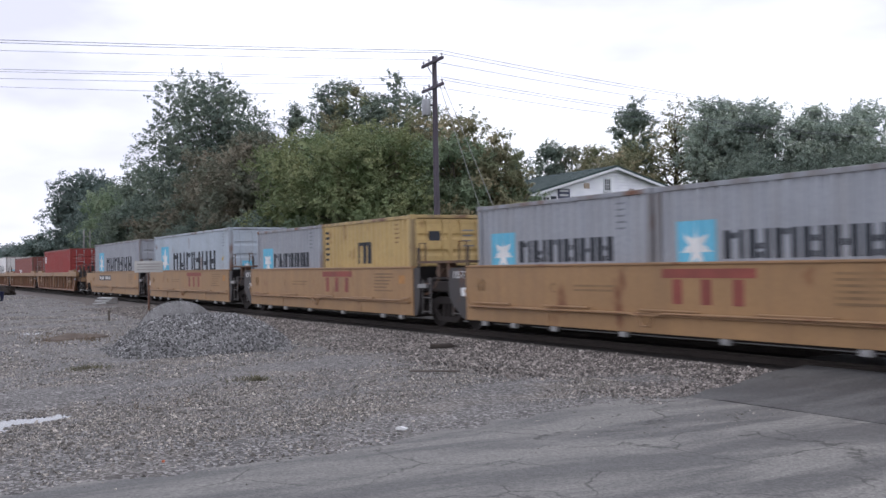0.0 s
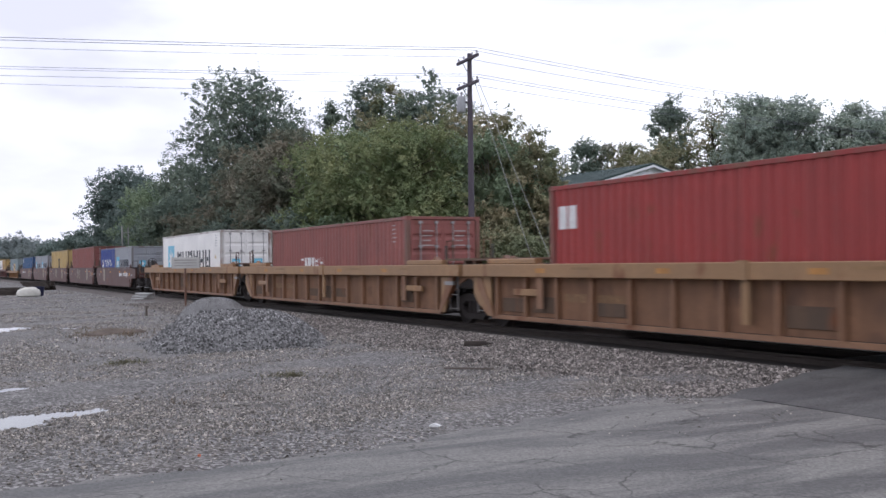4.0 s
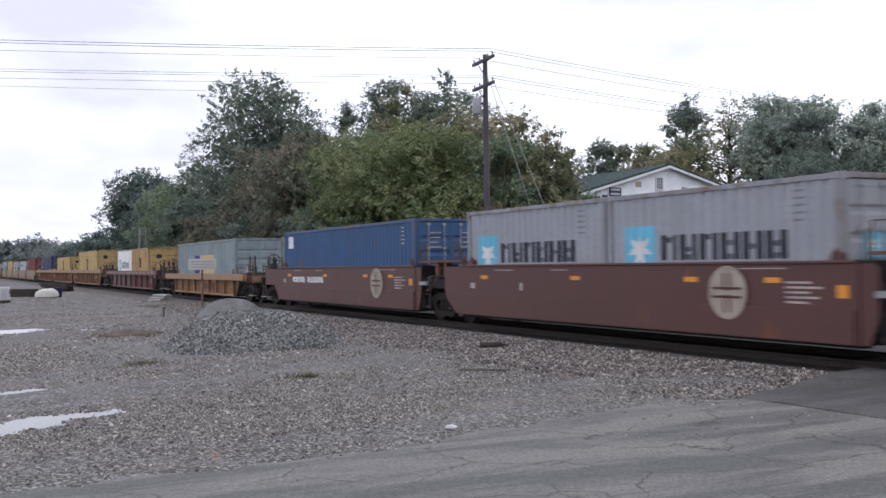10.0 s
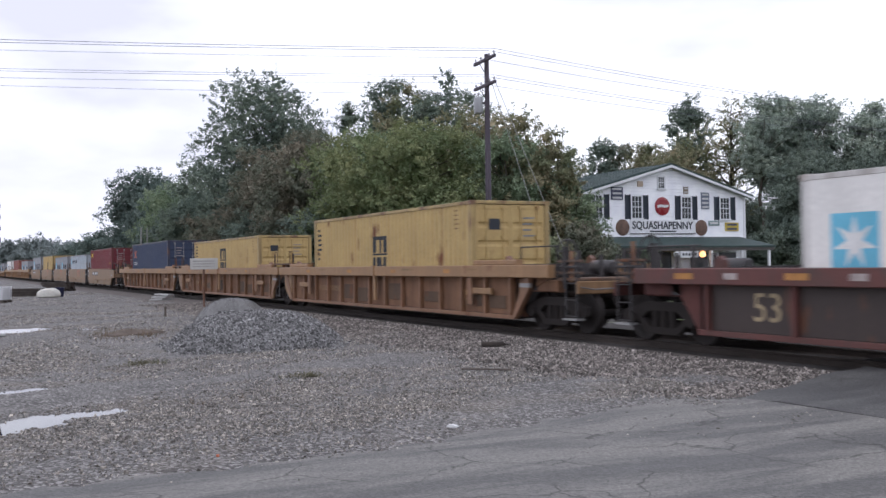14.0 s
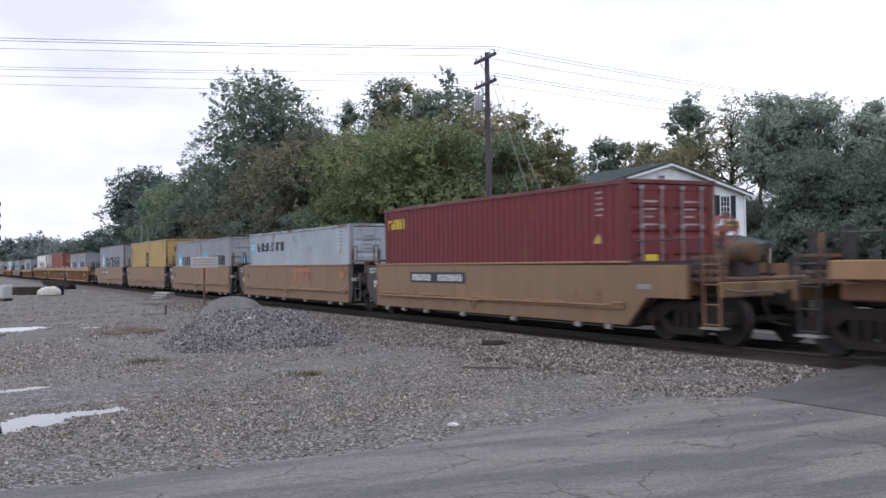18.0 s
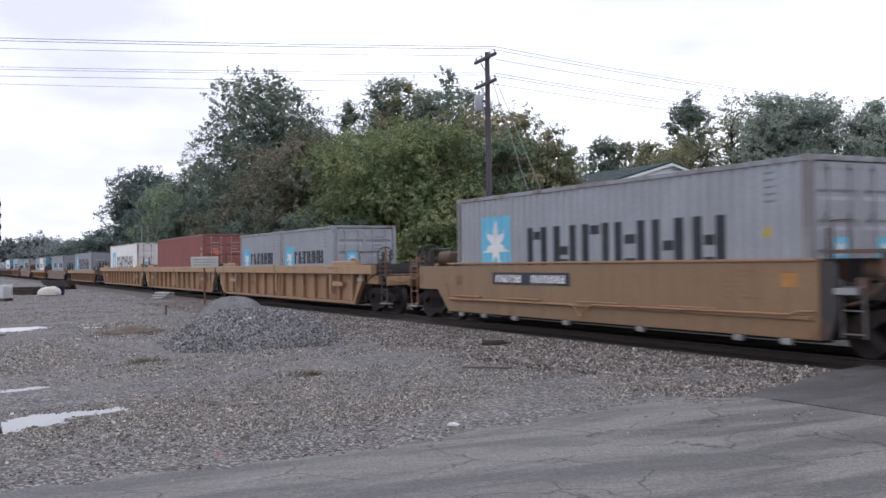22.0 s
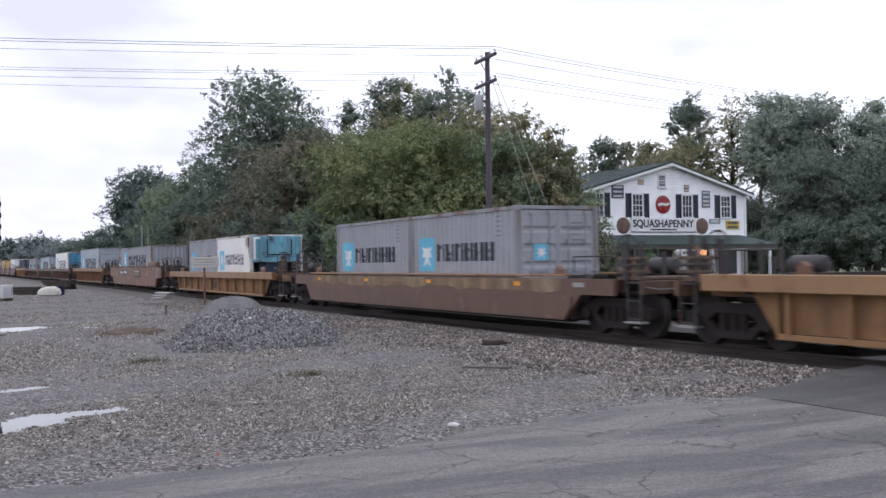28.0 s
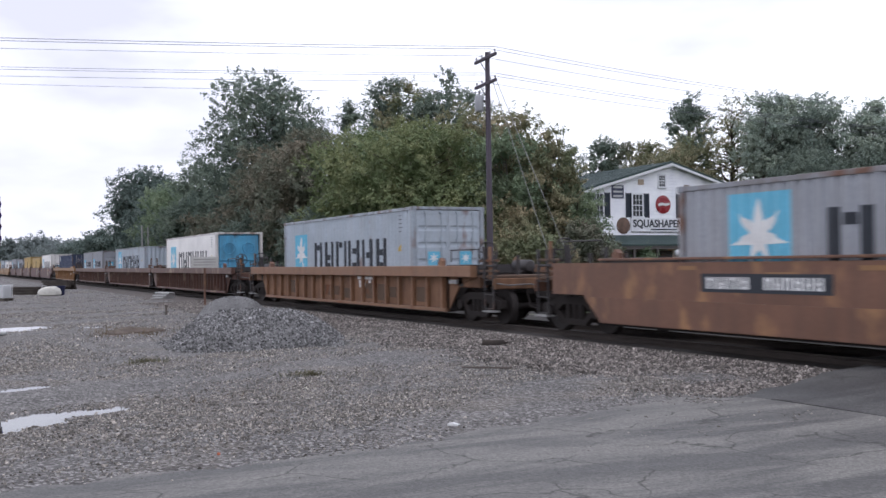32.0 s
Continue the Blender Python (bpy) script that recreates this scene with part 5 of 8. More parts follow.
def road_material(name, dark, light, crack_amount):
    """Old asphalt: bleached and damp patches, fine aggregate and a net of cracks."""
    m, n, link, b = node_mat(name)
    co = n.new("ShaderNodeTexCoord")
    src = co.outputs["Object"]
    warp = n.new("ShaderNodeTexNoise")
    warp.inputs["Scale"].default_value, warp.inputs["Detail"].default_value = 1.3, 5
    link(src, warp.inputs["Vector"])
    add = n.new("ShaderNodeVectorMath")
    add.operation = "MULTIPLY_ADD"
    add.inputs[1].default_value = (0.9, 0.9, 0.9)
    link(warp.outputs["Color"], add.inputs[0])
    link(src, add.inputs[2])
    mp = n.new("ShaderNodeMapping")
    mp.inputs["Scale"].default_value = (1.25, 0.26, 1)
    mp.inputs["Rotation"].default_value = (0, 0, radians(4))
    link(src, mp.inputs["Vector"])
    patch = n.new("ShaderNodeTexNoise")
    patch.inputs["Scale"].default_value, patch.inputs["Detail"].default_value = 1.3, 9
    patch.inputs["Roughness"].default_value, patch.inputs["Distortion"].default_value = 0.62, 0.5
    link(mp.outputs["Vector"], patch.inputs["Vector"])
    r = n.new("ShaderNodeValToRGB")
    r.color_ramp.elements[0].position, r.color_ramp.elements[0].color = 0.42, (*dark, 1)
    r.color_ramp.elements[1].position, r.color_ramp.elements[1].color = 0.57, (*light, 1)
    link(patch.outputs["Fac"], r.inputs["Fac"])
    grit = n.new("ShaderNodeTexVoronoi")
    grit.inputs["Scale"].default_value = 48
    link(src, grit.inputs["Vector"])
    gm = n.new("ShaderNodeMix")
    gm.data_type, gm.blend_type = "RGBA", "MULTIPLY"
    gm.inputs["Factor"].default_value = 0.55
    bw = n.new("ShaderNodeRGBToBW")
    link(grit.outputs["Color"], bw.inputs["Color"])
    link(r.outputs["Color"], gm.inputs["A"])
    link(bw.outputs["Val"], gm.inputs["B"])
    crack = n.new("ShaderNodeTexVoronoi")
    crack.feature = "DISTANCE_TO_EDGE"
    crack.inputs["Scale"].default_value = 0.8
    link(add.outputs["Vector"], crack.inputs["Vector"])
    cr = n.new("ShaderNodeValToRGB")
    cr.color_ramp.elements[0].position, cr.color_ramp.elements[0].color = 0.0, (1, 1, 1, 1)
    cr.color_ramp.elements[1].position, cr.color_ramp.elements[1].color = 0.016, (0, 0, 0, 1)
    link(crack.outputs["Distance"], cr.inputs["Fac"])
    cm = n.new("ShaderNodeMix")
    cm.data_type = "RGBA"
    f = n.new("ShaderNodeMath")
    f.operation, f.inputs[1].default_value = "MULTIPLY", crack_amount
    link(cr.outputs["Color"], f.inputs[0])
    gate = n.new("ShaderNodeMapRange")
    gate.inputs["From Min"].default_value, gate.inputs["From Max"].default_value = 0.44, 0.54
    link(warp.outputs["Fac"], gate.inputs["Value"])
    f2 = n.new("ShaderNodeMath")
    f2.operation = "MULTIPLY"
    link(f.outputs[0], f2.inputs[0])
    link(gate.outputs["Result"], f2.inputs[1])
    link(f2.outputs[0], cm.inputs["Factor"])
    link(gm.outputs["Result"], cm.inputs["A"])
    cm.inputs["B"].default_value = (0.022, 0.02, 0.018, 1)
    link(cm.outputs["Result"], b.inputs["Base Color"])
    rg = n.new("ShaderNodeMapRange")
    rg.inputs["To Min"].default_value, rg.inputs["To Max"].default_value = 0.45, 0.95
    link(patch.outputs["Fac"], rg.inputs["Value"])
    link(rg.outputs["Result"], b.inputs["Roughness"])
    b.inputs["Specular IOR Level"].default_value = 0.35
    bp = n.new("ShaderNodeBump")
    bp.inputs["Strength"].default_value, bp.inputs["Distance"].default_value = 0.35, 0.012
    link(grit.outputs["Distance"], bp.inputs["Height"])
    link(bp.outputs["Normal"], b.inputs["Normal"])
    return m


PUDDLES = [(-12.7, 0.85, 1.75, 0.5, 124), (-32.3, 1.7, 1.9, 1.15, 130), (-16.3, 1.1, 0.6, 0.32, 120), (-31.8, 4.0, 0.7, 0.5, 120), (-36.5, 4.2, 0.9, 0.6, 120)]  # middle, half sizes, turn


def lumps(x, y):
    """The ground's unevenness, in metres, with hollows for the puddles."""
    p = Vector((x * 0.35, y * 0.35, 3.3))
    z = 0.05 * noise.noise(p) + 0.02 * noise.noise(p * 4.1)
    for cx, cy, a, b, turn in PUDDLES:
        if abs(x - cx) < 3 and abs(y - cy) < 3:
            c, s = math.cos(radians(turn)), math.sin(radians(turn))
            u, v = ((x - cx) * c + (y - cy) * s) / a, ((y - cy) * c - (x - cx) * s) / b
            d = math.hypot(u, v)
            if d < 1.5:
                k = min(1, (1.5 - d) * 1.6)
                low = -0.048 + 0.026 * d * d + 0.022 * noise.noise(Vector((x * 2.3, y * 2.3, 9))) + 0.014 * noise.noise(Vector((x * 6, y * 6, 4)))
                z = z * (1 - k) + low * k
    return z


def make_ground():
    """One sheet to the horizon, finer and uneven close by."""
    xs = sorted(set([-3000, -1200, -500, -250, -160, -120] + list(np.arange(-100, -44, 4.0)) + list(np.arange(-44, -36, 0.5)) + list(np.arange(-36, -28, 0.25)) + list(np.arange(-28, -18, 0.5)) + list(np.arange(-18, -8, 0.14)) + list(np.arange(-8, 6.1, 0.5)) + [12, 25, 60, 150, 500, 1500, 3000]))
    ys = sorted(set([-3000, -900, -300, -100, -40, -15] + list(np.arange(-6, -2, 0.5)) + list(np.arange(-2, 5, 0.14)) + list(np.arange(5, 20.1, 0.5)) + [24, 30, 40, 55, 75, 100, 150, 300, 900, 3000]))
    v = []
    for x in xs:
        for y in ys:
            near = -60 < x < 6 and -8 < y < 11.2
            v.append((x, y, GROUND + (lumps(x, y) * (0.35 if x > -9.5 and y > 2.5 else 1) if near else 0) - (0.02 if x > -9 and y < 13 else 0) - (0.1 if y > 18 else 0)))
    k = len(ys)
    f = [(i * k + j, (i + 1) * k + j, (i + 1) * k + j + 1, i * k + j + 1) for i in range(len(xs) - 1) for j in range(k - 1)]
    me = bpy.data.meshes.new("ground")
    me.from_pydata(v, [], f)
    me.materials.append(ground_material())
    me.polygons.foreach_set("use_smooth", [True] * len(me.polygons))
    tagged(new("ground", me), "wet grey gravel lot with patches of dirt and grass", "ground", kind="structure")


make_ground()


def sheet(name, outline, z, material, label, category, slab=0.06, zf=None):
    """A slab with a free outline on the ground."""
    n = len(outline)
    top = [(x, y, zf(x, y) if zf else z) for x, y in outline]
    m = Mesher().add(top + [(x, y, w - slab) for x, y, w in top], [tuple(range(n))] + [(i, n + i, n + (i + 1) % n, (i + 1) % n) for i in range(n)])
    ob = new(name, m.mesh(name, material))
    return tagged(ob, label, category, kind="structure")


OLD_ASPHALT = road_material("old_cracked_asphalt", (0.128, 0.1245, 0.120), (0.25, 0.240, 0.222), 0.8)
NEW_ASPHALT = road_material("dark_asphalt", (0.085, 0.083, 0.083), (0.135, 0.132, 0.128), 0.5)


def ragged(points, amp, seed, step=0.3):
    """Roughens an edge given by a few corners."""
    rnd, out = random.Random(seed), []
    for (ax, ay), (bx, by) in zip(points, points[1:]):
        n = max(1, int(math.hypot(bx - ax, by - ay) / step))
        out += [(ax + (bx - ax) * i / n + rnd.uniform(-amp, amp), ay + (by - ay) * i / n + rnd.uniform(-amp, amp) * 0.5) for i in range(n)]
    return out + [points[-1]]


EDGE = [(-8.3, -6.0), (-8.7, -1.0), (-8.75, 0.5), (-8.85, 2.3), (-8.95, 4.2), (-9.6, 6.2), (-9.9, 7.4), (-10.0, 8.6), (-9.75, 9.35)]
edge = ragged(EDGE, 0.14, 4)
sheet("old_road", edge + [(-7.8, 9.4), (7.0, 9.4), (7.0, -40.0), (-7.0, -40.0)], GROUND + 0.012, OLD_ASPHALT, "old cracked grey asphalt with bleached patches", "road", 0.1)
sheet("crossing_ramp", ragged([(-9.3, 9.4), (-9.85, 9.2), (-10.2, 10.6), (-10.55, 11.8), (-10.65, 12.55)], 0.07, 5) + [(7.0, 12.55), (7.0, 9.4)], 0, NEW_ASPHALT,
      "darker asphalt ramp up to the rails", "road", 0.1, lambda x, y: GROUND + 0.008 + max(0, (y - 9.2) / 3.4) * 0.15)
sheet("crossing_middle", [(-11.3, 13.12), (7, 13.12), (7, 14.24), (-11.3, 14.24)], -0.02, NEW_ASPHALT, "dark asphalt between the rails", "road", 0.1)
sheet("road_beyond", [(-11.0, 14.8), (7, 14.8), (7, 90.0), (-11.0, 90.0)], GROUND + 0.05, NEW_ASPHALT, "dark asphalt road beyond the track", "road", 0.1)

RAIL = mat("rusty_rail_steel", (0.055, 0.044, 0.038), 0.8, 0.2, 0.3, 0.5)
TIE = mat("creosoted_timber", (0.055, 0.045, 0.038), 0.9, var=0.4, size=0.3, scale=(1, 0.2, 1))
BALLAST = mat("brownish_ballast", (0.12, 0.103, 0.093), 0.9, var=0.4, size=0.25, fine=18, bump=0.9)


def make_track():
    bed = Mesher()
    prof = [(9.6, GROUND - 0.03), (10.6, GROUND + 0.0), (11.5, -0.17), (12.0, -0.14), (12.45, -0.145)]
    xs = [-900, -300, -150, -80] + list(np.arange(-60, 12.1, 0.6)) + [60, 200, 900]
    vs = []
    for x in xs:
        for y, z in prof:
            near = -61 < x < 13
            vs.append((x, y, z + (0.03 * noise.noise(Vector((x, y * 1.3, 1.0))) if near and y < 11.8 else 0)))
    k = len(prof)
    bed.add(vs, [(i * k + j, (i + 1) * k + j, (i + 1) * k + j + 1, i * k + j + 1) for i in range(len(xs) - 1) for j in range(k - 1)])
    tagged(new("ballast_bed", bed.mesh("ballast_bed", BALLAST)), "low bed of brown-grey ballast under the track", "track bed", kind="structure")
    # oily ballast; its near-black colour and extra width also paint the train's shade
    oily_shade = Mesher()
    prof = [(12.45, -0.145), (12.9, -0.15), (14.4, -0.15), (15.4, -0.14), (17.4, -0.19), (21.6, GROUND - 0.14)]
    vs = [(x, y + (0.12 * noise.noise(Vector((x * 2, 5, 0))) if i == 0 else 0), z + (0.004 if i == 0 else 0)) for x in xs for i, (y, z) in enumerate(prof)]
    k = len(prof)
    oily_shade.add(vs, [(i * k + j, (i + 1) * k + j, (i + 1) * k + j + 1, i * k + j + 1) for i in range(len(xs) - 1) for j in range(k - 1)])
    tagged(new("oily_ballast", oily_shade.mesh("oily_ballast", mat("oil_and_shade_dark_ballast", (0.036, 0.031, 0.028), 0.9, var=0.4, size=0.25, fine=18, bump=0.9))), "oil-stained ballast, darkened and widened as painted shade under the train", "track bed", kind="structure")
    t = thing("track", "rusty single railway track on wooden ties", "railway track", at=pose(0, TRACK_Y, 0))
    t["kind"] = "structure"
    for s in (-1, 1):
        prof = [(-0.07, -0.17), (0.07, -0.17), (0.07, -0.155), (0.012, -0.13), (0.012, -0.045), (0.036, -0.03), (0.036, 0), (-0.036, 0), (-0.036, -0.03), (-0.012, -0.045), (-0.012, -0.13), (-0.07, -0.155)]
        n = len(prof)
        m = Mesher().add([(x, y, z) for x in (-900, 900) for y, z in prof], [(i, (i + 1) % n, n + (i + 1) % n, n + i) for i in range(n)])
        part("rail", m, RAIL, t, at=pose(0, s * 0.7535, 0))
    tie = Mesher().box(-0.115, 0.115, -1.3, 1.3, -0.3, -0.155, 0.02).mesh("tie", TIE)
    for i in range(130):
        part("tie", tie, None, t, at=pose(4 - 0.5 * i - 12, 0, 0))


make_track()


# ---- loose stones ----
def stone_field(name, places, sizes, material, label, flat=0.7, seed=1):
    """Many small angular stones as one object."""
    rng = np.random.default_rng(seed)
    n = len(places)
    base = np.array([(-1, -0.7, -1), (1, -0.7, -1), (0, 1, -1), (-0.6, -0.45, 1), (0.6, -0.45, 1), (0, 0.6, 1)], float) * 0.5
    faces = np.array([(0, 1, 4, 3), (1, 2, 5, 4), (2, 0, 3, 5), (3, 4, 5, 5)])
    v = base[None] * (1 + rng.uniform(-0.35, 0.35, (n, 6, 3)))
    v *= np.stack([sizes * rng.uniform(0.7, 1.5, n), sizes * rng.uniform(0.7, 1.3, n), sizes * flat * rng.uniform(0.6, 1.3, n)], -1)[:, None]
    a, t = rng.uniform(0, 6.28, n), rng.normal(0, 0.5, n)
    ca, sa, ct, st = np.cos(a), np.sin(a), np.cos(t), np.sin(t)
    y, z = v[..., 1] * ct[:, None] - v[..., 2] * st[:, None], v[..., 1] * st[:, None] + v[..., 2] * ct[:, None]
    x = v[..., 0] * ca[:, None] - y * sa[:, None]
    y = v[..., 0] * sa[:, None] + y * ca[:, None]
    v = np.stack([x, y, z], -1) + places[:, None]
    f = faces[None] + 6 * np.arange(n)[:, None, None]
    me = bpy.data.meshes.new(name)
    me.from_pydata(v.reshape(-1, 3).tolist(), [], [q[:3] if q[2] == q[3] else q for q in f.reshape(-1, 4).tolist()])
    me.materials.append(material)
    return tagged(new(name, me), label, "stones", kind="stuff")


STONE = mat("grey_crushed_stone", (0.205, 0.186, 0.164), 0.8, var=0.2, size=0.4, island=0.84)
STONE_B = mat("brownish_crushed_stone", (0.175, 0.156, 0.141), 0.8, var=0.25, size=0.5, island=0.8)
STONE_P = mat("blue_grey_crushed_stone", (0.158, 0.155, 0.153), 0.8, var=0.2, size=0.4, island=0.95)


def scatter_lot():
    rng = np.random.default_rng(3)
    pts = []
    for x0, x1, y0, y1, n in ((-14, -7.6, -0.5, 9.6, 76000), (-24, -14, 0.5, 10, 66000), (-44, -24, -2.0, 10.5, 34000), (-80, -44, -8.0, 10.5, 16000)):
        x, y = rng.uniform(x0, x1, n), rng.uniform(y0, y1, n)
        keep = np.array([(noise.noise(Vector(((a * 0.5 - b * 0.87) * 0.16, (a * 0.87 + b * 0.5) * 0.55, 7.0))) * 1.2 + 0.35 * noise.noise(Vector((a * 1.5, b * 1.5, 2.0)))) + rng.uniform(-0.35, 0.35) > (0.05 if a < -10.2 else 0.12) for a, b in zip(x, y)])
        # few stones, and small ones, lie on the trodden strip beside the road
        off = np.interp(y, [q for _, q in EDGE], [q for q, _ in EDGE]) - x
        keep &= (off > rng.exponential(0.15, n) - 0.2) & (rng.random(n) < np.clip(0.35 + 0.4 * off, 0, 1))
        keep |= (off > -2.5) & (off < 0) & (rng.random(n) < 0.02)
        z = np.array([lumps(a, b) * (0.35 if a > -9.5 and b > 2.5 else 1) if -60 < a else 0 for a, b in zip(x, y)])
        wet = np.zeros(n, bool)
        for cx, cy, a, b, turn in PUDDLES:
            c, q = math.cos(radians(turn)), math.sin(radians(turn))
            wet |= np.hypot(((x - cx) * c + (y - cy) * q) / a, ((y - cy) * c - (x - cx) * q) / b) < 1.15
        keep &= ~wet | (z > -0.03) | (rng.random(n) < 0.06)
        pts.append(np.stack([x, y, GROUND + 0.006 + z], -1)[keep])
    p = np.concatenate(pts)
    size = rng.gamma(2.0, 0.0054, len(p)) + 0.005 + np.interp(p[:, 0], [-80, -45, -24, -14], [0.05, 0.022, 0.012, 0.0])
    lump = (rng.random(len(p)) < 0.012) & (p[:, 2] > GROUND - 0.012)
    size = np.where(lump, np.minimum(0.065, size * rng.uniform(1.8, 2.8, len(p))), size)
    stone_field("gravel", p, size, STONE, "loose grey crushed stones strewn over the lot", 0.55, 5)
    n = 60000
    x = -8 - rng.random(n) ** 1.5 * 42
    y = rng.uniform(9.2, 12.2, n) - rng.random(n) ** 3 * 0.8
    keep = (x < -9.85 - (y - 9) * 0.24 + rng.exponential(0.08, n) - 0.1) & (y < 12.15)
    x, y = x[keep], y[keep]
    z = np.interp(y, [8, 9.6, 10.6, 11.5, 12.2], [GROUND, GROUND, GROUND, -0.17, -0.14]) + 0.015
    stone_field("ballast", np.stack([x, y, z], -1), rng.gamma(3.0, 0.0075, len(x)) + 0.011, STONE_B, "brownish crushed ballast along the track", 0.7, 6)


scatter_lot()


def gravel_pile(cx, cy, r, h, n, seed, label, grain=1.0):
    """A heap of crushed stone: a mound with stones over it."""
    rng = np.random.default_rng(seed)
    high = lambda d, t: h * math.tanh(2.3 * max(0, 1 - d)) / math.tanh(2.3) * (1 + 0.10 * math.sin(3 * t + seed) * d)
    m, rings, seg = Mesher(), 14, 40
    vs = [(0, 0, h)]
    for i in range(1, rings + 1):
        for j in range(seg):
            d, t = i / rings, 2 * math.pi * j / seg
            rr = r * d * (1 + 0.09 * math.sin(2 * t + seed) + 0.05 * math.sin(5 * t))
            vs.append((rr * math.cos(t), rr * math.sin(t), high(d, t) - (0.05 if i == rings else 0)))
    fs = [(0, 1 + j, 1 + (j + 1) % seg) for j in range(seg)]
    for i in range(rings - 1):
        fs += [(1 + i * seg + j, 1 + (i + 1) * seg + j, 1 + (i + 1) * seg + (j + 1) % seg, 1 + i * seg + (j + 1) % seg) for j in range(seg)]
    m.add(vs, fs)
    ob = thing("gravel_pile", label, "gravel pile", "gravel piles", pose(cx, cy, GROUND))
    part("mound", m, STONE_P, ob, smooth=True)
    d, t = np.sqrt(rng.random(n)) * 1.12, rng.uniform(0, 6.283, n)
    rr = r * d * (1 + 0.09 * np.sin(2 * t + seed) + 0.05 * np.sin(5 * t))
    z = np.array([high(a, b) for a, b in zip(d, t)])
    st = stone_field("stone_cover", np.stack([rr * np.cos(t), rr * np.sin(t), z + 0.01], -1), (rng.gamma(4, 0.005, n) + 0.011) * grain, STONE_P, "blue-grey crushed stones", 0.75, seed)
    st.parent = ob
    del st["category"]


gravel_pile(-22.65, 6.6, 2.2, 0.77, 26000, 2, "large heap of blue-grey crushed stone on the lot")
gravel_pile(-33.5, 8.9, 1.15, 0.74, 9000, 5, "smaller heap of fine grey gravel behind", 0.4)


def dirt_mound(cx, cy, a, b, h, turn):
    """A low uneven spread of brown earth."""
    m, rings, seg = Mesher(), 10, 36
    vs = [(0, 0, h)]
    for i in range(1, rings + 1):
        for j in range(seg):
            d, t = i / rings, 2 * math.pi * j / seg
            x, y = a * d * math.cos(t), b * d * math.sin(t)
            k = 1 + 0.18 * math.sin(3 * t + 1) + 0.1 * math.sin(7 * t)
            vs.append((x * k, y * k, h * (1 - d) ** 0.8 * (1 + 0.5 * noise.noise(Vector((x * 1.6, y * 1.6, 2)))) + 0.03 * noise.noise(Vector((x * 4, y * 4, 5))) * (1 - d) - (0.06 if i == rings else 0)))
    fs = [(0, 1 + j, 1 + (j + 1) % seg) for j in range(seg)]
    for i in range(rings - 1):
        fs += [(1 + i * seg + j, 1 + (i + 1) * seg + j, 1 + (i + 1) * seg + (j + 1) % seg, 1 + i * seg + (j + 1) % seg) for j in range(seg)]
    ob = thing("dirt_mound", "low mound of brown earth on the gravel lot", "dirt mound", at=pose(cx, cy, GROUND, 0, 0, turn))
    part("earth", m.add(vs, fs), mat("damp_brown_earth", (0.105, 0.080, 0.062), 0.95, var=0.4, size=0.4, fine=16, bump=0.9), ob, smooth=True)


dirt_mound(-28.6, 4.8, 0.75, 1.2, 0.13, 62)


# ---- puddles, weeds and litter on the lot ----
def puddle_material():
    m, n, link, b = node_mat("puddle_water")
    b.inputs["Base Color"].default_value = (0.05, 0.05, 0.052, 1)
    b.inputs["Roughness"].default_value = 0.03
    b.inputs["IOR"].default_value = 1.33
    b.inputs["Specular IOR Level"].default_value = 1.0
    t, bp = n.new("ShaderNodeTexNoise"), n.new("ShaderNodeBump")
    t.inputs["Scale"].default_value = 3.0
    bp.inputs["Strength"].default_value, bp.inputs["Distance"].default_value = 0.02, 0.01
    link(t.outputs["Fac"], bp.inputs["Height"])
    link(bp.outputs["Normal"], b.inputs["Normal"])
    return m


WATER = puddle_material()


for px, py, pa, pb, turn in PUDDLES:
    c, s = math.cos(radians(turn)), math.sin(radians(turn))
    rim = [(1.25 * pa * math.cos(t), 1.25 * pb * math.sin(t)) for t in (2 * math.pi * k / 32 for k in range(32))]
    sheet("puddle", [(px + u * c - v * s, py + u * s + v * c) for u, v in rim], GROUND - 0.029, WATER, "shallow rain puddle reflecting the pale sky", "puddle", 0.04)

WEED = mat("dull_weeds", (0.14, 0.13, 0.08), 0.9, var=0.4, size=0.2, island=0.3, translucent=0.3)
DEAD = mat("dead_brown_weeds", (0.15, 0.11, 0.07), 0.9, var=0.4, size=0.2, island=0.4, translucent=0.2)


def weeds(cx, cy, a, b, n, material, label, seed, tall=0.07):
    rng = np.random.default_rng(seed)
    r, t = np.abs(rng.normal(0, 0.6, n)), rng.uniform(0, 6.283, n)
    x, y = cx + a * r * np.cos(t), cy + b * r * np.sin(t)
    v, f = [], []
    for i in range(n):
        if noise.noise(Vector((x[i] * 1.7, y[i] * 1.7, seed))) < rng.uniform(-0.25, 0.25):
            continue
        z = GROUND + lumps(x[i], y[i])
        d, h, w = rng.uniform(0, 6.283), tall * rng.uniform(0.4, 1.3), 0.008
        lx, ly = rng.normal(0, 0.05, 2)
        dx, dy = w * math.cos(d), w * math.sin(d)
        k = len(v)
        v += [(x[i] - dx, y[i] - dy, z - 0.01), (x[i] + dx, y[i] + dy, z - 0.01), (x[i] + lx, y[i] + ly, z + h)]
        f.append((k, k + 1, k + 2))
    me = bpy.data.meshes.new("weeds")
    me.from_pydata(v, [], f)
    me.materials.append(material)
    tagged(new("weeds", me), label, "weeds", kind="stuff")


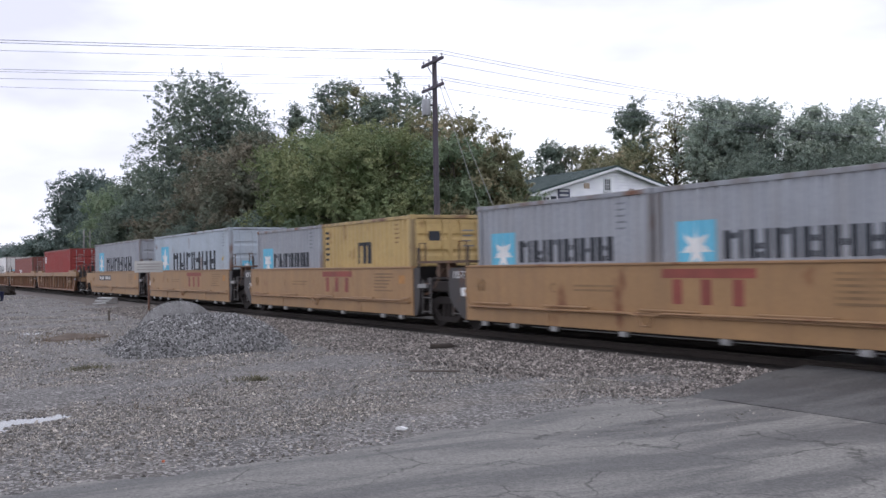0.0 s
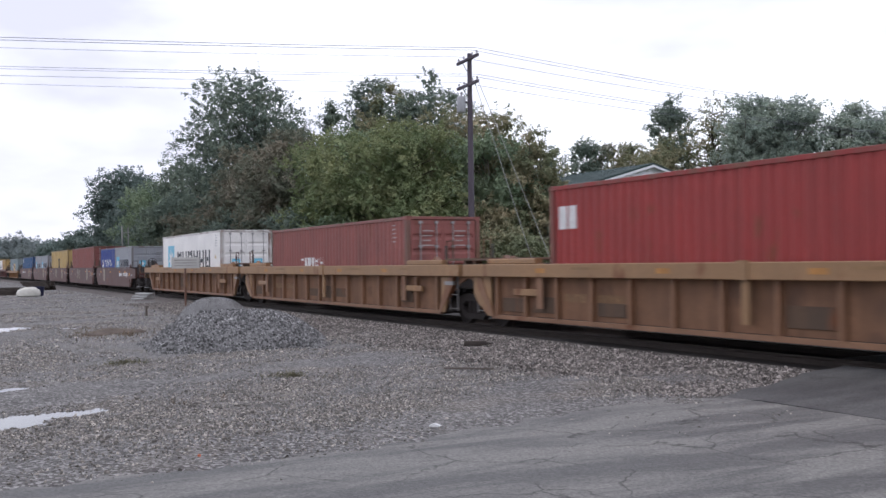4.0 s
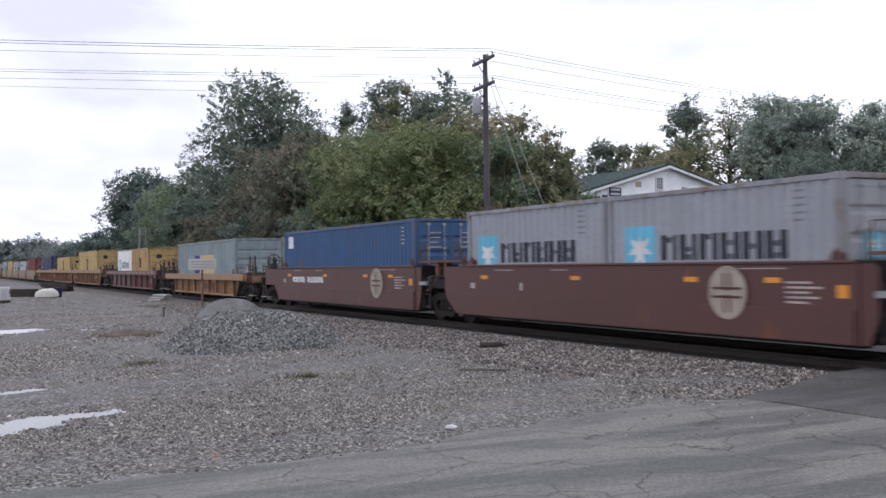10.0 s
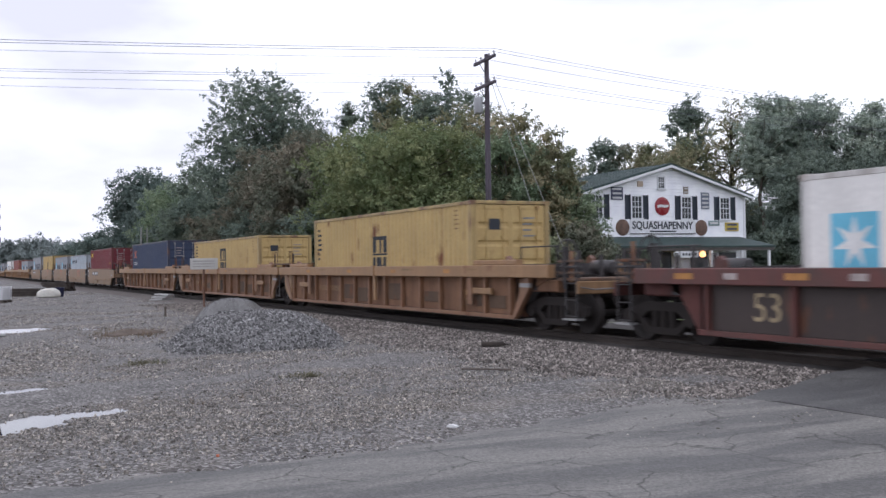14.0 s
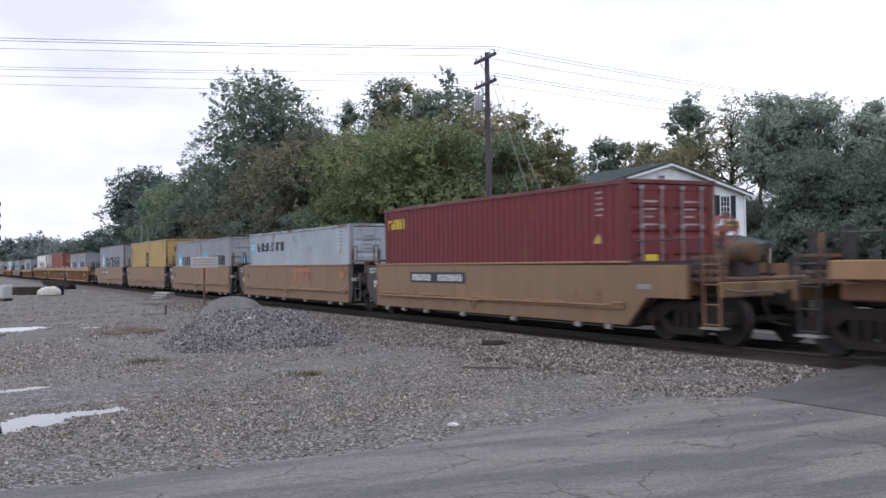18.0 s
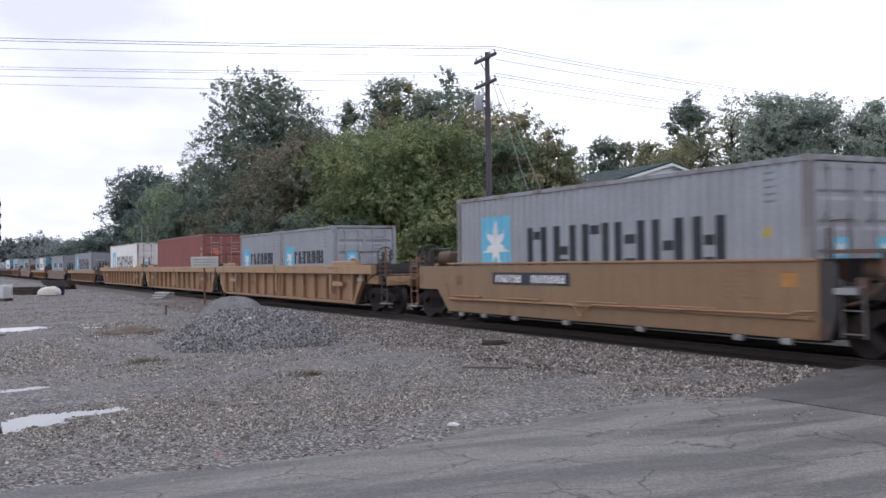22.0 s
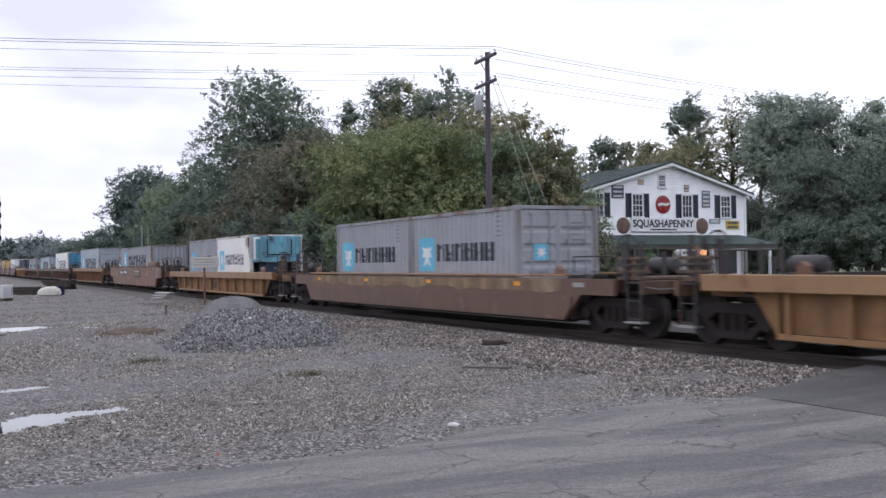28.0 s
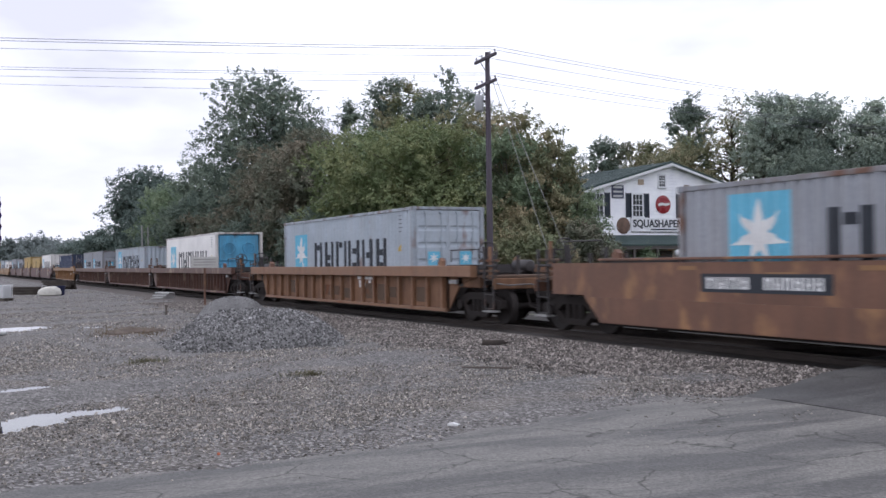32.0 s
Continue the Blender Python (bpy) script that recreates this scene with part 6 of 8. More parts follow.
weeds(-21.3, 5.5, 0.6, 1.0, 900, WEED, "sparse green weeds in the gravel", 1)
weeds(-19.4, 3.5, 0.5, 0.6, 500, WEED, "sparse green weeds in the gravel", 2)
weeds(-15.4, 5.4, 0.4, 0.5, 500, WEED, "sparse green weeds in the gravel", 3)
weeds(-13.5, 3.3, 0.3, 0.35, 260, DEAD, "withered brown weeds in the gravel", 4)
weeds(-28.4, 4.6, 2.6, 1.2, 1700, DEAD, "patch of withered brown weeds and dirt", 5, 0.12)

WOOD = mat("weathered_grey_wood", (0.12, 0.10, 0.085), 0.9, var=0.3, size=0.3, scale=(0.2, 1, 1))
clod = thing("broken_tie_block", "dark broken block of timber on the ballast", "timber block", at=pose(-18.5, 10.55, GROUND + 0.03, 0, 0, 62))
part("block", Mesher().box(-0.26, 0.22, -0.08, 0.09, 0, 0.1, 0.02), TIE, clod)
part("splinter", Mesher().prism([(0.2, 0.02), (0.38, 0.03), (0.22, 0.07)], -0.05, 0.04), TIE, clod)
plank = thing("plank", "thin dark weathered plank lying on the gravel", "plank", at=pose(-14.55, 8.15, GROUND + 0.02, 0, 0, 49))
part("board", Mesher().box(-0.42, 0.42, -0.035, 0.035, 0, 0.03, 0.006), WOOD, plank)
scrap = thing("paper_scrap", "small white paper scrap on the ground", "litter", at=pose(-9.7, 5.0, GROUND + 0.02, 0, 0, 40))
part("scrap", Mesher().prism([(-0.06, 0), (0.06, 0), (0.07, 0.012), (0.0, 0.03), (-0.05, 0.02)], -0.03, 0.03), MT["chalk"], scrap)
cap = thing("bottle_cap", "small orange-red plastic cap on the gravel", "litter", at=pose(-9.4, 2.35, GROUND + 0.012))
part("cap", Mesher().lathe([(0.0, 0.018), (0.014, 0.018), (0.017, 0.0)], (0, 0, 0), "z", 12), MT["coral"], cap)

sign = thing("notice_board", "blank grey-white board on a thin rusty post", "sign", at=pose(-45.0, 10.7, GROUND))
part("post", Mesher().box(-0.04, 0.04, -0.04, 0.04, 0, 1.75, 0.008), MT["rusty"], sign)
part("board", Mesher().box(-0.02, 0.02, -0.62, 0.62, -0.25, 0.25, 0.006), mat("grey_white_board", (0.50, 0.49, 0.46), 0.7, var=0.15), sign, "", pose(0.07, 0, 1.95, 0, 0, -27))
for dz in (-0.12, 0.0, 0.12):
    part("text_bar", Mesher().box(0.021, 0.025, -0.5, 0.5, dz - 0.03, dz + 0.03), mat("faded_print", (0.38, 0.37, 0.35), 0.8), sign, "", pose(0.07, 0, 1.95, 0, 0, -27))
stake = thing("marker_stake", "short dark wooden stake in the gravel", "stake", at=pose(-37.8, 7.55, GROUND))
part("stake", Mesher().box(-0.035, 0.035, -0.035, 0.035, -0.05, 0.36, 0.008), WOOD, stake)

CONC = mat("pale_concrete", (0.40, 0.40, 0.39), 0.9, var=0.2, size=0.3)
pads = thing("rail_plate_stack", "small stack of pale flat plates by the track", "plate stack", at=pose(-56.0, 11.0, GROUND, 0, 0, 25))
for k, (w, d) in enumerate(((0.55, 0.4), (0.5, 0.35), (0.42, 0.34))):
    part("plate", Mesher().box(-w, w, -d, d, 0.13 * k, 0.13 * k + 0.1, 0.03), CONC, pads, "", pose(0.05 * k, 0.03 * k, 0, 0, 3 * k - 3, 12 * k))

bag = thing("bulk_sack", "big off-white woven sack slumped on the ground", "sack", at=pose(-68.4, 6.3, GROUND, 0, 0, 63))
sack = Mesher().lathe([(0.0, 0.52), (0.45, 0.54), (0.66, 0.44), (0.74, 0.25), (0.72, 0.06), (0.6, 0.0), (0.0, 0.0)], (0, 0, 0), "z", 18)
sack.v = [(x * (1 + 0.08 * math.sin(5 * y)), y * 0.75, z * (1 + 0.12 * math.sin(4 * x + 1))) for x, y, z in sack.v]
part("body", sack, mat("off_white_woven_plastic", (0.62, 0.60, 0.54), 0.7, var=0.2, size=0.3), bag, smooth=True)
part("loop", Mesher().pipe([(-0.5, 0, 0.5), (-0.35, 0, 0.66), (-0.15, 0, 0.62), (-0.1, 0, 0.52)], 0.025), mat("grey_strap", (0.3, 0.3, 0.3)), bag)
bin_ = thing("plastic_tub", "dark blue plastic tub behind the sack", "tub", at=pose(-69.6, 7.0, GROUND))
part("tub", Mesher().lathe([(0.0, 0.0), (0.36, 0.0), (0.42, 0.55), (0.45, 0.55), (0.45, 0.6), (0.40, 0.6), (0.36, 0.1), (0.0, 0.1)], (0, 0, 0), "z", 20), mat("dark_blue_plastic", (0.02, 0.025, 0.07), 0.5), bin_, smooth=True)
ties = thing("tie_stack", "dark stack of old railway ties", "timber stack", at=pose(-73.0, 5.8, GROUND, 0, 0, 62))
rnd_t = random.Random(8)
for k in range(12):
    part("tie", Mesher().box(-1.3, 1.3, -0.11, 0.11, 0, 0.17, 0.02), TIE, ties, "", pose(rnd_t.uniform(-0.3, 0.3), -0.6 + 0.26 * (k % 5), 0.18 * (k // 5), 0, 0, rnd_t.uniform(-6, 6)))
beams = thing("tie_stack", "tall dark stack of old railway ties beside the track", "timber stack", at=pose(-88.0, 9.0, GROUND, 0, 0, 40))
for k in range(15):
    part("tie", Mesher().box(-1.3, 1.3, -0.11, 0.11, 0, 0.17, 0.02), TIE, beams, "", pose(rnd_t.uniform(-0.2, 0.2), -0.45 + 0.26 * (k % 4), 0.18 * (k // 4), 0, 0, rnd_t.uniform(-4, 4)))
crate = thing("wire_crate", "white wire-mesh crate on a pallet", "crate", at=pose(-60.2, 3.0, GROUND, 0, 0, 63))
white_wire = mat("white_coated_wire", (0.75, 0.75, 0.76), 0.5, var=0.1)
part("liner", Mesher().box(-0.42, 0.42, -0.52, 0.52, 0.16, 0.84, 0.03), mat("milky_plastic", (0.62, 0.63, 0.64), 0.4, var=0.1), crate)
part("pallet", Mesher().box(-0.5, 0.5, -0.6, 0.6, 0.1, 0.14).box(-0.5, 0.5, -0.6, -0.5, 0, 0.1).box(-0.5, 0.5, 0.5, 0.6, 0, 0.1).box(-0.5, 0.5, -0.05, 0.05, 0, 0.1), WOOD, crate)
for k in range(6):
    z = 0.2 + 0.13 * k
    part("hoop", Mesher().pipe([(-0.46, -0.56, z), (0.46, -0.56, z), (0.46, 0.56, z), (-0.46, 0.56, z), (-0.46, -0.56, z)], 0.012, 5), white_wire, crate)
for k in range(8):
    y = -0.56 + 0.16 * k
    part("upright", Mesher().rod((0.475, y, 0.14), (0.475, y, 0.9), 0.012, 5), white_wire, crate)


# ---- signals, poles and wires ----
def rail_signal():
    ob = thing("signal_mast", "thin pale railway signal mast with a ladder", "railway signal", at=pose(-95.6, 16.95, GROUND))
    part("mast", Mesher().rod((0, 0, 0), (0, 0, 5.6), 0.07, 10), MT["galv"], ob)
    lad = Mesher().rod((0.35, 0.45, 0), (0.35, 0.45, 5.5), 0.03, 6).rod((0.1, 0.55, 0), (0.1, 0.55, 5.5), 0.03, 6)
    for k in range(17):
        lad.rod((0.35, 0.45, 0.4 + 0.3 * k), (0.1, 0.55, 0.4 + 0.3 * k), 0.016, 5)
    part("ladder", lad, MT["galv"], ob)
    part("bracket", Mesher().box(-0.03, 0.4, -0.03, 0.5, 4.95, 5.0), MT["galv"], ob)
    part("base", Mesher().box(-0.3, 0.3, -0.3, 0.3, 0, 0.35, 0.03), CONC, ob)


rail_signal()


def lamp_signal():
    ob = thing("colour_light_signal", "dark three-lamp signal on a slim post", "railway signal", at=pose(-29.515, 1.44, GROUND, 0, 0, -65))
    part("post", Mesher().rod((0, 0, 0), (0, 0, 2.5), 0.035, 10), MT["dark"], ob)
    part("base", Mesher().box(-0.15, 0.15, -0.15, 0.15, 0, 0.08, 0.02), CONC, ob)
    hood = mat("dark_violet_glass", (0.13, 0.10, 0.40), 0.25, var=0.1)
    part("backing", Mesher().box(-0.06, 0.06, -0.06, 0.06, 2.42, 3.74, 0.03), MT["black"], ob)
    for z in (2.62, 2.93, 3.24, 3.54):
        part("lamp", Mesher().lathe([(0.0, -0.10), (0.08, -0.09), (0.12, -0.06), (0.13, -0.18), (0.14, -0.18), (0.14, -0.06)], (0, 0, z), "y", 18), hood, ob, smooth=True)


lamp_signal()

POLE = mat("dark_weathered_pole_timber", (0.098, 0.084, 0.102), 0.9, var=0.3, size=0.3, scale=(1, 1, 0.15))
GLASS = mat("porcelain_insulator", (0.35, 0.34, 0.36), 0.25, var=0.1)
ARM_TURN = -6.0  # the cross-arms point this way
POLES = [(-53.7, -17.6), (-41.7, 23.62), (-48.8, 71.6)]


def utility_pole(x, y, h, full=True):
    ob = thing("utility_pole", "dark wooden utility pole with two cross-arms and a transformer" if full else "dark wooden utility pole with two cross-arms", "utility pole", "poles of the power line",
               pose(x, y, GROUND, 0, 0, ARM_TURN))
    part("pole", Mesher().rod((0, 0, 0), (0, 0, h), 0.17, 12, 0.11), POLE, ob, smooth=True)
    for z in (h - 0.30, h - 1.53):
        arm = part("cross_arm", Mesher().box(-1.25, 1.25, -0.17, -0.05, z - 0.07, z + 0.07, 0.01), POLE, ob)
        for s in (-1, 1):
            part("brace", Mesher().pipe([(s * 0.6, -0.12, z - 0.05), (0, -0.14, z - 0.55)], 0.02), MT["dark"], arm)
        for u in (-1.1, -0.45, 0.55, 1.1):
            part("insulator", Mesher().lathe([(0.015, 0.0), (0.02, 0.06), (0.05, 0.08), (0.05, 0.12), (0.03, 0.15), (0.045, 0.17), (0.0, 0.2)], (u, -0.1, z + 0.06), "z", 10), GLASS, arm, smooth=True)
    if full:
        tr = part("transformer", Mesher().lathe([(0.0, 0.0), (0.2, 0.02), (0.22, 0.06), (0.22, 0.72), (0.19, 0.78), (0.0, 0.8)], (-0.22, -0.36, h - 2.85), "z", 16), mat("pale_grey_tank", (0.45, 0.46, 0.48), 0.5), ob, "pale grey transformer can", smooth=True)
        part("bushing", Mesher().rod((-0.22, -0.36, h - 2.05), (-0.22, -0.36, h - 1.85), 0.04, 8), GLASS, tr)
        part("hanger", Mesher().box(-0.2, -0.05, -0.3, -0.08, h - 2.4, h - 2.3), MT["dark"], ob)
    return ob


for k, (px, py) in enumerate(POLES):
    utility_pole(px, py, 11.86, k == 1)
CABLE = mat("grey_cable", (0.13, 0.12, 0.17), 0.6, var=0.1)


def wire(name, p, q, sag, r, label, n=18):
    pts = []
    for i in range(n + 1):
        s = i / n
        a = Vector(p).lerp(Vector(q), s)
        pts.append((a.x, a.y, a.z - sag * 4 * s * (1 - s)))
    m = Mesher().pipe(pts, r, 5)
    ob = new(name, m.mesh(name, CABLE))
    return tagged(ob, label, "cable", "overhead wires")


ca, sa = math.cos(radians(ARM_TURN)), math.sin(radians(ARM_TURN))
for z, us in ((11.71, (-1.1, 0.55, 1.1)), (10.46, (-1.1, 0.55, 1.1))):
    for u in us:
        ends = [(x + u * ca + 0.1 * sa, y + u * sa - 0.1 * ca, z) for x, y in POLES]
        wire("overhead_wire", ends[0], ends[1], 0.2, 0.0135 if z > 11 and u > 0 else 0.0095, "thin dark power wire between poles")
        wire("overhead_wire", ends[1], ends[2], 0.45, 0.011, "thin dark power wire between poles")
wire("service_wire", (-53.7, -17.6, 10.1), (-41.7, 23.5, 9.72), 0.2, 0.008, "thin dark power wire between poles")
for (a, b) in (((-41.55, 23.8, 10.3), (-37.6, 25.0, 0.0)), ((-41.5, 23.9, 10.5), (-37.2, 25.9, 0.0))):
    w = wire("guy_wire", a, b, 0.0, 0.015, "pale steel guy wire from the pole to the ground", 2)
    w.data.materials.clear()
    w.data.materials.append(MT["galv"])


# ---- the shop ----
def siding():
    m, n, link, b = node_mat("white_clapboard_siding")
    co = n.new("ShaderNodeTexCoord")
    sep = n.new("ShaderNodeSeparateXYZ")
    link(co.outputs["Object"], sep.inputs[0])
    mod = n.new("ShaderNodeMath")
    mod.operation, mod.inputs[1].default_value = "FRACT", 0
    mul = n.new("ShaderNodeMath")
    mul.operation, mul.inputs[1].default_value = "MULTIPLY", 5.2
    link(sep.outputs["Z"], mul.inputs[0])
    link(mul.outputs[0], mod.inputs[0])
    t = n.new("ShaderNodeTexNoise")
    t.inputs["Scale"].default_value, t.inputs["Detail"].default_value = 1.1, 6
    link(co.outputs["Object"], t.inputs["Vector"])
    r = n.new("ShaderNodeValToRGB")
    r.color_ramp.elements[0].position, r.color_ramp.elements[0].color = 0.3, (0.74, 0.75, 0.80, 1)
    r.color_ramp.elements[1].position, r.color_ramp.elements[1].color = 0.6, (0.86, 0.87, 0.89, 1)
    link(t.outputs["Fac"], r.inputs["Fac"])
    link(r.outputs["Color"], b.inputs["Base Color"])
    b.inputs["Roughness"].default_value = 0.6
    bp = n.new("ShaderNodeBump")
    bp.inputs["Strength"].default_value, bp.inputs["Distance"].default_value, bp.invert = 1.0, 0.06, True
    link(mod.outputs[0], bp.inputs["Height"])
    link(bp.outputs["Normal"], b.inputs["Normal"])
    return m


def shop():
    """A white two-storey gabled shop with a porch; local x along its front, y into the house."""
    ob = thing("shop_house", "white clapboard gabled shop with green roof, shutters and old signs", "house", at=pose(-50.0, 41.45, GROUND, 0, 0, 90))
    wall, green = siding(), mat("green_metal_roof", (0.032, 0.058, 0.054), 0.6, var=0.2, size=1.0, scale=(6, 1, 1))
    trim = mat("white_trim_paint", (0.78, 0.79, 0.82), 0.5, var=0.08)
    shut = mat("dark_blue_grey_shutter_paint", (0.045, 0.055, 0.075), 0.6, var=0.15)
    pane = mat("dark_window_glass", (0.05, 0.055, 0.06), 0.2, var=0.2, bump=0.0, spec=0.35)
    dark = mat("dim_porch_wood", (0.10, 0.09, 0.085), 0.8, var=0.2)
    W2, E, P, DEEP_H = 6.4, 6.05, 7.8, 8.0
    front = part("front_wall", Mesher().prism([(-W2, 0), (W2, 0), (W2, E), (0, P), (-W2, E)], 0, 0.2), wall, ob)
    for s in (-1, 1):
        part("side_wall", Mesher().box(*sorted((s * W2, s * (W2 - 0.2))), 0.2, DEEP_H, 0, E), wall, ob)
        roof = Mesher().add([(0, -0.35, P + 0.06), (0, DEEP_H + 0.3, P + 0.06), (s * (W2 + 0.45), DEEP_H + 0.3, E - 0.1), (s * (W2 + 0.45), -0.35, E - 0.1),
                             (0, -0.35, P + 0.18), (0, DEEP_H + 0.3, P + 0.18), (s * (W2 + 0.45), DEEP_H + 0.3, E + 0.02), (s * (W2 + 0.45), -0.35, E + 0.02)],
                            [(0, 1, 2, 3), (4, 7, 6, 5), (0, 4, 5, 1), (1, 5, 6, 2), (2, 6, 7, 3), (3, 7, 4, 0)])
        r = part("roof", roof, green, ob, "green metal roof")
        for k in range(14):
            y = -0.2 + k * (DEEP_H + 0.3) / 13
            part("roof_seam", Mesher().rod((0, y, P + 0.19), (s * (W2 + 0.45), y, E + 0.03), 0.025, 4), green, r)
        part("rake_board", Mesher().add([(0, -0.38, P - 0.09), (s * (W2 + 0.45), -0.38, E - 0.25), (s * (W2 + 0.45), -0.38, E - 0.11), (0, -0.38, P + 0.05),
                                         (0, -0.33, P - 0.11), (s * (W2 + 0.45), -0.33, E - 0.27), (s * (W2 + 0.45), -0.33, E - 0.10), (0, -0.33, P + 0.06)],
                                        [(0, 1, 2, 3), (7, 6, 5, 4), (0, 4, 5, 1), (3, 2, 6, 7), (0, 3, 7, 4), (1, 5, 6, 2)]), trim, ob)
        part("corner_board", Mesher().box(*sorted((s * (W2 + 0.02), s * (W2 - 0.16))), -0.03, 0.0, 0, E - 0.05), trim, ob)
    part("back_wall", Mesher().prism([(-W2 + 0.2, 0), (W2 - 0.2, 0), (W2 - 0.2, E), (0, P - 0.1), (-W2 + 0.2, E)], DEEP_H - 0.2, DEEP_H), wall, ob)

    def window(x, z, w, h, shutters=True):
        win = part("window", Mesher().box(x - w / 2 - 0.09, x - w / 2, -0.06, -0.002, z - 0.09, z + h + 0.09).box(x + w / 2, x + w / 2 + 0.09, -0.06, -0.002, z - 0.09, z + h + 0.09)
                   .box(x - w / 2, x + w / 2, -0.06, -0.002, z + h, z + h + 0.12).box(x - w / 2 - 0.12, x + w / 2 + 0.12, -0.1, -0.002, z - 0.13, z - 0.03), trim, ob)
        part("pane", Mesher().box(x - w / 2, x + w / 2, -0.02, -0.003, z - 0.03, z + h), pane, win)
        bars_ = Mesher()
        for k in (1, 2):
            bars_.box(x - w / 2 + k * w / 3 - 0.011, x - w / 2 + k * w / 3 + 0.011, -0.045, -0.021, z - 0.02, z + h)
        for k in (1, 2, 3):
            t = 0.025 if k == 2 else 0.011
            bars_.box(x - w / 2, x + w / 2, -0.048, -0.021, z + k * h / 4 - t, z + k * h / 4 + t)
        part("glazing_bar", bars_, trim, win)
        if shutters:
            for s in (-1, 1):
                a, b = sorted((x + s * (w / 2 + 0.11), x + s * (w / 2 + 0.53)))
                sh = Mesher().box(a, a + 0.06, -0.06, -0.004, z - 0.12, z + h + 0.1).box(b - 0.06, b, -0.06, -0.004, z - 0.12, z + h + 0.1)
                for k in range(12):
                    zz = z - 0.1 + k * (h + 0.16) / 12
                    sh.add([(a + 0.06, -0.01, zz), (b - 0.06, -0.01, zz), (b - 0.06, -0.05, zz + 0.08), (a + 0.06, -0.05, zz + 0.08)], [(0, 1, 2, 3)])
                sh.box(a + 0.05, b - 0.05, -0.012, -0.004, z - 0.1, z + h + 0.08)
                part("shutter", sh, shut, win, "dark slatted shutter")

    for x in (-5.55, -2.55, 1.4, 4.62):
        window(x, 4.52, 0.74, 1.32)
    window(-0.6, 6.42, 0.46, 0.66, False)

    def plate(x, z, w, h, m, label, rows=0, ink=None):
        b_ = part("sign_plate", Mesher().box(x - w / 2, x + w / 2, -0.05, -0.004, z - h / 2, z + h / 2, 0.01), m, ob, label)
        if rows:
            for k in range(rows):
                zz = z + h / 2 - (k + 0.5) * h / rows
                part("sign_bar", Mesher().box(x - w * 0.38, x + w * 0.38, -0.056, -0.051, zz - h / rows * 0.22, zz + h / rows * 0.22), ink, b_)

    navy = mat("dark_navy_sign", (0.05, 0.055, 0.10), 0.5, var=0.15)
    pale = mat("pale_sign_print", (0.55, 0.55, 0.55), 0.6)
    ply = mat("bare_plywood", (0.45, 0.36, 0.28), 0.8, var=0.2)
    plate(-4.06, 6.0, 0.9, 0.8, navy, "dark navy tin sign", 3, pale)
    plate(-2.26, 6.63, 0.42, 0.34, ply, "small bare plywood square")
    plate(1.38, 6.3, 0.4, 0.44, mat("brown_tin", (0.22, 0.17, 0.13), 0.6), "small brown tin sign", 2, pale)
    plate(2.97, 5.65, 0.68, 1.08, mat("blue_grey_tin", (0.13, 0.15, 0.2), 0.5), "blue-grey upright tin sign", 4, pale)
    plate(3.68, 4.21, 0.9, 0.3, mat("green_grey_tin", (0.2, 0.27, 0.27), 0.5), "small grey-green sign", 1, pale)
    plate(5.2, 3.98, 1.15, 0.56, mat("yellow_tin", (0.5, 0.38, 0.06), 0.5), "yellow and black tin sign", 2, navy)
    disc = part("round_sign", Mesher().lathe([(0.0, -0.09), (0.4, -0.085), (0.58, -0.05), (0.58, 0.0)], (-0.54, 0, 5.25), "y", 28), mat("glossy_red_enamel", (0.3, 0.025, 0.035), 0.3), ob, "glossy red round enamel sign", smooth=True)
    part("sign_wave", Mesher().prism([(-0.98, 5.14), (-0.65, 5.2), (-0.35, 5.16), (-0.1, 5.22), (-0.1, 5.36), (-0.42, 5.32), (-0.7, 5.36), (-0.98, 5.3)], -0.105, -0.095), MT["chalk"], disc)
    for x in (-3.65, 2.62):
        part("round_sign", Mesher().lathe([(0.0, -0.06), (0.44, -0.055), (0.51, -0.03), (0.51, 0.0)], (x, 0, 3.9), "y", 24), mat("rust_brown_tin", (0.16, 0.10, 0.075), 0.7, var=0.3, size=0.3), ob, "rust-brown round tin sign", smooth=True)
    board = part("name_board", Mesher().box(-3.1, 2.1, -0.07, -0.004, 3.5, 4.38, 0.01), trim, ob, "long white name board")
    name = part("lettering", text_mesh("SQUASHAPENNY", 0.66, MT["ink"], "lettering", 0.01, 0.012), None, board, "dark shop-name lettering", pose(-0.55, -0.082, 4.02, 90, 0, 0))
    name.scale = (0.95, 1, 1)
    part("lettering_bars", Mesher().box(-1.6, 0.5, -0.078, -0.071, 3.62, 3.71), MT["ink"], board)
    part("board_line", Mesher().box(-3.1, 2.1, -0.09, -0.071, 3.5, 3.54), MT["dark"], board)
    # the porch
    X0, X1, F = -W2 - 0.2, W2 + 0.3, -2.4
    pr = Mesher().add([(X0, 0, 3.22), (X1 - 0.8, 0, 3.22), (X1, F, 2.6), (X0, F, 2.6), (X0, 0, 3.32), (X1 - 0.8, 0, 3.32), (X1, F, 2.7), (X0, F, 2.7)],
                      [(0, 1, 2, 3), (4, 7, 6, 5), (0, 4, 5, 1), (1, 5, 6, 2), (2, 6, 7, 3), (3, 7, 4, 0)])
    part("porch_roof", pr, green, ob, "green porch roof")
    part("porch_beam", Mesher().box(X0 + 0.1, X1 - 0.1, F + 0.05, F + 0.2, 2.4, 2.6, 0.01), dark, ob)
    for x in (-6.3, -4.6, -2.87, 1.39, 3.9, 6.2):
        part("porch_post", Mesher().box(x - 0.08, x + 0.08, F + 0.05, F + 0.21, 0.18, 2.4, 0.015), trim if x > 1 else dark, ob)
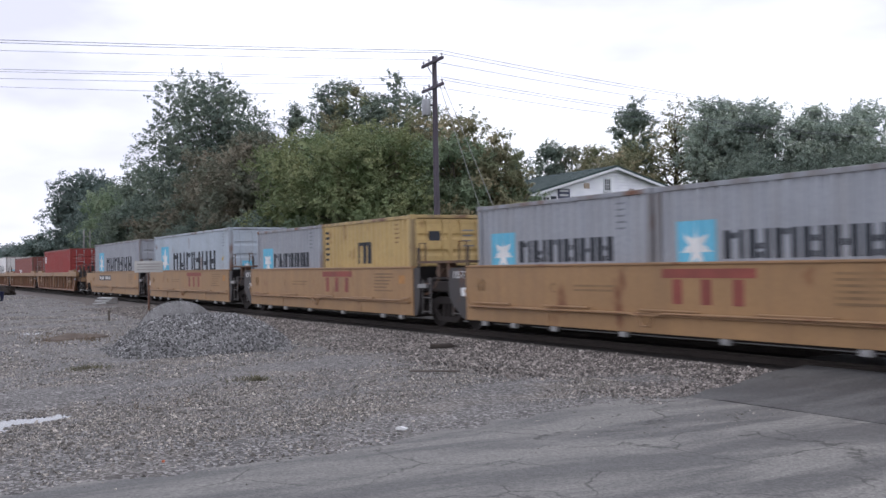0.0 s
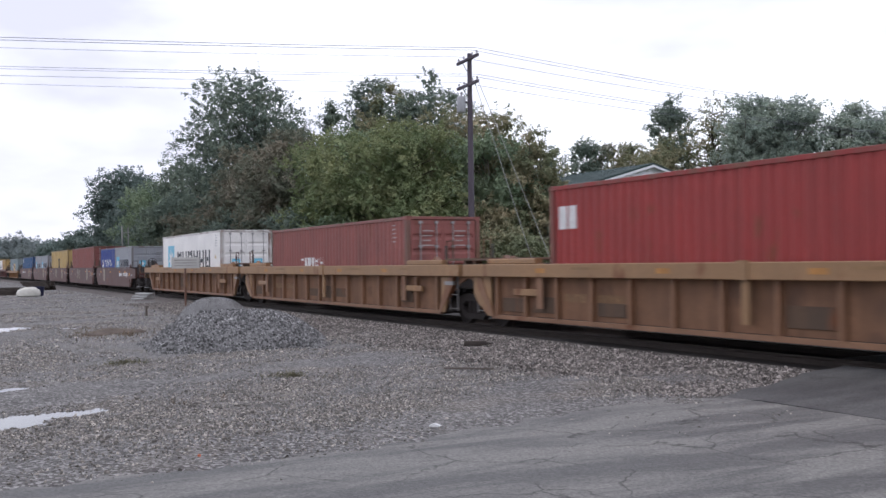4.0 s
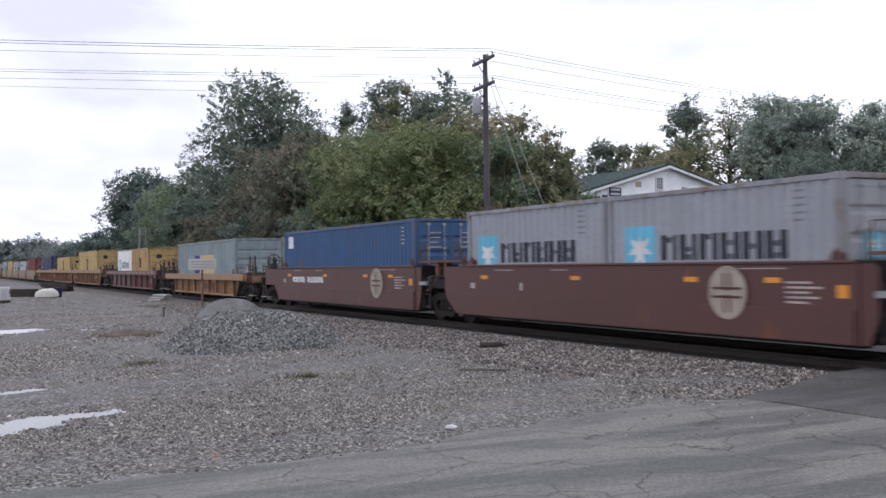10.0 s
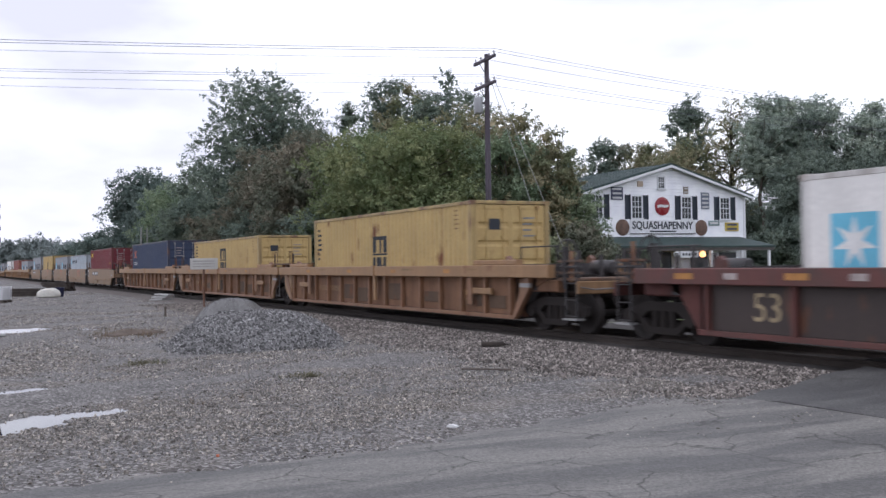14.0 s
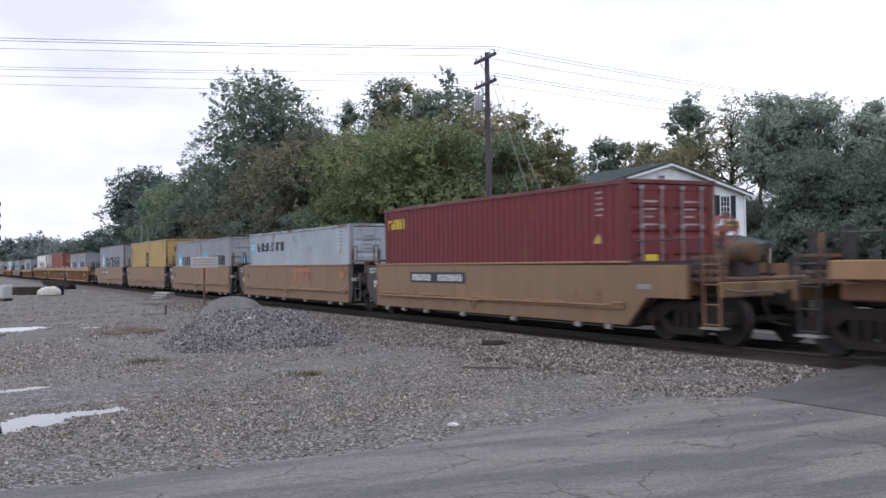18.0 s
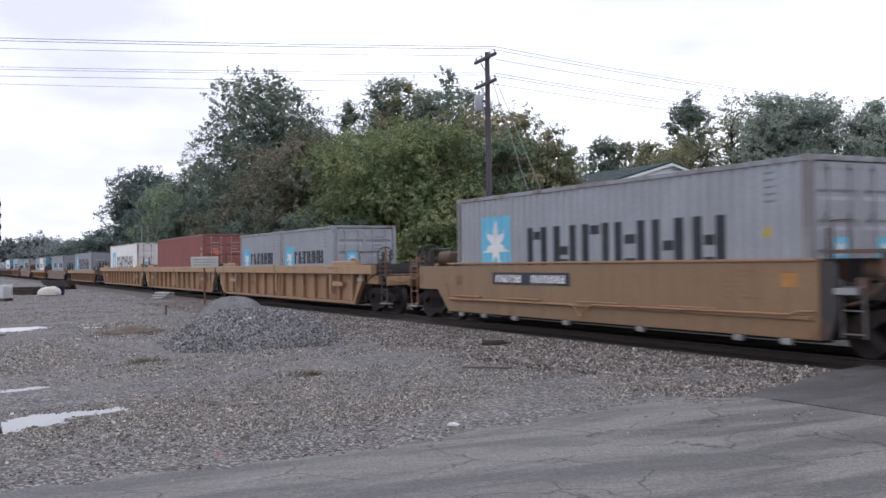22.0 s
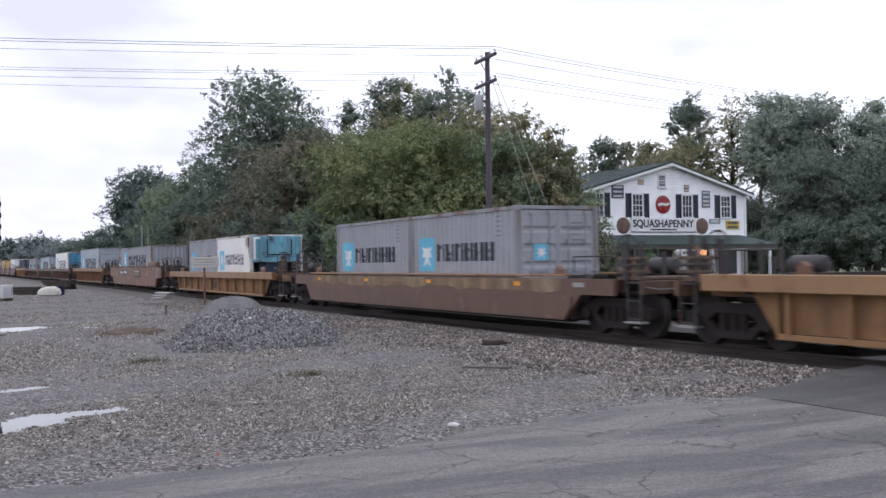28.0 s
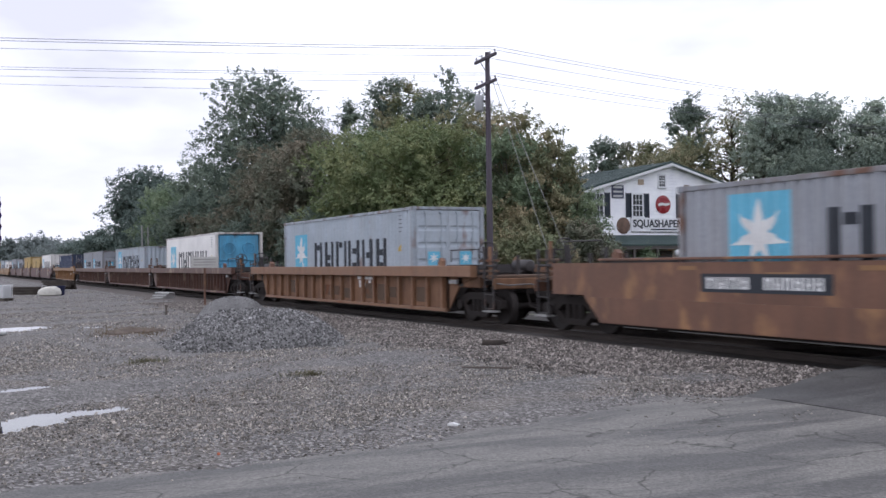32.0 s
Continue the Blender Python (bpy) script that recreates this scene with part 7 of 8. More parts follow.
    part("porch_floor", Mesher().box(X0 + 0.1, X1 - 0.1, F, 0, 0, 0.18), dark, ob)
    d = part("front_door", Mesher().box(-0.9, 0.1, -0.06, -0.004, 0.2, 2.35), shut, ob)
    part("door_pane", Mesher().box(-0.75, -0.05, -0.075, -0.061, 1.2, 2.15), pane, d)
    part("hanging_sign", Mesher().box(-1.15, 0.25, F - 0.02, F + 0.04, 1.98, 2.38), trim, ob)
    hb = Mesher()
    for k in range(5):
        hb.box(-1.02 + 0.24 * k, -0.86 + 0.24 * k, F - 0.03, F - 0.022, 2.1, 2.25)
    part("sign_bars", hb, MT["ink"], ob)
    for x in (-5.2, -3.0, 2.4, 4.8):
        part("shop_window", Mesher().box(x - 0.7, x + 0.7, -0.05, -0.004, 0.8, 2.3), pane, ob)
    glow = bpy.data.materials.new("warm_glowing_bulb")
    glow.use_nodes = True
    e = glow.node_tree.nodes["Principled BSDF"]
    e.inputs["Base Color"].default_value = (1, 0.5, 0.2, 1)
    e.inputs["Emission Color"].default_value, e.inputs["Emission Strength"].default_value = (1.0, 0.42, 0.16, 1), 3.0
    ball = [(0.0, -0.2), (0.12, -0.17), (0.19, -0.08), (0.2, 0.0), (0.16, 0.12), (0.08, 0.19), (0.0, 0.2)]
    part("porch_lamp", Mesher().lathe(ball, (0.67, F + 0.1, 2.18), "z", 16), glow, ob, "lit warm orange globe lamp", smooth=True)
    part("porch_lamp", Mesher().lathe(ball, (-1.37, F + 0.1, 2.18), "z", 16), trim, ob, "unlit white globe lamp", smooth=True)


shop()


# ---- trees ----
def leaf_mat(name, col, col2):
    """Leaves: two tones drifting through the crown, each leaf a little different."""
    m, n, link, b = node_mat(name)
    co, geo = n.new("ShaderNodeTexCoord"), n.new("ShaderNodeNewGeometry")
    t = n.new("ShaderNodeTexNoise")
    t.inputs["Scale"].default_value, t.inputs["Detail"].default_value = 0.55, 4
    link(co.outputs["Object"], t.inputs["Vector"])
    r = n.new("ShaderNodeValToRGB")
    r.color_ramp.elements[0].position, r.color_ramp.elements[0].color = 0.42, (*col, 1)
    r.color_ramp.elements[1].position, r.color_ramp.elements[1].color = 0.66, (*col2, 1)
    link(t.outputs["Fac"], r.inputs["Fac"])
    hs, mr = n.new("ShaderNodeHueSaturation"), n.new("ShaderNodeMapRange")
    mr.inputs["To Min"].default_value, mr.inputs["To Max"].default_value = 0.86, 1.14
    link(geo.outputs["Random Per Island"], mr.inputs["Value"])
    link(mr.outputs["Result"], hs.inputs["Value"])
    link(r.outputs["Color"], hs.inputs["Color"])
    link(hs.outputs["Color"], b.inputs["Base Color"])
    b.inputs["Roughness"].default_value, b.inputs["Specular IOR Level"].default_value = 0.6, 0.25
    tr, ms = n.new("ShaderNodeBsdfTranslucent"), n.new("ShaderNodeMixShader")
    ms.inputs["Fac"].default_value = 0.25
    link(hs.outputs["Color"], tr.inputs["Color"])
    link(b.outputs["BSDF"], ms.inputs[1])
    link(tr.outputs["BSDF"], ms.inputs[2])
    link(ms.outputs["Shader"], n["Material Output"].inputs["Surface"])
    return m


BARK = mat("grey_brown_bark", (0.10, 0.085, 0.07), 0.95, var=0.35, size=0.4, bump=0.6, scale=(1, 1, 0.25))
LEAVES = dict(
    deep=leaf_mat("deep_green_leaves", (0.16, 0.205, 0.168), (0.25, 0.295, 0.22)),
    mid=leaf_mat("mid_green_leaves", (0.178, 0.24, 0.15), (0.29, 0.345, 0.215)),
    fresh=leaf_mat("yellow_green_leaves", (0.17, 0.217, 0.104), (0.298, 0.312, 0.155)),
    turning=leaf_mat("turning_leaves", (0.202, 0.226, 0.13), (0.385, 0.325, 0.205)),
    brown=leaf_mat("dull_brown_leaves", (0.165, 0.183, 0.132), (0.28, 0.243, 0.182)),
    # leaf colour lifted to paint in the haze over the trees by the shop
    haze=leaf_mat("haze_paled_green_leaves", (0.31, 0.37, 0.315), (0.42, 0.47, 0.38)),
    # bluer leaf colour carries the air haze of trees down the line
    blue=leaf_mat("haze_blued_far_leaves", (0.135, 0.18, 0.158), (0.195, 0.237, 0.208)),
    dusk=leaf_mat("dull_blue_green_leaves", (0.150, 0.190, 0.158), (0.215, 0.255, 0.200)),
    # distance haze is put into this paler, greyer leaf colour
    far=leaf_mat("haze_paled_distant_leaves", (0.21, 0.245, 0.24), (0.27, 0.30, 0.29)),
)


def limb(m, p, q, r0, r1, bend, rnd, n=4):
    prev, pr = Vector(p), r0
    for i in range(1, n + 1):
        s = i / n
        c = Vector(p).lerp(Vector(q), s) + Vector((rnd.uniform(-1, 1), rnd.uniform(-1, 1), rnd.uniform(-0.5, 0.8))) * bend * math.sin(math.pi * s)
        m.rod(prev, c, pr, 6, r0 + (r1 - r0) * s)
        prev, pr = c, r0 + (r1 - r0) * s
    return prev


def leaf_cloud(p, leaf, rng, way):
    """Small folded leaves at the given places, their faces turned roughly the given way."""
    k = len(p)
    face = way * 0.9 + rng.normal(size=(k, 3)) * 0.55
    face /= np.linalg.norm(face, axis=1)[:, None]
    a = np.cross(face, rng.normal(size=(k, 3)))
    a /= np.maximum(1e-6, np.linalg.norm(a, axis=1))[:, None]
    b = np.cross(face, a)
    s = leaf * rng.uniform(0.55, 1.2, k)[:, None]
    a, b, up = a * s * 0.5, b * s * 0.36, face * s * 0.1
    return np.stack([p - a, p + b + up, p + a, p - b + up], 1).reshape(-1, 3)


def tree(x, y, h, r, leaves, label, seed, n=5000, low=0.25, leaf=0.30, gaps=0.5, shrub=False, name="tree", lobes=26, point=0.0, stout=1.0):
    """A tree: tapered trunk, limbs that reach to lobes of foliage, each lobe a heap of leafy sprays that point up and out.
    low: where the crown begins, as a share of the height; gaps: how open it is; point: 0 round, 1 like a spire; stout: how thick its limbs are."""
    rnd, rng = random.Random(seed), np.random.default_rng(seed)
    ob = thing(name, label, "shrub" if shrub else "tree", "shrubs by the track" if shrub else "trees behind the track", pose(x, y, GROUND - 0.1))
    z0, h = h * low, h - 1.5 * leaf
    mid, half = (z0 + h) / 2, (h - z0) / 2
    lobes = int(lobes * 1.3)
    cent = []
    for i in range(lobes):
        # even directions over the crown, jittered, and some lobes inside
        zz = 1 - 2 * (i + 0.5) / lobes
        an = 2.39996 * i + rnd.uniform(-0.6, 0.6)
        inner = 1.0 if i % 6 else 0.5
        size = (0.19 + 0.22 * rnd.random() ** 1.4) * min(r, half)
        out = inner * rnd.uniform(0.80 - 0.10 * gaps, 1.10)
        wide = math.sqrt(max(0, 1 - zz * zz)) ** 0.8 * (1 - point * 0.75 * (zz + 1) / 2)
        cent.append((Vector((math.cos(an) * wide * (r * out - size), math.sin(an) * wide * (r * out - size), mid + zz * (half * (out if i else 1.0) - size))), size))
    wood = Mesher()
    tr = max(0.06, 0.018 * h)
    limb(wood, (0, 0, 0), (rnd.uniform(-0.3, 0.3), rnd.uniform(-0.3, 0.3), h * 0.82), tr, tr * 0.2, 0.2, rnd, 7)
    part("trunk", wood, BARK, ob, smooth=True)
    br = Mesher()
    for c, s in cent:
        zb = max(h * 0.1, min(c.z - 0.3 * math.hypot(c.x, c.y) - s * 0.5, h * 0.75))
        limb(br, (0, 0, zb), c, stout * tr * 0.32 * (1.1 - zb / h), 0.02 * stout, 0.3, rnd, 3)
    tagged(part("branchwork", br, BARK, ob), kind="stuff")
    # sprays over the lobes, each a short twig thick with leaves
    n1, small, per = int(n * 3.6), leaf * 0.60, 26
    sprays = max(60, n1 // per)
    w = np.array([s ** 2 for _, s in cent])
    pick = rng.choice(len(cent), sprays, p=w / w.sum())
    cc, ss = np.array([c for c, _ in cent]), np.array([s for _, s in cent])
    d = rng.normal(size=(sprays, 3))
    d /= np.linalg.norm(d, axis=1)[:, None]
    d[:, 2] = np.where((d[:, 2] < 0) & (rng.random(sprays) < 0.7), -d[:, 2], d[:, 2])
    foot = cc[pick] + d * (ss[pick] * rng.uniform(0.6, 1.0, sprays))[:, None] * (1, 1, 0.8)
    twig = d * (1, 1, 0.6) + (0, 0, 0.55) + rng.normal(0, 0.3, (sprays, 3))
    twig /= np.linalg.norm(twig, axis=1)[:, None]
    reach = leaf * rng.uniform(1.2, 3.0, sprays)
    along = rng.random((sprays, per, 1)) ** 0.8
    thick = (1.15 - 0.75 * along) * leaf * 0.56
    p = (foot[:, None] + twig[:, None] * along * reach[:, None, None] + rng.normal(size=(sprays, per, 3)) * thick * (1, 1, 0.65)).reshape(-1, 3)
    way = np.repeat(d * 0.55 + (0, 0, 0.75), per, 0)
    # broad dim sprays within, which close the crown
    n2 = int(n * 0.42 * max(0.1, 1.25 - gaps * 0.7))
    pick = rng.choice(len(cent), n2, p=w / w.sum())
    e = rng.normal(size=(n2, 3))
    e /= np.linalg.norm(e, axis=1)[:, None]
    q = cc[pick] * (0.85, 0.85, 1) + e * (ss[pick] * rng.random(n2) ** 0.5 * 0.72)[:, None]
    kp, kq = p[:, 2] > 0.15, q[:, 2] > 0.2
    v = np.concatenate([leaf_cloud(p[kp], small, rng, way[kp]), leaf_cloud(q[kq], leaf * 1.7, rng, e[kq] * 0.3 + (0, 0, 0.5))])
    k = len(v) // 4
    f = (np.array([(0, 1, 2), (0, 2, 3)])[None] + 4 * np.arange(k)[:, None, None]).reshape(-1, 3)
    me = bpy.data.meshes.new("crown")
    me.from_pydata(v.tolist(), [], f.tolist())
    me.materials.append(LEAVES[leaves])
    part("crown", me, None, ob)
    return ob


def forest():
    # the wood along the far side of the track, from the near end to the far one
    tree(-83.0, 25.5, 19.4, 7.2, "deep", "tall spreading dark green tree with gaps in its crown", 11, 15000, 0.16, 0.32, 0.8, lobes=48)
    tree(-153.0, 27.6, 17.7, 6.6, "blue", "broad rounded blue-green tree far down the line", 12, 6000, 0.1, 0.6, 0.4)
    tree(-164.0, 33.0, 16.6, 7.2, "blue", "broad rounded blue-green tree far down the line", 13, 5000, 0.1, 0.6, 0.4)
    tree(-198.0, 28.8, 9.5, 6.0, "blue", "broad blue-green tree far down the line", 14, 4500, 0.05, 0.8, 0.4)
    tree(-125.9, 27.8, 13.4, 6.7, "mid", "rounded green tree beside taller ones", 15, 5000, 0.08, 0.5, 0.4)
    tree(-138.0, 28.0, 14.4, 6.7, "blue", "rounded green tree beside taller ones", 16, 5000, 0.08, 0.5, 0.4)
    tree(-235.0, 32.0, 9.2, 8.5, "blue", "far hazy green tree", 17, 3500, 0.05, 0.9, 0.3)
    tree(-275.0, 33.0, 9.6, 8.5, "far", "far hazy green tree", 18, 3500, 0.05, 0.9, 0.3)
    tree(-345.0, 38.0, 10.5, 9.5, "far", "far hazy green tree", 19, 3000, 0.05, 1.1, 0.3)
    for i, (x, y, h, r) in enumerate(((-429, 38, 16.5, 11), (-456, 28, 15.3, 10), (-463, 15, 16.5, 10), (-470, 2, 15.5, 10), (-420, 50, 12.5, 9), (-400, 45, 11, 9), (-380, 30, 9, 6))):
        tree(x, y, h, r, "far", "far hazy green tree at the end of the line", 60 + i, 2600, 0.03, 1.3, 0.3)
    tree(-68.5, 23.9, 12.3, 4.9, "brown", "dense dull brown-green tree", 21, 8000, 0.1, 0.30, 0.5)
    tree(-75.5, 23.3, 11.7, 4.1, "brown", "dense dull brown-green tree", 22, 7000, 0.1, 0.30, 0.5)
    tree(-66.0, 27.5, 12.6, 4.6, "mid", "dense rounded green tree in the wood", 23, 7000, 0.1, 0.30, 0.5)
    tree(-93.2, 36.9, 18.7, 2.2, "deep", "slim dark tree standing above the others", 24, 2600, 0.35, 0.32, 0.6, point=0.7)
    tree(-105.0, 25.5, 13.9, 4.8, "deep", "dense dark green tree beside the tall one", 51, 6500, 0.08, 0.34, 0.5)
    tree(-52.3, 24.9, 11.0, 5.6, "fresh", "broad yellow-green tree at the edge of the wood", 25, 13000, 0.08, 0.26, 0.5, lobes=40)
    tree(-57.5, 23.8, 10.6, 4.6, "fresh", "broad yellow-green tree at the edge of the wood", 26, 10000, 0.08, 0.26, 0.5, lobes=34)
    tree(-84.0, 37.2, 19.5, 3.2, "deep", "tall dark tree behind the yellow-green one", 27, 5500, 0.25, 0.32, 0.7)
    tree(-80.5, 37.5, 18.9, 4.1, "turning", "tall thin-leaved brownish tree", 28, 4800, 0.25, 0.30, 0.7)
    tree(-78.1, 40.1, 19.7, 5.1, "deep", "tall dark tree behind the yellow-green one", 29, 6500, 0.25, 0.32, 0.7)
    tree(-54.5, 30.6, 12.2, 4.3, "turning", "leafy tree with turning yellow-brown leaves", 30, 9500, 0.06, 0.26, 0.7, lobes=34)
    tree(-52.0, 32.0, 11.3, 2.9, "turning", "leafy tree with turning yellow-brown leaves", 31, 7000, 0.06, 0.26, 0.7)
    tree(-49.5, 29.0, 9.9, 3.7, "mid", "dark green tree behind the pole", 32, 7000, 0.06, 0.26, 0.6)
    tree(-47.2, 30.9, 9.8, 1.8, "turning", "slim leafy tree with yellow-brown leaves", 52, 4500, 0.06, 0.24, 0.6)
    # behind and beside the shop
    tree(-90.0, 65.3, 15.9, 3.6, "deep", "dark pointed tree behind the shop", 33, 3800, 0.2, 0.34, 0.7, point=0.6)
    tree(-92.5, 62.5, 15.1, 3.6, "deep", "dark pointed tree behind the shop", 34, 3500, 0.2, 0.34, 0.7, point=0.6)
    tree(-90.4, 69.1, 15.8, 3.8, "brown", "thin tree with turning leaves behind the shop", 35, 4600, 0.15, 0.3, 0.5)
    tree(-86.1, 68.8, 15.4, 3.4, "turning", "thin tree with turning leaves behind the shop", 36, 4200, 0.15, 0.3, 0.5)
    tree(-81.9, 70.6, 20.0, 3.9, "deep", "tall dark green tree behind the shop", 37, 6500, 0.2, 0.34, 0.7, point=0.6)
    tree(-74.2, 63.4, 14.5, 4.9, "turning", "yellowish tree just behind the shop roof", 38, 6500, 0.2, 0.28, 0.6)
    tree(-72.1, 67.5, 18.1, 4.1, "turning", "tall open tree with bare limbs showing through", 39, 3000, 0.3, 0.26, 1.4, lobes=40, stout=1.5)
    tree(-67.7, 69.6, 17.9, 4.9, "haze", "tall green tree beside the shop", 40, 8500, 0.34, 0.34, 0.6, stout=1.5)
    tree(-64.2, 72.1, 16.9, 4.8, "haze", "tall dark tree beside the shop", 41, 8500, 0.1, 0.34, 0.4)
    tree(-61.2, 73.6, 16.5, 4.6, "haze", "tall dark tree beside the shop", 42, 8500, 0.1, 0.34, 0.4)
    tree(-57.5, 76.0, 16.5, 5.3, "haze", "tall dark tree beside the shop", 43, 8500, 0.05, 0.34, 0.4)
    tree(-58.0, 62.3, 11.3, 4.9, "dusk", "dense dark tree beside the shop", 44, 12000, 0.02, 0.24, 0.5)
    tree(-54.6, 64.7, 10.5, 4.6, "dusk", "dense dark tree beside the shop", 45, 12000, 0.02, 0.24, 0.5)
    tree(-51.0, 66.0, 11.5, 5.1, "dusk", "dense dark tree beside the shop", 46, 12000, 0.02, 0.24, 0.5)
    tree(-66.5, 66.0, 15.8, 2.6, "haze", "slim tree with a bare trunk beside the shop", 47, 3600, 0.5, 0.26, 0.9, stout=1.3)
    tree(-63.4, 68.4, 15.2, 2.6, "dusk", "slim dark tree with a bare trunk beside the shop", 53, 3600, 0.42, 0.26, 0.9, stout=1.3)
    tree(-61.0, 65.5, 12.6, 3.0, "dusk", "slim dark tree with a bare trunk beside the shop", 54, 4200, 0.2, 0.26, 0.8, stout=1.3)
    tree(-47.1, 32.2, 6.9, 2.1, "mid", "small leafy tree at the shop's corner", 48, 6000, 0.05, 0.22, 0.6)
    tree(-47.9, 37.9, 3.0, 0.9, "mid", "bush in front of the shop porch", 49, 1500, 0.1, 0.2, 0.6, True, "shrub", 12)
    # undergrowth along the track
    for i, (x, y, h, r, lv) in enumerate(((-111.6, 22.8, 10.8, 4.0, "mid"), (-91.0, 23.7, 10.8, 4.0, "deep"), (-84.0, 20.5, 6.6, 3.4, "brown"), (-71.9, 21.7, 6.6, 3.4, "deep"), (-62.4, 22.7, 6.4, 3.2, "deep"),
                                          (-53.5, 22.2, 5.3, 2.9, "mid"), (-47.6, 24.0, 5.4, 2.8, "fresh"), (-48.5, 28.2, 5.9, 2.8, "turning"), (-50.8, 33.4, 5.6, 2.6, "turning"), (-100.0, 22.0, 9.5, 3.6, "deep"),
                                          (-78.0, 22.0, 7.5, 3.0, "brown"), (-58.0, 22.0, 5.6, 3.0, "deep"), (-121.0, 24.0, 9.0, 4.0, "blue"), (-43.8, 27.0, 4.0, 2.2, "turning"), (-45.0, 31.5, 4.2, 2.2, "brown"), (-59.4, 58.8, 4.6, 2.8, "dusk"), (-55.0, 58.5, 5.5, 3.4, "dusk"), (-78.0, 75.5, 9.5, 4.5, "dusk"), (-72.0, 75.0, 9.0, 5.0, "dusk"), (-66.0, 77.5, 8.5, 5.0, "dusk"), (-63.5, 71.0, 5.5, 3.2, "dusk"), (-50.0, 60.5, 6.0, 3.6, "dusk"), (-58.0, 69.0, 7.0, 4.2, "dusk"), (-47.0, 64.0, 7.0, 4.0, "dusk"), (-78.0, 58.0, 8.0, 4.0, "mid"))):
        tree(x, y, h, r, lv, {"mid": "dense green undergrowth by the track", "deep": "dense dark undergrowth by the track", "dusk": "dense dull undergrowth beside the shop", "brown": "dense dull brown undergrowth by the track", "fresh": "dense yellow-green undergrowth by the track",
                              "turning": "undergrowth with turning leaves by the track", "blue": "hazy green undergrowth down the line"}[lv], 80 + i, 6000, 0.02, 0.27, 0.5, True, "shrub", 24)


forest()


# ---- the train ----
HC, STD = 2.896, 2.591  # tall and common box heights
L40, L20 = 12.192, 6.058


def two(q, a, b):
    """Two short boxes end to end in one well."""
    for k, (m, st, lab, *more) in ((-1, a), (1, b)):
        container(q + k * 3.06, L20, STD, m, st, lab, *more)


GREY20 = ("grey", "star20", "grey corrugated twenty-foot container with blue star panel")
SHORT, LONG = 7.75, 9.75
yellow_label = "yellow smooth-sided well car with dark end plates"
dust_label = "dusty brown-orange ribbed well car with tan top chord"
maroon_label = "maroon smooth-sided well car with round pale emblem"

# five yellow wells, the first ahead of the view
well_car(259.7, SHORT, "flat", "yellow", "tan", yellow_label, "shared", "shared", marks="forty red3")
two(259.7, GREY20, GREY20)
well_car(244.2, SHORT, "flat", "yellow", "tan", yellow_label, "shared", "shared", marks="forty red3")
two(244.2, GREY20, ("msc", "emblem20", "yellow corrugated twenty-foot container with black emblem"))
well_car(228.7, SHORT, "flat", "yellow", "tan", yellow_label, "shared", "shared", marks="forty red3")
container(228.7, L40, HC, "pale", "star40", "pale grey corrugated forty-foot container with blue star panel")
well_car(213.25, SHORT, "flat", "yellow", "tan", "yellow smooth-sided well car with a black number panel", "coupled", "shared", marks="plate forty")
container(213.25, L40, HC, "grey", "star40", "grey corrugated forty-foot container with blue star panel")
# three dusty ribbed wells
well_car(191.8, LONG, "ribbed", "dusty", "tan", dust_label, "shared", "coupled", marks="ribbed_print")
container(191.8, L40, HC, "red", "cai", "bright red corrugated forty-foot container with white lettering")
well_car(172.3, LONG, "ribbed", "dusty", "tan", dust_label, "shared", "shared", marks="ribbed_print")
container(172.3, L40, STD, "brick", "florens", "brick-red corrugated forty-foot container with white lettering")
well_car(152.7, LONG, "ribbed", "dusty", "tan", dust_label, "coupled", "shared", marks="ribbed_print")
container(152.6, L40, HC, "white", "star40", "white smooth refrigerated container with blue star panel", reefer=True)
# five maroon wells
well_car(131.0, SHORT, "flat", "maroon", "maroon", maroon_label, "shared", "coupled", marks="disc roadright")
two(131.0, ("blue", "script", "bright blue corrugated twenty-foot container with white script"), GREY20)
well_car(115.55, SHORT, "flat", "maroon", "maroon", "maroon smooth-sided well car with pale sprayed graffiti", "shared", "shared", marks="disc graffiti")
container(115.5, L40, HC, "rose", "plain", "faded rose-red corrugated forty-foot container")
well_car(100.05, SHORT, "flat", "maroon", "maroon", "maroon smooth-sided well car with pale sprayed graffiti", "shared", "shared", marks="disc graffiti")
container(100.0, L40, HC, "msc", "emblem40", "yellow corrugated forty-foot container with black emblem")
well_car(84.4, SHORT, "flat", "maroon", "maroon", maroon_label, "shared", "shared", marks="disc")
two(84.3, GREY20, GREY20)
well_car(68.9, SHORT, "flat", "maroon", "maroon", maroon_label, "coupled", "shared", marks="disc road")
container(68.9, L40, STD, "steelblue", "square", "mid-blue corrugated forty-foot container with a white square")
# two single cars
well_car(49.2, 8.05, "panel", "ochre", "tan", "faded ochre ribbed well car", "coupled", "coupled", 1.28, 1.5, marks="ribbed_print faint3")
container(49.2, L40, STD, "greygreen", "panels", "grey-green corrugated forty-foot container with blue and cream panels")
well_car(27.9, LONG, "panel", "darkred", "darkred", "dark red ribbed well car with worn paint", "coupled", "coupled", 1.46, 1.9, marks="grey_half fiftythree")
two(27.9, ("white", "star20", "white smooth twenty-foot refrigerated container", "doors", True), ("msc_rusty", "emblem20", "rust-streaked yellow twenty-foot container with black emblem"))
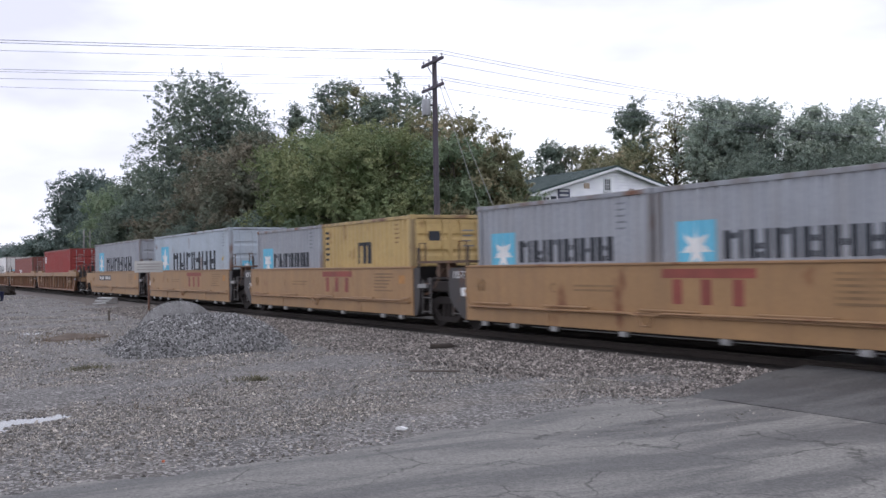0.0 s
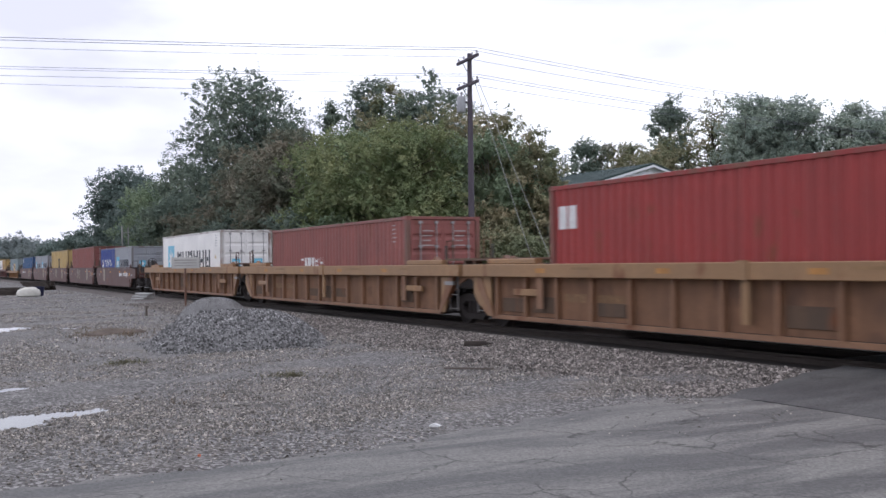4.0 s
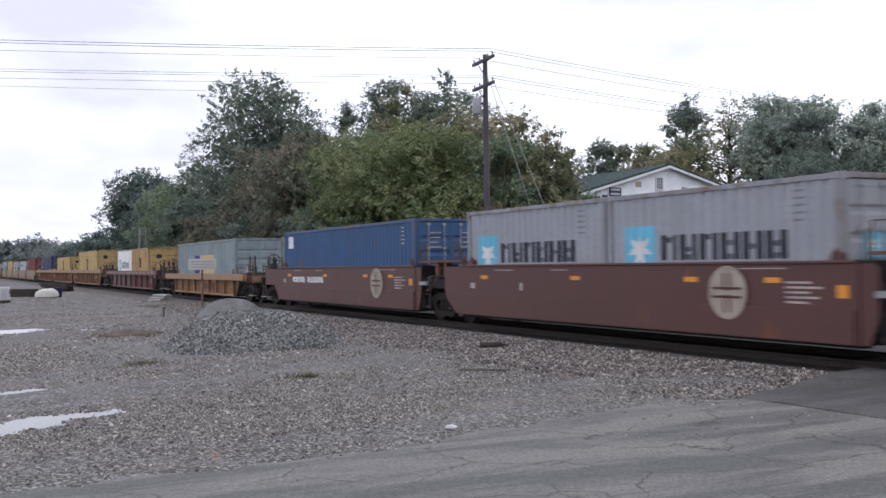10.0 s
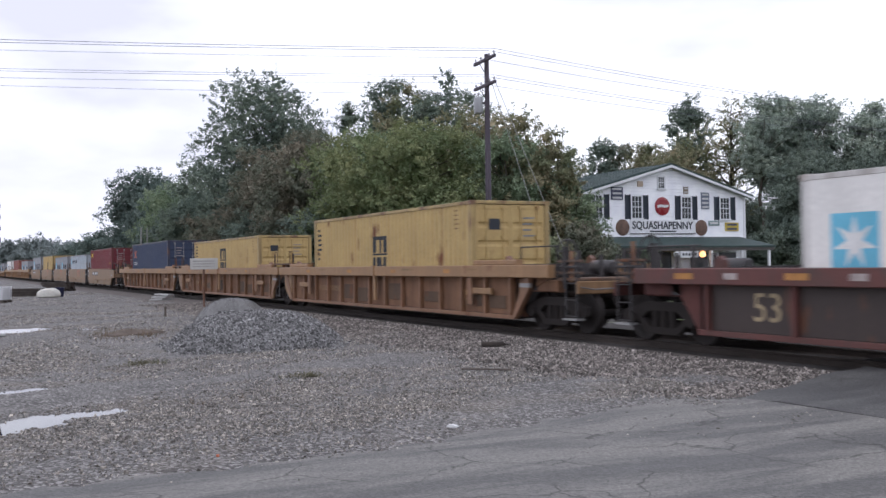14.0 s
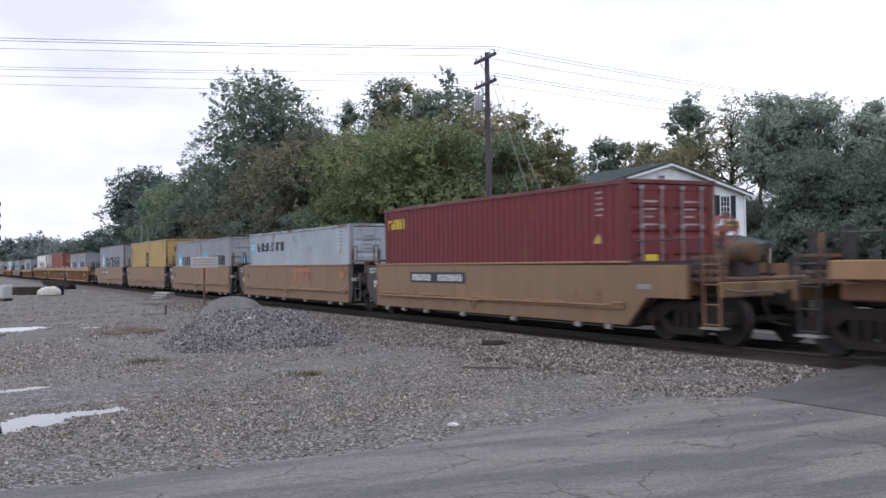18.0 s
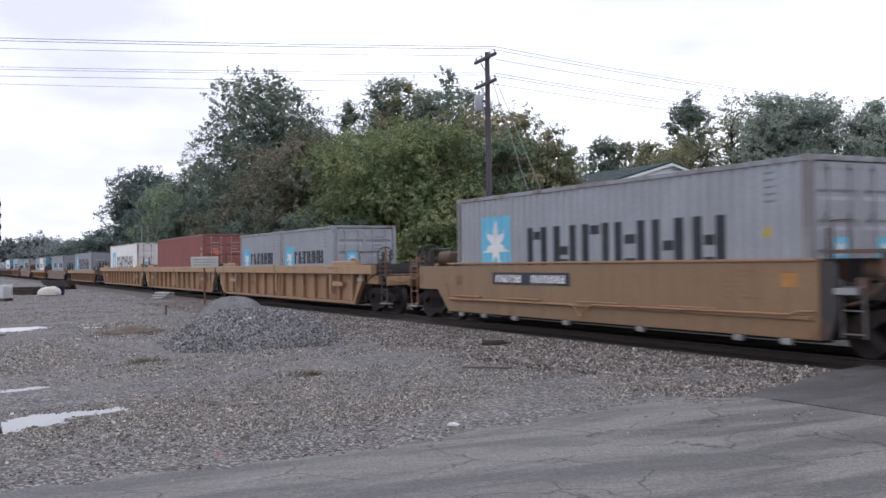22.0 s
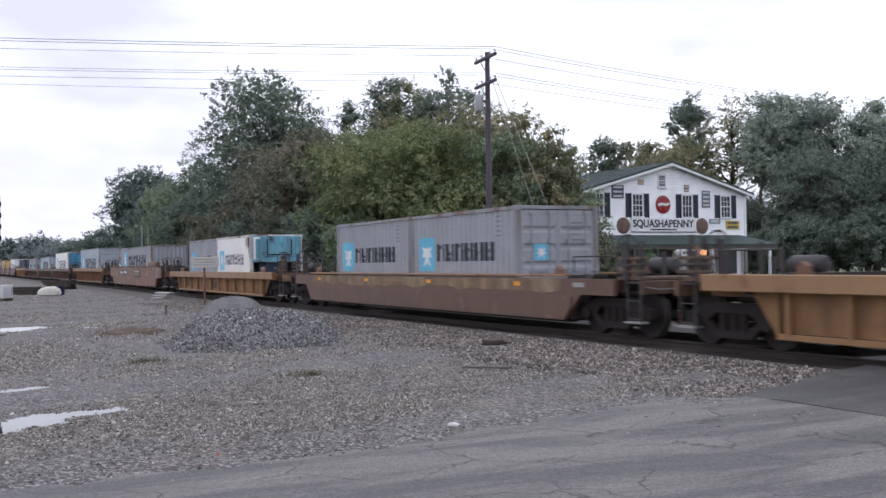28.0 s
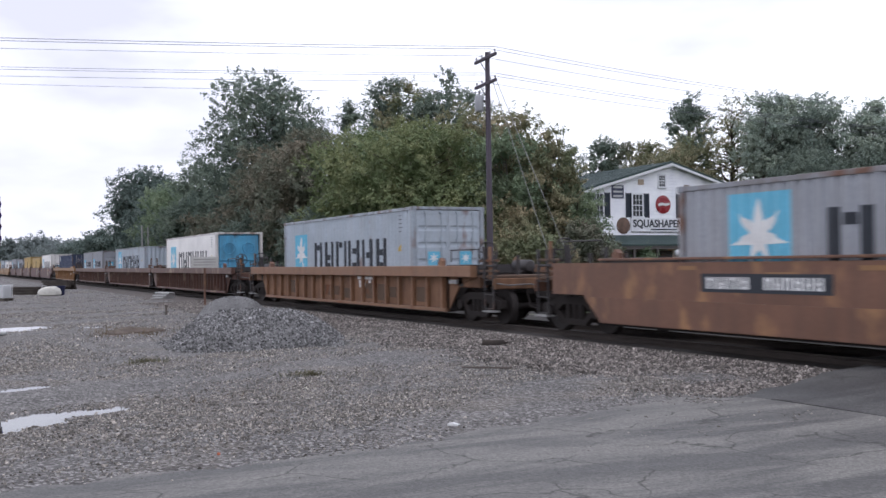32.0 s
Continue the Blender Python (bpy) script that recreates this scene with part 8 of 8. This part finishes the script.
# three dusty ribbed wells
well_car(4.6, LONG, "ribbed", "dusty", "tan", dust_label, "shared", "coupled", marks="ribbed_print")
container(4.55, L40, HC, "msc", "emblem40", "yellow corrugated forty-foot container with black emblem")
well_car(-14.9, LONG, "ribbed", "dusty", "tan", dust_label, "shared", "shared", marks="ribbed_print")
container(-14.85, L40, STD, "msc", "emblem40", "yellow corrugated forty-foot container with black emblem")
well_car(-34.3, LONG, "ribbed", "dusty", "tan", dust_label, "coupled", "shared", marks="ribbed_print")
container(-34.1, L40, HC, "navy", "cross", "navy corrugated forty-foot container with orange cross emblem")
# five yellow wells
well_car(-55.95, SHORT, "flat", "dull_yellow", "tan", "yellow smooth-sided well car with a black number panel", "shared", "coupled", marks="plate")
container(-55.95, L40, HC, "wine", "word_yellow", "wine-red corrugated forty-foot container with yellow lettering")
well_car(-71.2, SHORT, "flat", "dull_yellow", "tan", yellow_label, "shared", "shared", marks="forty faint3")
container(-71.1, L40, STD, "pale", "line40", "pale grey corrugated forty-foot container with dark lettering")
well_car(-86.6, SHORT, "flat", "dull_yellow", "tan", yellow_label, "shared", "shared", marks="forty faint3")
two(-86.6, GREY20, GREY20)
well_car(-101.9, SHORT, "flat", "dull_yellow", "tan", yellow_label, "shared", "shared", marks="forty faint3")
container(-101.75, L40, HC, "msc", "emblem40", "yellow corrugated forty-foot container with black emblem")
well_car(-117.4, SHORT, "flat", "dull_yellow", "tan", "yellow smooth-sided well car with a black number panel", "coupled", "shared", marks="plate forty")
container(-117.4, L40, HC, "grey", "star40", "grey corrugated forty-foot container with blue star panel")
# three dusty ribbed wells
well_car(-139.0, LONG, "ribbed", "clean_tan", "clean_chord", dust_label, "shared", "coupled", marks="ribbed_print")
two(-139.0, GREY20, GREY20)
well_car(-158.5, LONG, "ribbed", "clean_tan", "clean_chord", dust_label, "shared", "shared", marks="ribbed_print faded_sign")
container(-158.5, L40, HC, "brick", "marked", "brick-red corrugated forty-foot container")
well_car(-178.0, LONG, "ribbed", "clean_tan", "clean_chord", dust_label, "coupled", "shared", marks="ribbed_print")
container(-178.0, L40, HC, "white", "star40", "white smooth refrigerated container with blue star panel", reefer=True)
# long single cars
well_car(-201.6, LONG, "panel", "ochre", "tan", "faded ochre ribbed well car", "coupled", "coupled", 1.32, marks="ribbed_print")
container(-201.55, L40, STD, "grey", "star40", "grey corrugated forty-foot container with blue star panel")
well_car(-224.6, LONG, "flat", "rusty_dark", "ochre", "rust-brown smooth well car with faded upper side", "coupled", "coupled", 1.26, marks="worn_band")
two(-224.6, GREY20, GREY20)
well_car(-247.6, LONG, "panel", "ochre", "tan", "faded ochre ribbed well car", "coupled", "coupled", 1.28, 1.45, marks="ribbed_print faint3")
two(-247.65, GREY20, ("white", "star20", "white twenty-foot refrigerated container scorched by fire", "machine", True, True))
well_car(-271.08, LONG, "flat", "rusty", "rusty", "rust-brown smooth well car with peeling paint and dark name panels", "coupled", "coupled", 1.6, marks="block_sign")
container(-271.03, L40, STD, "grey", "star40", "weathered grey corrugated forty-foot container with blue star panel", "wall")
well_car(-295.0, LONG, "panel", "dusty", "dusty", "brown closely ribbed well car with white name marks", "coupled", "coupled", 1.5, 0.95, marks="ribbed_name")
container(-295.05, L40, HC, "pale", "star40", "pale grey corrugated forty-foot container with blue star panel")
# three dark ribbed wells
for q, le, ri in ((-318.5, "shared", "coupled"), (-338.0, "shared", "shared"), (-357.5, "coupled", "shared")):
    well_car(q, LONG, "close", "brown", "brown", "dark brown closely ribbed well car", le, ri, 1.48, 0.62)
container(-318.4, L40, HC, "white", "star40", "white smooth refrigerated container with a blue cooling unit", "machine", True)
container(-338.0, L40, STD, "pale", "star40", "pale grey corrugated forty-foot container with blue star panel", "wall")
two(-357.5, GREY20, GREY20)
# the tail, seen far down the line
well_car(-379.2, LONG, "ribbed", "ochre", "tan", "faded ochre ribbed well car", "coupled", "coupled")
container(-379.0, L40, STD, "navy", "square", "navy corrugated forty-foot container")
tail = (("white", "star40", "white smooth refrigerated container", True), ("msc", "emblem40", "yellow corrugated forty-foot container with black emblem", False), ("grey", "star40", "grey corrugated forty-foot container with blue star panel", False),
        ("pale", "star40", "pale grey corrugated forty-foot container with blue star panel", False), ("grey", "star40", "grey corrugated forty-foot container with blue star panel", False))
for k in range(10):
    q = -400.7 - 15.45 * k - (6 if k > 4 else 0)
    pos = k % 5
    well_car(q, SHORT, "flat", "maroon" if k < 5 else "yellow", "maroon" if k < 5 else "tan", maroon_label if k < 5 else yellow_label, "coupled" if pos == 4 else "shared", "coupled" if pos == 0 else "shared",
             marks="disc" if k < 5 else "forty")
    m_, st_, lab_, rf_ = tail[(k * 3) % 5] if k > 1 else tail[k]
    container(q, L40, STD if k % 2 else HC, m_, st_, lab_, reefer=rf_)


def ridden(t):
    """How far the train has gone since 16 s: it slows a little."""
    return 16.75 * (t - 16) - 0.0222 * (t - 16) ** 2


def motions():
    for ob, q, z in RIDERS:
        walk(ob, [(t, pose(q + ridden(t), TRACK_Y, z)) for t in (0, 4, 8, 12, 16, 20, 24, 28, 32)])
    # all wheelsets roll alike, as far as the train goes
    for e, sets in WHEELSETS.items():
        walk(sets[0], [(k / FPS, Matrix.LocRotScale((e * TRUCK, 0, WHEEL), Euler((0, ridden(k / FPS) / WHEEL, 0)), None)) for k in range(32 * FPS + 1)])
        keys = sets[0].animation_data
        for other in sets[1:]:
            other.rotation_mode = "QUATERNION"
            other.animation_data_create().action = keys.action
            other.animation_data.action_slot = keys.action_slot


motions()
